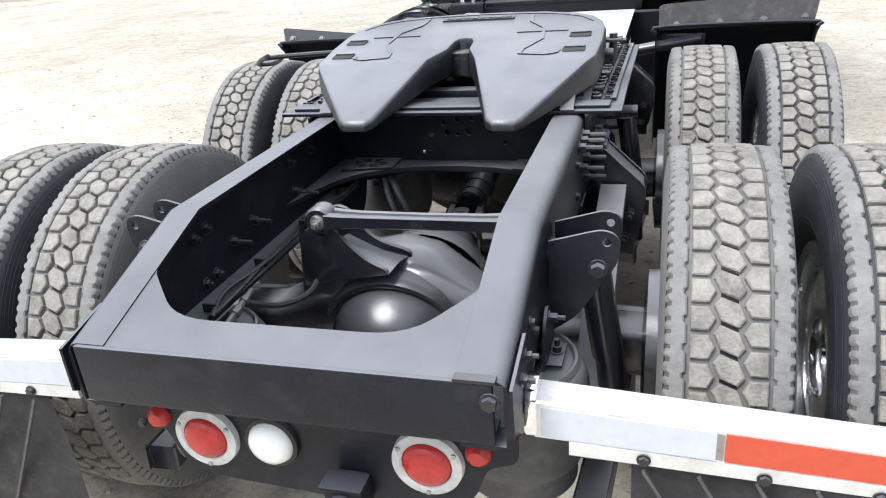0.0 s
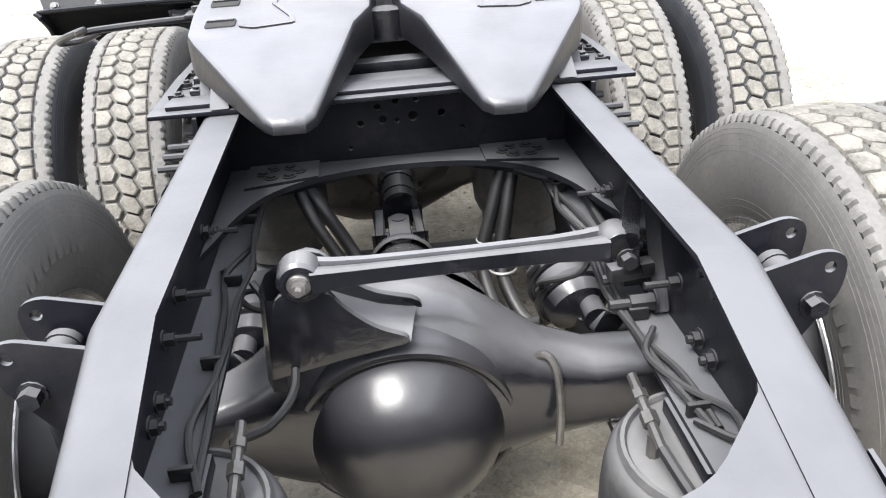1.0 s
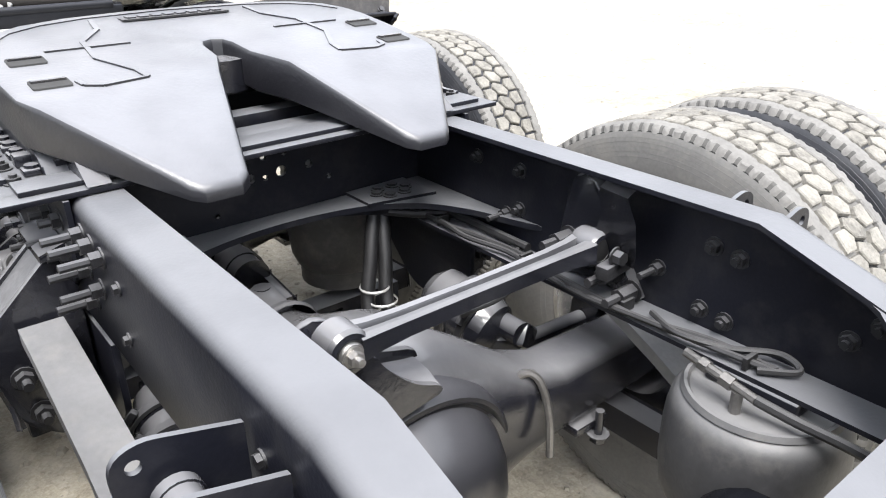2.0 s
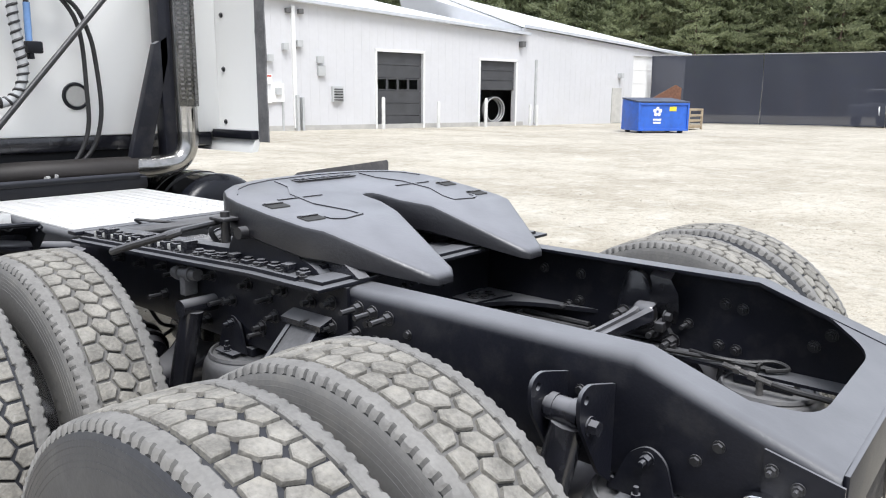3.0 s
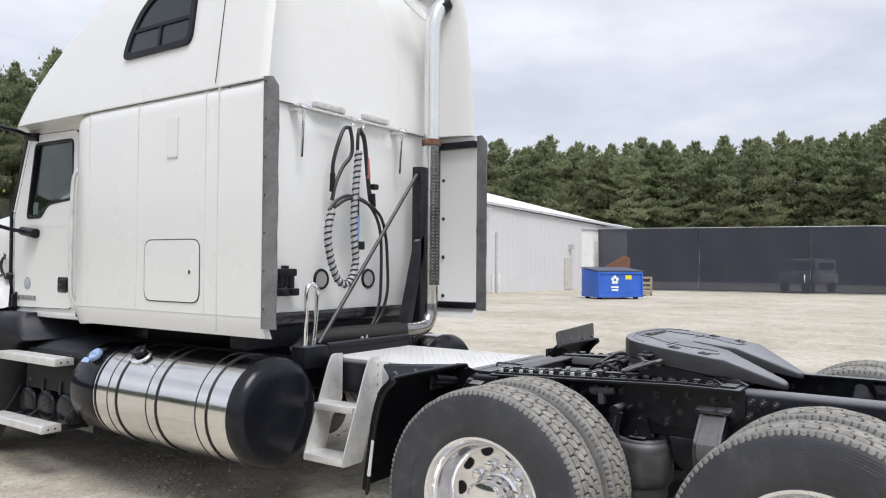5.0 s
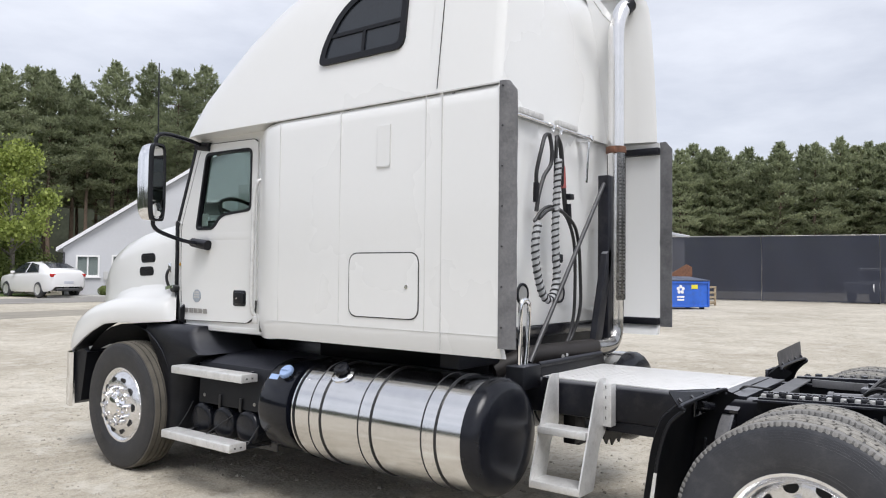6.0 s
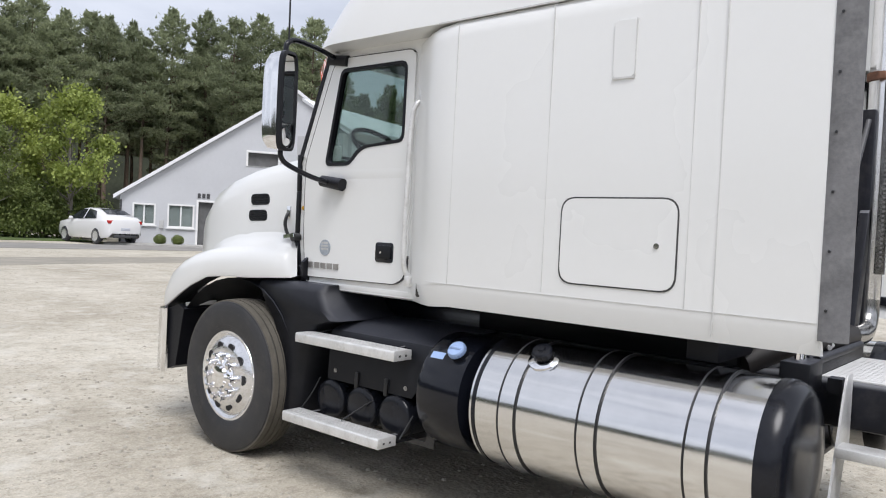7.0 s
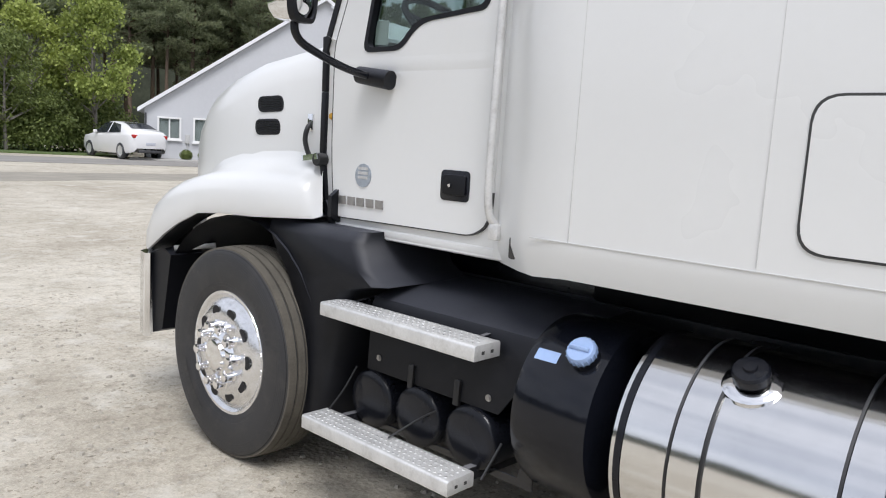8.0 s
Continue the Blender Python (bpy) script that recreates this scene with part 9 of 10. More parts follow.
for sx in (-1, 1):
    sub("skirt_corner", WHITE, lambda bm: box(bm, *sorted((sx * 0.93, sx * 1.0)), 4.92, 5.05, 1.168, 1.262, 0.012), label="white skirt corner below the door")
    side = sub("cab_side", WHITE, lambda bm: prism(bm, [(4.90, 1.17), (6.02, 1.17), (6.065, 1.3), (6.09, 1.6), (6.085, 2.04), (5.80, 2.72), (4.90, 2.72)], "x", sx * 0.94, sx * 0.985, holes=[WIN]), label="white cab side")
    door = sub("cab_door", WHITE, lambda bm: prism(bm, DOOR, "x", sx * 0.98, sx * 1.0, holes=[WIN]), label="white cab door with a dropped window line")
    def door_gap(bm):
        for a, b in zip(DOOR, DOOR[1:] + DOOR[:1]):
            if a[0] < 5.08 and b[0] < 5.08:
                continue
            beam(bm, (sx * 0.9925, a[0], a[1]), (sx * 0.9925, b[0], b[1]), 0.005, 0.0165, up=(1, 0, 0))
    sub("door_seal", SEAM, door_gap, door, "dark gap round the door")
    sub("lower_gap", SEAM, lambda bm: [beam(bm, (sx * 0.996, a[0], a[1]), (sx * 0.996, b[0], b[1]), 0.006, 0.012, up=(1, 0, 0)) for a, b in zip(DOOR[:8], DOOR[1:8])], door)
    sub("window_seal", MATT_BLACK, lambda bm: prism(bm, WIN, "x", sx * 0.965, sx * 1.004, holes=[WIN_IN]), door, "black window rubber")
    gl = sub("door_glass", CAB_GLASS, lambda bm: prism(bm, WIN_IN, "x", sx * 0.972, sx * 0.976), door, "tinted cab window glass")
    gl.visible_shadow = False
    # crease along the door
    sub("door_crease", WHITE, lambda bm: prism(bm, [(0.998, 1.87), (1.004, 1.90), (0.998, 1.96)] if sx > 0 else [(-0.998, 1.87), (-1.004, 1.90), (-0.998, 1.96)], "y", 5.08, 6.02), door)
    h = sub("door_handle", GLOSS_BLACK, lambda bm: prism(bm, rrect(5.18, 5.33, 1.372, 1.492, 0.02, 4), "x", sx * 1.0, sx * 1.004, bevel=0.001), door, "black square door handle recess")
    sub("handle_paddle", MATT_BLACK, lambda bm: (prism(bm, rrect(5.195, 5.315, 1.395, 1.475, 0.015, 3), "x", sx * 1.004, sx * 1.012, bevel=0.003), cyl(bm, (sx * 1.012, 5.275, 1.432), (sx * 1.016, 5.275, 1.432), 0.009, seg=12)), door)
    sub("key_lock", CHROME, lambda bm: cyl(bm, (sx * 1.012, 5.275, 1.432), (sx * 1.017, 5.275, 1.432), 0.007, seg=12), door)
    sub("round_emblem", mat("silver_emblem", (0.36, 0.40, 0.45), 0.4, metal=0.3, var=0.2, scale=40), lambda bm: cyl(bm, (sx * 1.0, 5.80, 1.435), (sx * 1.004, 5.80, 1.435), 0.052, seg=28), door, "small round silver emblem")
    sub("emblem_bars", GREY_RING, lambda bm: [box(bm, *sorted((sx * 1.004, sx * 1.006)), 5.768, 5.832, z, z + 0.012) for z in (1.42, 1.44, 1.46)], door)
    sub("chrome_badge", STEEL, lambda bm: [prism(bm, [(5.955 - 0.062 * k, 1.298), (5.91 - 0.062 * k, 1.298), (5.913 - 0.062 * k, 1.335), (5.958 - 0.062 * k, 1.335)], "x", sx * 1.0, sx * 1.007) for k in range(5)], door, "row of raised chrome bars")
    sub("side_marker", AMBER, lambda bm: lathe(bm, [(0, 0.014), (0.012, 0.01), (0.017, 0.0)], Matrix.Translation((sx * 0.985, 6.055, 1.69)) @ (AX_X if sx > 0 else AX_XN), 16), side, "small amber marker")
    sub("grab_rail", ALU, lambda bm: tube(bm, [(sx * 1.0, 4.985, 2.33), (sx * 1.05, 5.0, 2.30), (sx * 1.065, 5.02, 2.2), (sx * 1.065, 5.03, 1.9), (sx * 1.065, 5.035, 1.5), (sx * 1.06, 5.03, 1.36), (sx * 1.04, 5.015, 1.31), (sx * 1.0, 5.01, 1.29)], 0.0155, 12), side, "white vertical grab rail")
    sub("rail_foot", ALU, lambda bm: box(bm, *sorted((sx * 0.99, sx * 1.06)), 4.985, 5.03, 1.25, 1.31, 0.006), side)
    sub("rail_foot", ALU, lambda bm: box(bm, *sorted((sx * 0.99, sx * 1.04)), 4.96, 5.0, 2.31, 2.38, 0.006), side)
    sub("cab_sill", WHITE, lambda bm: prism(bm, rounded([(0.90, 1.15, 0), (0.985, 1.165, 0.02), (0.99, 1.21, 0.01), (0.94, 1.22, 0)], 3) if sx > 0 else rounded([(-0.90, 1.15, 0), (-0.985, 1.165, 0.02), (-0.99, 1.21, 0.01), (-0.94, 1.22, 0)], 3), "y", 4.9, 5.98), side)


MX, MDY = 1.465, -0.25


def mirror(sx):
    def ring(y, hx, hz, e, out=0.0):
        pts = []
        for k in range(28):
            a = 2 * math.pi * k / 28
            c, s = math.cos(a), math.sin(a)
            pts.append((sx * (MX + out + hx * math.copysign(abs(c) ** e, c)), y + MDY, 2.30 + 0.955 * hz * math.copysign(abs(s) ** e, s)))
        return pts
    yaw = Matrix.Translation((sx * MX, 5.95 + MDY, 0)) @ Matrix.Rotation(-sx * radians(11), 4, "Z") @ Matrix.Translation((-sx * MX, -5.95 - MDY, 0))

    def faced(bm):
        bmesh.ops.transform(bm, matrix=yaw, verts=bm.verts)
    sh = sub("wing_mirror", CHROME, lambda bm: faced(loft(bm, [ring(6.055, 0.025, 0.16, 0.6, 0.016), ring(6.045, 0.052, 0.26, 0.5, 0.016), ring(6.01, 0.068, 0.295, 0.45, 0.012), ring(5.96, 0.071, 0.305, 0.4, 0.005), ring(5.915, 0.069, 0.306, 0.4)], closed=True, caps=True)), label="chrome backed wing mirror")
    sub("mirror_bezel", MATT_BLACK, lambda bm: faced(loft(bm, [ring(5.93, 0.072, 0.308, 0.4), ring(5.90, 0.072, 0.308, 0.4), ring(5.893, 0.058, 0.290, 0.4), ring(5.905, 0.056, 0.288, 0.4)], closed=True)), sh)
    mg = mat("mirror_glass", (0.9, 0.9, 0.9), 0.02, metal=1.0, var=0.0, bump=0.0, rvar=0.0)
    sub("mirror_glass", mg, lambda bm: faced(prism(bm, [(sx * (MX + dx), z) for dx, z in rrect(-0.056, 0.056, 2.16, 2.565, 0.03, 3)], "y", 5.905 + MDY, 5.912 + MDY)), sh)
    sub("spot_mirror", mg, lambda bm: faced(lathe(bm, [(0, 0.012), (0.034, 0.009), (0.054, 0.0)], Matrix.Translation((sx * MX, 5.908 + MDY, 2.09)) @ AX_YN, 24)), sh)
    arm = sub("mirror_arm", GLOSS_BLACK, lambda bm: tube(bm, [(sx * 1.45, 5.71, 2.59), (sx * 1.44, 5.71, 2.65), (sx * 1.36, 5.72, 2.685), (sx * 1.15, 5.735, 2.67), (sx * 0.99, 5.74, 2.635)], 0.016, 10), sh)
    sub("mirror_arm", GLOSS_BLACK, lambda bm: tube(bm, [(sx * 1.46, 5.71, 2.02), (sx * 1.45, 5.71, 1.97), (sx * 1.39, 5.715, 1.93), (sx * 1.2, 5.72, 1.875), (sx * 1.03, 5.72, 1.85)], 0.016, 10), sh)
    sub("arm_foot", MATT_BLACK, lambda bm: (cyl(bm, (sx * 1.05, 5.80, 1.865), (sx * 1.035, 5.62, 1.84), 0.036, 0.04, 16), cyl(bm, (sx * 1.0, 5.66, 1.845), (sx * 1.04, 5.66, 1.845), 0.035, seg=16)), sh)
    sub("arm_foot", MATT_BLACK, lambda bm: (cyl(bm, (sx * 1.03, 5.80, 2.645), (sx * 1.0, 5.66, 2.63), 0.032, 0.036, 16), cyl(bm, (sx * 0.98, 5.7, 2.635), (sx * 1.02, 5.7, 2.635), 0.034, seg=16)), sh)
    sub("aerial", MATT_BLACK, lambda bm: cyl(bm, (sx * 1.43, 5.71, 2.65), (sx * 1.43, 5.72, 3.22), 0.006, 0.004, seg=6), sh, "thin black whip aerial")


for sx in (-1, 1):
    mirror(sx)

# windscreen, roof header, firewall, interior
sub("windscreen_frame", WHITE, lambda bm: (box(bm, -0.99, 0.99, 5.72, 5.86, 2.66, 2.74, 0.02), [beam(bm, (s * 0.965, 6.06, 2.04), (s * 0.965, 5.80, 2.70), 0.06, 0.05, 0.01) for s in (-1, 1)], beam(bm, (0, 6.07, 2.03), (0, 5.8, 2.7), 0.03, 0.03), box(bm, -0.99, 0.99, 6.02, 6.1, 1.97, 2.05, 0.015)), label="white windscreen surround")
for s in (-1, 1):
    sub("a_pillar_trim", MATT_BLACK, lambda bm: beam(bm, (s * 0.998, 6.105, 1.98), (s * 0.995, 5.845, 2.66), 0.012, 0.03))
ws = sub("windscreen", CAB_GLASS, lambda bm: loft(bm, [[(-0.95, 6.05, 2.04), (0.95, 6.05, 2.04)], [(-0.95, 5.80, 2.68), (0.95, 5.80, 2.68)]]), label="sloping windscreen glass")
ws.visible_shadow = False
sub("firewall", DARK_IN, lambda bm: box(bm, -0.93, 0.93, 5.98, 6.02, 1.15, 1.98, 0.0))
sub("dashboard", DARK_IN, lambda bm: prism(bm, rounded([(5.55, 1.72, 0.05), (5.60, 1.95, 0.06), (5.97, 2.0, 0.02), (5.97, 1.6, 0), (5.7, 1.55, 0.05)], 4), "x", -0.92, 0.92), label="dark moulded dashboard")
sub("cab_floor", DARK_IN, lambda bm: box(bm, -0.93, 0.93, 4.9, 6.0, 1.16, 1.22))
sub("cab_ceiling", GREY_IN, lambda bm: box(bm, -0.97, 0.97, 4.85, 5.75, 2.66, 2.69))
sub("cab_rear_trim", GREY_IN, lambda bm: (box(bm, -0.95, -0.55, 4.86, 4.9, 1.22, 2.66), box(bm, 0.55, 0.95, 4.86, 4.9, 1.22, 2.66)))
def steer(bm):
    m = Matrix.Translation((-0.62, 5.70, 2.11)) @ Matrix.Rotation(radians(40), 4, "X")
    prof = [(0.225 + 0.016 * math.cos(a), 0.016 * math.sin(a)) for a in [k * math.pi / 5 for k in range(10)]]
    lathe(bm, prof, m, 36, close=True)
    for a in (0.3, 2.84, 4.71):
        beam(bm, m @ Vector((0, 0, -0.02)), m @ Vector((0.22 * math.cos(a), 0.22 * math.sin(a), 0)), 0.03, 0.015)
    cyl(bm, m @ Vector((0, 0, -0.3)), m @ Vector((0, 0, 0.01)), 0.045, seg=16)
sub("steering_wheel", DARK_IN, steer, label="black steering wheel")
for x in (-0.5, 0.5):
    sub("seat", DARK_IN, lambda bm: (box(bm, x - 0.24, x + 0.24, 4.95, 5.4, 1.55, 1.7, 0.05), box(bm, x - 0.23, x + 0.23, 4.92, 5.03, 1.65, 2.35, 0.04), box(bm, x - 0.13, x + 0.13, 4.93, 5.0, 2.37, 2.52, 0.03)), label="dark cloth cab seat")
sub("window_notice", WHITE_PRINT, lambda bm: box(bm, -0.968, -0.966, 5.72, 5.80, 2.0, 2.10), label="small white notice behind the glass")

# ---- hood, fenders, bumper ----
def hood_row(y, hw, zt, zs, zb):
    """Half section mirrored: side up from zb to the shoulder zs, over to the crown zt."""
    half = [(hw * 1.0, zb), (hw * 1.005, zb + (zs - zb) * 0.5), (hw, zs), (hw * 0.985, zs + (zt - zs) * 0.35), (hw * 0.93, zs + (zt - zs) * 0.68), (hw * 0.80, zs + (zt - zs) * 0.88), (hw * 0.55, zs + (zt - zs) * 0.98), (hw * 0.25, zt), (0, zt + 0.005)]
    return [(-x, y, z) for x, z in half] + [(x, y, z) for x, z in reversed(half[:-1])]
def hood_shape(bm):
    loft(bm, [hood_row(*a) for a in ((6.125, 0.985, 2.09, 1.86, 1.22), (6.35, 0.983, 2.075, 1.85, 1.22), (6.7, 0.978, 2.03, 1.80, 1.22), (7.0, 0.962, 1.96, 1.72, 1.2), (7.26, 0.928, 1.87, 1.62, 1.15), (7.44, 0.875, 1.75, 1.5, 1.1), (7.55, 0.80, 1.58, 1.34, 1.0), (7.60, 0.72, 1.30, 1.12, 0.9))])
COWL = [(6.0, 1.17), (6.07, 1.30), (6.10, 1.5), (6.10, 1.8), (6.105, 2.05)]
hood = sub("hood", WHITE, hood_shape, label="white sloping hood", smooth=60)
sub("grille", CHROME, lambda bm: box(bm, -0.5, 0.5, 7.5, 7.54, 0.75, 1.35, 0.02))
for s in (-1, 1):
    sub("cowl_gap", MATT_BLACK, lambda bm: [beam(bm, (s * 0.981, ya, za), (s * 0.981, yb, zb), 0.034, 0.045, 0.006, up=(1, 0, 0)) for (ya, za), (yb, zb) in zip(COWL, COWL[1:])], label="black rubber gap between hood and cab")
sub("cowl_panel", MATT_BLACK, lambda bm: box(bm, -0.95, 0.95, 6.06, 6.09, 1.2, 1.95))
for sx in (-1, 1):
    for yc, zc in ((6.545, 1.745), (6.565, 1.63)):
        vo = rounded([(yc - 0.115, zc - 0.036, 0.04), (yc + 0.108, zc - 0.043, 0.04), (yc + 0.115, zc + 0.036, 0.04), (yc - 0.10, zc + 0.043, 0.04)], 5)
        v = sub("hood_vent", MATT_BLACK, lambda bm: prism(bm, vo, "x", sx * 0.95, sx * 0.9865), hood, "black louvred hood vent")
        sub("louvre", GLOSS_BLACK, lambda bm: [box(bm, *sorted((sx * 0.983, sx * 0.990)), yc - 0.09, yc + 0.09, zc - 0.026 + k * 0.0125, zc - 0.021 + k * 0.0125) for k in range(5)], hood)
    def fender(bm, skin=0.0):
        HW = ((6.0, 0.985), (6.35, 0.983), (6.7, 0.978), (7.0, 0.962), (7.26, 0.928), (7.44, 0.875), (7.55, 0.80), (7.62, 0.72))

        def hood_half(y):
            for (ya, xa), (yb, xb) in zip(HW, HW[1:]):
                if y <= yb:
                    return xa + (xb - xa) * max(0.0, y - ya) / (yb - ya)
            return HW[-1][1]
        rows = []
        for y, zt, zl, xo in ((6.02, 1.415, 1.222, 1.105), (6.08, 1.42, 1.218, 1.14), (6.18, 1.425, 1.212, 1.18), (6.35, 1.43, 1.20, 1.215), (6.6, 1.418, 1.192, 1.235), (6.8, 1.395, 1.172, 1.245), (7.0, 1.352, 1.095, 1.25), (7.15, 1.298, 1.02, 1.248), (7.28, 1.225, 0.95, 1.24), (7.40, 1.12, 0.90, 1.215), (7.48, 1.03, 0.88, 1.165), (7.53, 0.97, 0.87, 1.08), (7.55, 0.94, 0.865, 0.95)):
            xi = hood_half(y) - 0.012
            top = min(0.17, 0.17 * (7.62 - y) / 0.5)
            sec = [(xi, zt + top), (xi + 0.0125, zt + top * 0.66), (xi + 0.022, zt + top * 0.36), (xi + 0.06, zt + top * 0.1), (xo - 0.10, zt - 0.012), (xo - 0.05, zt - 0.03), (xo - 0.018, zt - 0.06), (xo - 0.002, zt - 0.11), (xo, zl + 0.02), (xo - 0.008, zl), (xo - 0.06, zl + 0.012)]
            if skin:
                sec = [(x - skin, z - skin) for x, z in sec[3:9]] + [(sec[9][0] - skin, sec[9][1] + 0.004), (sec[10][0] - 0.1, sec[10][1] + 0.004)]
            # the rear edge leans back towards its foot
            lean = (6.13, 6.127, 6.122, 6.115, 6.09, 6.075, 6.06, 6.045, 6.025, 6.02, 6.02)
            rows.append([(sx * x, max(y, e + 0.003 * len(rows)), z) for (x, z), e in zip(sec, lean[3:] if skin else lean)])
        loft(bm, rows, caps=not skin)
    fd = sub("front_fender", WHITE, fender, label="white flared front fender", smooth=50)
    sub("inner_skin", MATT_BLACK, lambda bm: fender(bm, 0.012), fd, "black inside of the fender", smooth=50)
    sub("gap_seal", MATT_BLACK, lambda bm: prism(bm, [(sx * 0.97, 1.20), (sx * 1.04, 1.235), (sx * 1.04, 1.33), (sx * 1.0, 1.36), (sx * 0.97, 1.37)], "y", 5.965, 5.99), fd, "black strip behind the fender")
    def liner(bm):
        rows = []
        for k in range(15):
            a = radians(8 + 164 * k / 14)
            rows.append([(sx * x, 6.50 + (0.66 + 0.17 * max(0, math.cos(a)) ** 0.8) * math.cos(a), 0.53 + (0.65 + 0.05 * max(0, math.cos(a))) * math.sin(a)) for x in (0.5, 1.16)])
        loft(bm, rows)
    sub("wheel_liner", MATT_BLACK, liner, fd)
    # moulded black mudguard behind the steer wheel, swelling towards the step
    def mud(bm):
        rows = []
        for z, ya, yb, xo in ((1.20, 6.36, 5.66, 1.10), (1.15, 6.32, 5.66, 1.145), (1.05, 6.24, 5.60, 1.15), (0.99, 6.18, 5.50, 1.15), (0.95, 6.14, 5.68, 1.155), (0.85, 6.08, 5.76, 1.16), (0.6, 6.02, 5.80, 1.165), (0.40, 6.0, 5.82, 1.165), (0.30, 6.02, 5.84, 1.16)):
            rows.append([(sx * 0.6, ya, z), (sx * (xo - 0.03), ya, z), (sx * xo, ya - 0.03, z), (sx * xo, (ya + yb) / 2, z), (sx * xo, yb + 0.05, z), (sx * (xo - 0.05), yb, z), (sx * 0.6, yb, z)])
        loft(bm, rows, closed=True, caps=True)
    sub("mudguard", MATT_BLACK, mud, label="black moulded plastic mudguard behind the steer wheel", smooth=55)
    # bumper end
    sub("bumper_end", CHROME, lambda bm: loft(bm, [[(sx * x, y, z) for x, y in ((0.5, 7.66), (0.9, 7.63), (1.12, 7.56), (1.21, 7.48), (1.235, 7.37), (1.21, 7.36), (1.12, 7.49), (0.88, 7.58), (0.5, 7.61))] for z in (0.40, 0.44, 0.86, 0.885)], closed=True, caps=True), label="chrome wrap-round bumper end")
    sub("bumper_inner", MATT_BLACK, lambda bm: prism(bm, [(7.25, 0.46), (7.36, 0.42), (7.40, 0.88), (7.24, 0.93), (7.16, 0.9)], "x", sx * 1.0, sx * 1.19))
    sub("bumper_stay", ALU, lambda bm: beam(bm, (sx * 0.95, 7.1, 0.95), (sx * 1.14, 7.22, 0.93), 0.03, 0.03, 0.004))
    sub("hood_latch", HOSE, lambda bm: (tube(bm, [(sx * 0.985, 6.20, 1.66), (sx * 1.02, 6.19, 1.63), (sx * 1.03, 6.19, 1.57), (sx * 1.02, 6.16, 1.50), (sx * 1.0, 6.1, 1.49)], 0.012, 8), cyl(bm, (sx * 0.99, 6.09, 1.49), (sx * 1.04, 6.09, 1.49), 0.03, seg=12)), hood, "black rubber hood latch")
    sub("latch_hook", CHROME, lambda bm: box(bm, *sorted((sx * 0.985, sx * 1.0)), 6.18, 6.22, 1.62, 1.70, 0.004), hood)
    sub("latch_lever", CHROME, lambda bm: beam(bm, (sx * 1.03, 6.2, 1.49), (sx * 1.035, 6.08, 1.505), 0.012, 0.02, 0.003), hood)
sub("front_bumper", CHROME, lambda bm: box(bm, -0.6, 0.6, 7.56, 7.64, 0.4, 0.88, 0.02))
sub("engine_bay", CAST_BLACK, lambda bm: box(bm, -0.55, 0.55, 6.1, 7.4, 0.6, 1.3, 0.05))


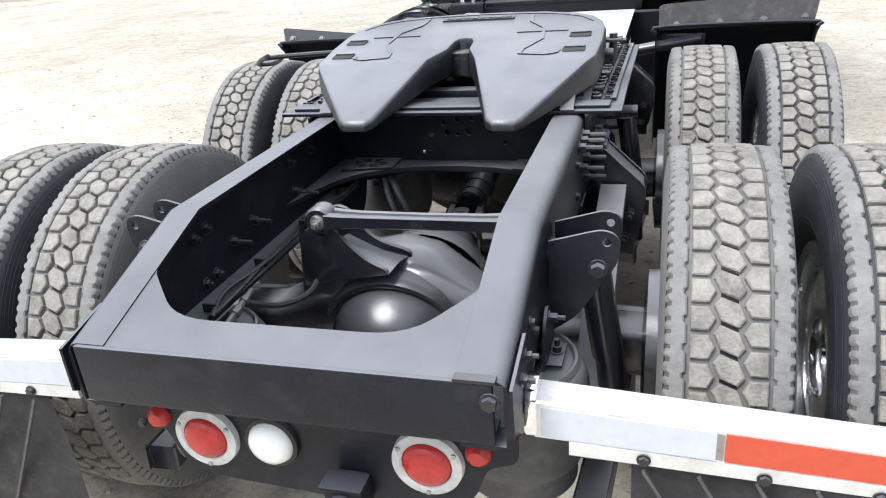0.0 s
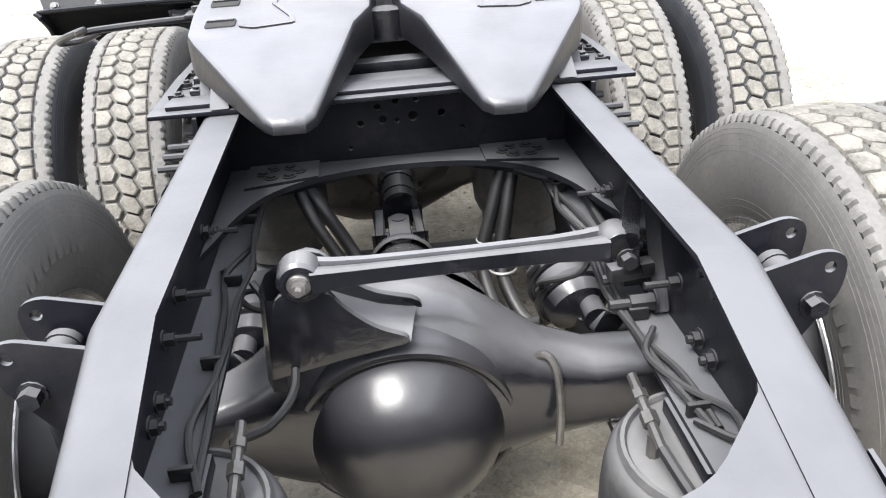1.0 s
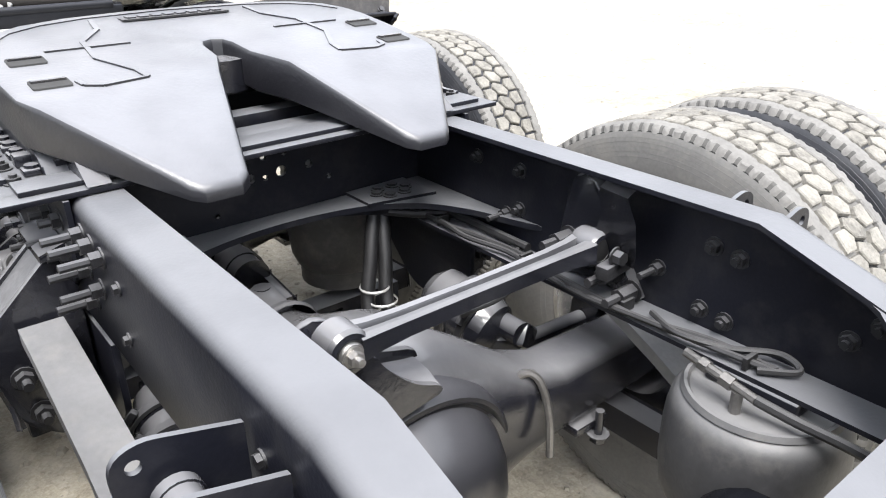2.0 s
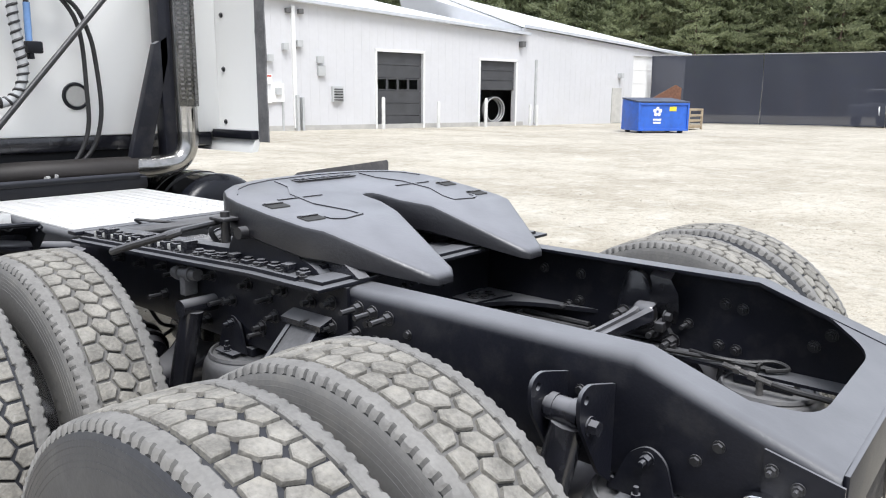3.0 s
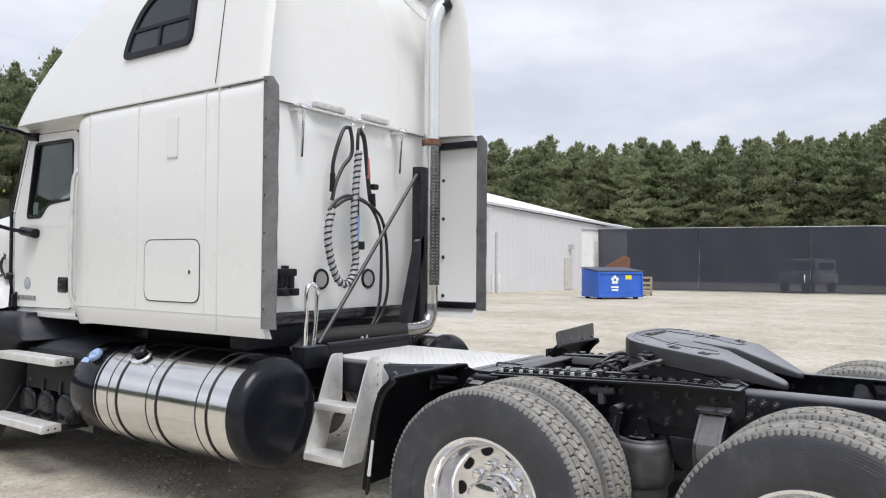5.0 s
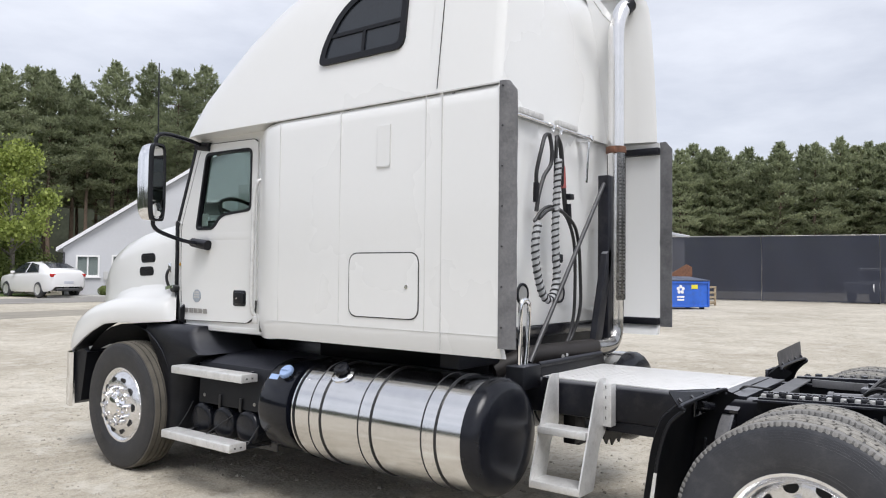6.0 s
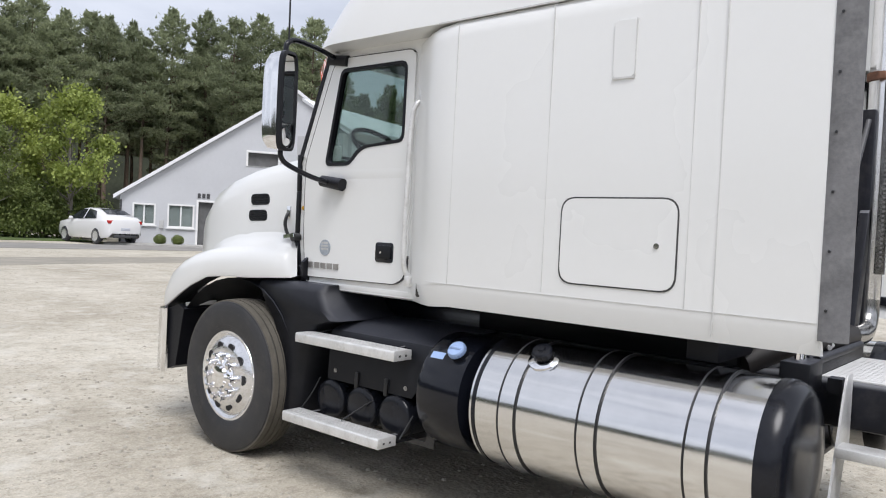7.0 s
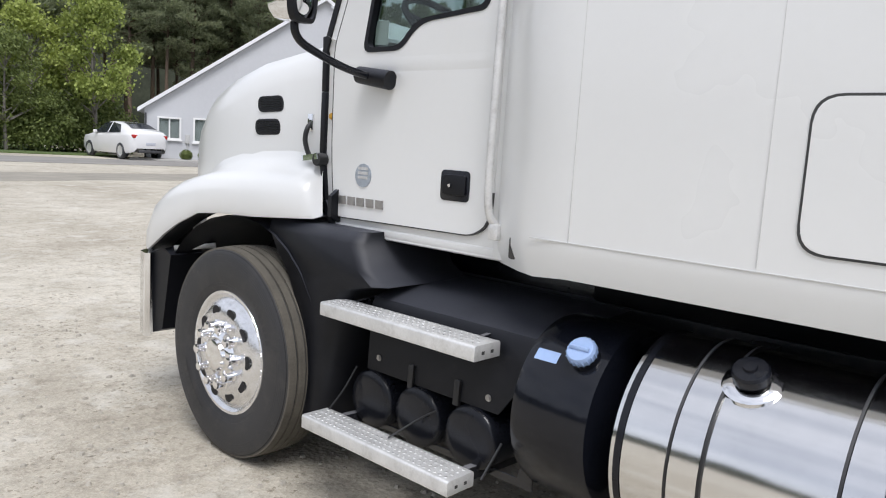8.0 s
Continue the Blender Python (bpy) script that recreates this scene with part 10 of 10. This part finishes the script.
# ---- parked car ----
def sedan(at, rz, s=1.0):
    t = thing("parked_car", "white compact sedan parked by the office, seen from behind", "car", at)
    t.rotation_euler[2] = rz
    t.scale = (s, s, s * 1.08)

    def p(name, material, fn, parent=t, label="", smooth=60):
        bm = B()
        fn(bm)
        o = new(name, as_mesh(name, bm, material, smooth))
        o.parent = parent
        if label:
            o["label"] = label
        return o
    # sections along length (y), front at +y
    def row(y, hw, z0, zb, zt, hr):
        half = [(hw * 0.92, z0), (hw, z0 + 0.12), (hw, zb - 0.12), (hw * 0.965, zb), (hr, max(zt - 0.06, zb + 0.005)), (hr * 0.88, zt), (0, zt + 0.012)]
        return [(-x, y, z) for x, z in half] + [(x, y, z) for x, z in reversed(half[:-1])]
    def body(bm):
        loft(bm, [row(*a) for a in ((-2.29, 0.68, 0.46, 0.94, 1.02, 0.60), (-2.22, 0.79, 0.32, 1.02, 1.12, 0.70), (-1.95, 0.86, 0.26, 1.04, 1.17, 0.70), (-1.72, 0.88, 0.24, 1.04, 1.22, 0.67), (-1.2, 0.89, 0.22, 1.02, 1.40, 0.60), (-0.7, 0.89, 0.22, 1.0, 1.46, 0.57), (-0.1, 0.89, 0.22, 0.98, 1.49, 0.57), (0.45, 0.89, 0.22, 0.96, 1.43, 0.56), (0.85, 0.885, 0.22, 0.95, 1.24, 0.62), (1.25, 0.88, 0.22, 0.94, 1.06, 0.68), (1.9, 0.85, 0.24, 0.86, 0.94, 0.62), (2.2, 0.75, 0.28, 0.72, 0.76, 0.5), (2.3, 0.62, 0.34, 0.58, 0.61, 0.4))], caps=True)
    b = p("body", CAR_WHITE, body)
    p("rear_window", GLASS_DARK, lambda bm: loft(bm, [[(x, y, z) for x in (-w, -w * 0.5, 0, w * 0.5, w)] for y, z, w in ((-1.72, 1.243, 0.57), (-1.2, 1.42, 0.51), (-0.86, 1.468, 0.48))]), smooth=0)
    for sx in (-1, 1):
        p("side_window", GLASS_DARK, lambda bm: loft(bm, [[(sx * 0.865, y, z) for y, z in ((-1.35, 1.06), (-0.4, 1.03), (0.3, 1.01), (0.95, 1.01))], [(sx * 0.605, y, z) for y, z in ((-0.92, 1.36), (-0.35, 1.445), (0.2, 1.43), (0.5, 1.36))]]), smooth=0)
        p("tail_lamp", RED_LENS, lambda bm: box(bm, *sorted((sx * 0.42, sx * 0.80)), -2.285, -2.10, 0.86, 1.0, 0.03), label="red tail lamp")
        for y in (-1.35, 1.38):
            p("wheel", RUBBER, lambda bm: lathe(bm, [(0.2, -0.09), (0.31, -0.1), (0.335, -0.07), (0.335, 0.07), (0.31, 0.1), (0.2, 0.09)], Matrix.Translation((sx * 0.80, y, 0.325)) @ AX_X, 28, close=True))
            p("rim", ALU, lambda bm: (lathe(bm, [(0.245, 0.10), (0.235, 0.09), (0.05, 0.095), (0, 0.105)], Matrix.Translation((sx * 0.80, y, 0.325)) @ (AX_X if sx > 0 else AX_XN), 20),))
        p("door_pillar", CAR_WHITE, lambda bm: beam(bm, (sx * 0.87, -0.28, 1.02), (sx * 0.607, -0.26, 1.445), 0.05, 0.02, 0.004))
        p("door_mirror", CAR_WHITE, lambda bm: box(bm, *sorted((sx * 0.88, sx * 1.05)), 0.62, 0.74, 0.98, 1.1, 0.03))
    p("bumper_insert", DARKDOOR, lambda bm: box(bm, -0.55, 0.55, -2.29, -2.2, 0.28, 0.40, 0.03))
    p("blank_plate", TAPE_WHITE, lambda bm: box(bm, -0.22, 0.22, -2.295, -2.25, 0.58, 0.7, 0.01), label="plain pale plate")
    return t


sedan((15.55, 45.0, 0.02), radians(4), 1.24)


# ---- vehicle dimly seen behind the fence cloth ----
def hidden_suv():
    at = Vector((49.4, 7.3, 0))
    t = thing("parked_off_roader", "pale boxy off-roader dimly seen through the fence cloth", "car", at)
    t.rotation_euler[2] = radians(70)
    def p(name, material, x0, x1, y0, y1, z0, z1, bv=0.05):
        bm = B()
        box(bm, x0, x1, y0, y1, z0, z1, bv)
        o = new(name, as_mesh(name, bm, material))
        o.parent = t
    p("body", CAR_WHITE, -0.95, 0.95, -2.1, 2.1, 0.6, 1.3, 0.12)
    p("cabin", CAR_WHITE, -0.85, 0.85, -2.0, 0.6, 1.3, 2.2, 0.12)
    p("windscreen", GLASS_DARK, -0.75, 0.75, 0.58, 0.63, 1.4, 2.05, 0.02)
    p("side_window", GLASS_DARK, -0.88, 0.88, -1.7, 0.3, 1.45, 2.0, 0.02)
    for x in (-0.85, 0.85):
        for y in (-1.3, 1.3):
            bm = B()
            lathe(bm, [(0.2, -0.12), (0.36, -0.12), (0.4, -0.08), (0.4, 0.08), (0.36, 0.12), (0.2, 0.12)], Matrix.Translation((x, y, 0.4)) @ AX_X, 24, close=True)
            o = new("wheel", as_mesh("wheel", bm, RUBBER))
            o.parent = t


hidden_suv()


# ---- loose stones on the yard near the truck ----
def stones():
    rng_ = random.Random(31)
    verts, faces = [], []
    for k in range(8000):
        if k < 4600:
            x, y = rng_.uniform(-3.6, 1.8), rng_.uniform(-2.2, 9.5)
        else:
            x, y = rng_.uniform(-9, 9), rng_.uniform(-4, 22)
        s = 0.004 + 0.018 * rng_.random() ** 3
        c = Vector((x, y, s * 0.25))
        n0 = len(verts)
        a0 = rng_.uniform(0, 6.3)
        for j in range(5):
            a = a0 + j * 1.2566
            r = s * rng_.uniform(0.7, 1.2)
            verts.append((c.x + r * math.cos(a), c.y + r * math.sin(a), 0.0))
            verts.append((c.x + r * 0.62 * math.cos(a), c.y + r * 0.62 * math.sin(a), s * rng_.uniform(0.45, 0.8)))
        for j in range(5):
            q = (j + 1) % 5
            faces.append((n0 + 2 * j, n0 + 2 * q, n0 + 2 * q + 1, n0 + 2 * j + 1))
        faces.append(tuple(n0 + 2 * j + 1 for j in range(5)))
    me = bpy.data.meshes.new("gravel_stones")
    me.from_pydata(verts, [], faces)
    me.materials.append(STONE)
    tagged(new("gravel_stones", me), "loose pale gravel stones on the yard", "gravel", kind="stuff")


stones()
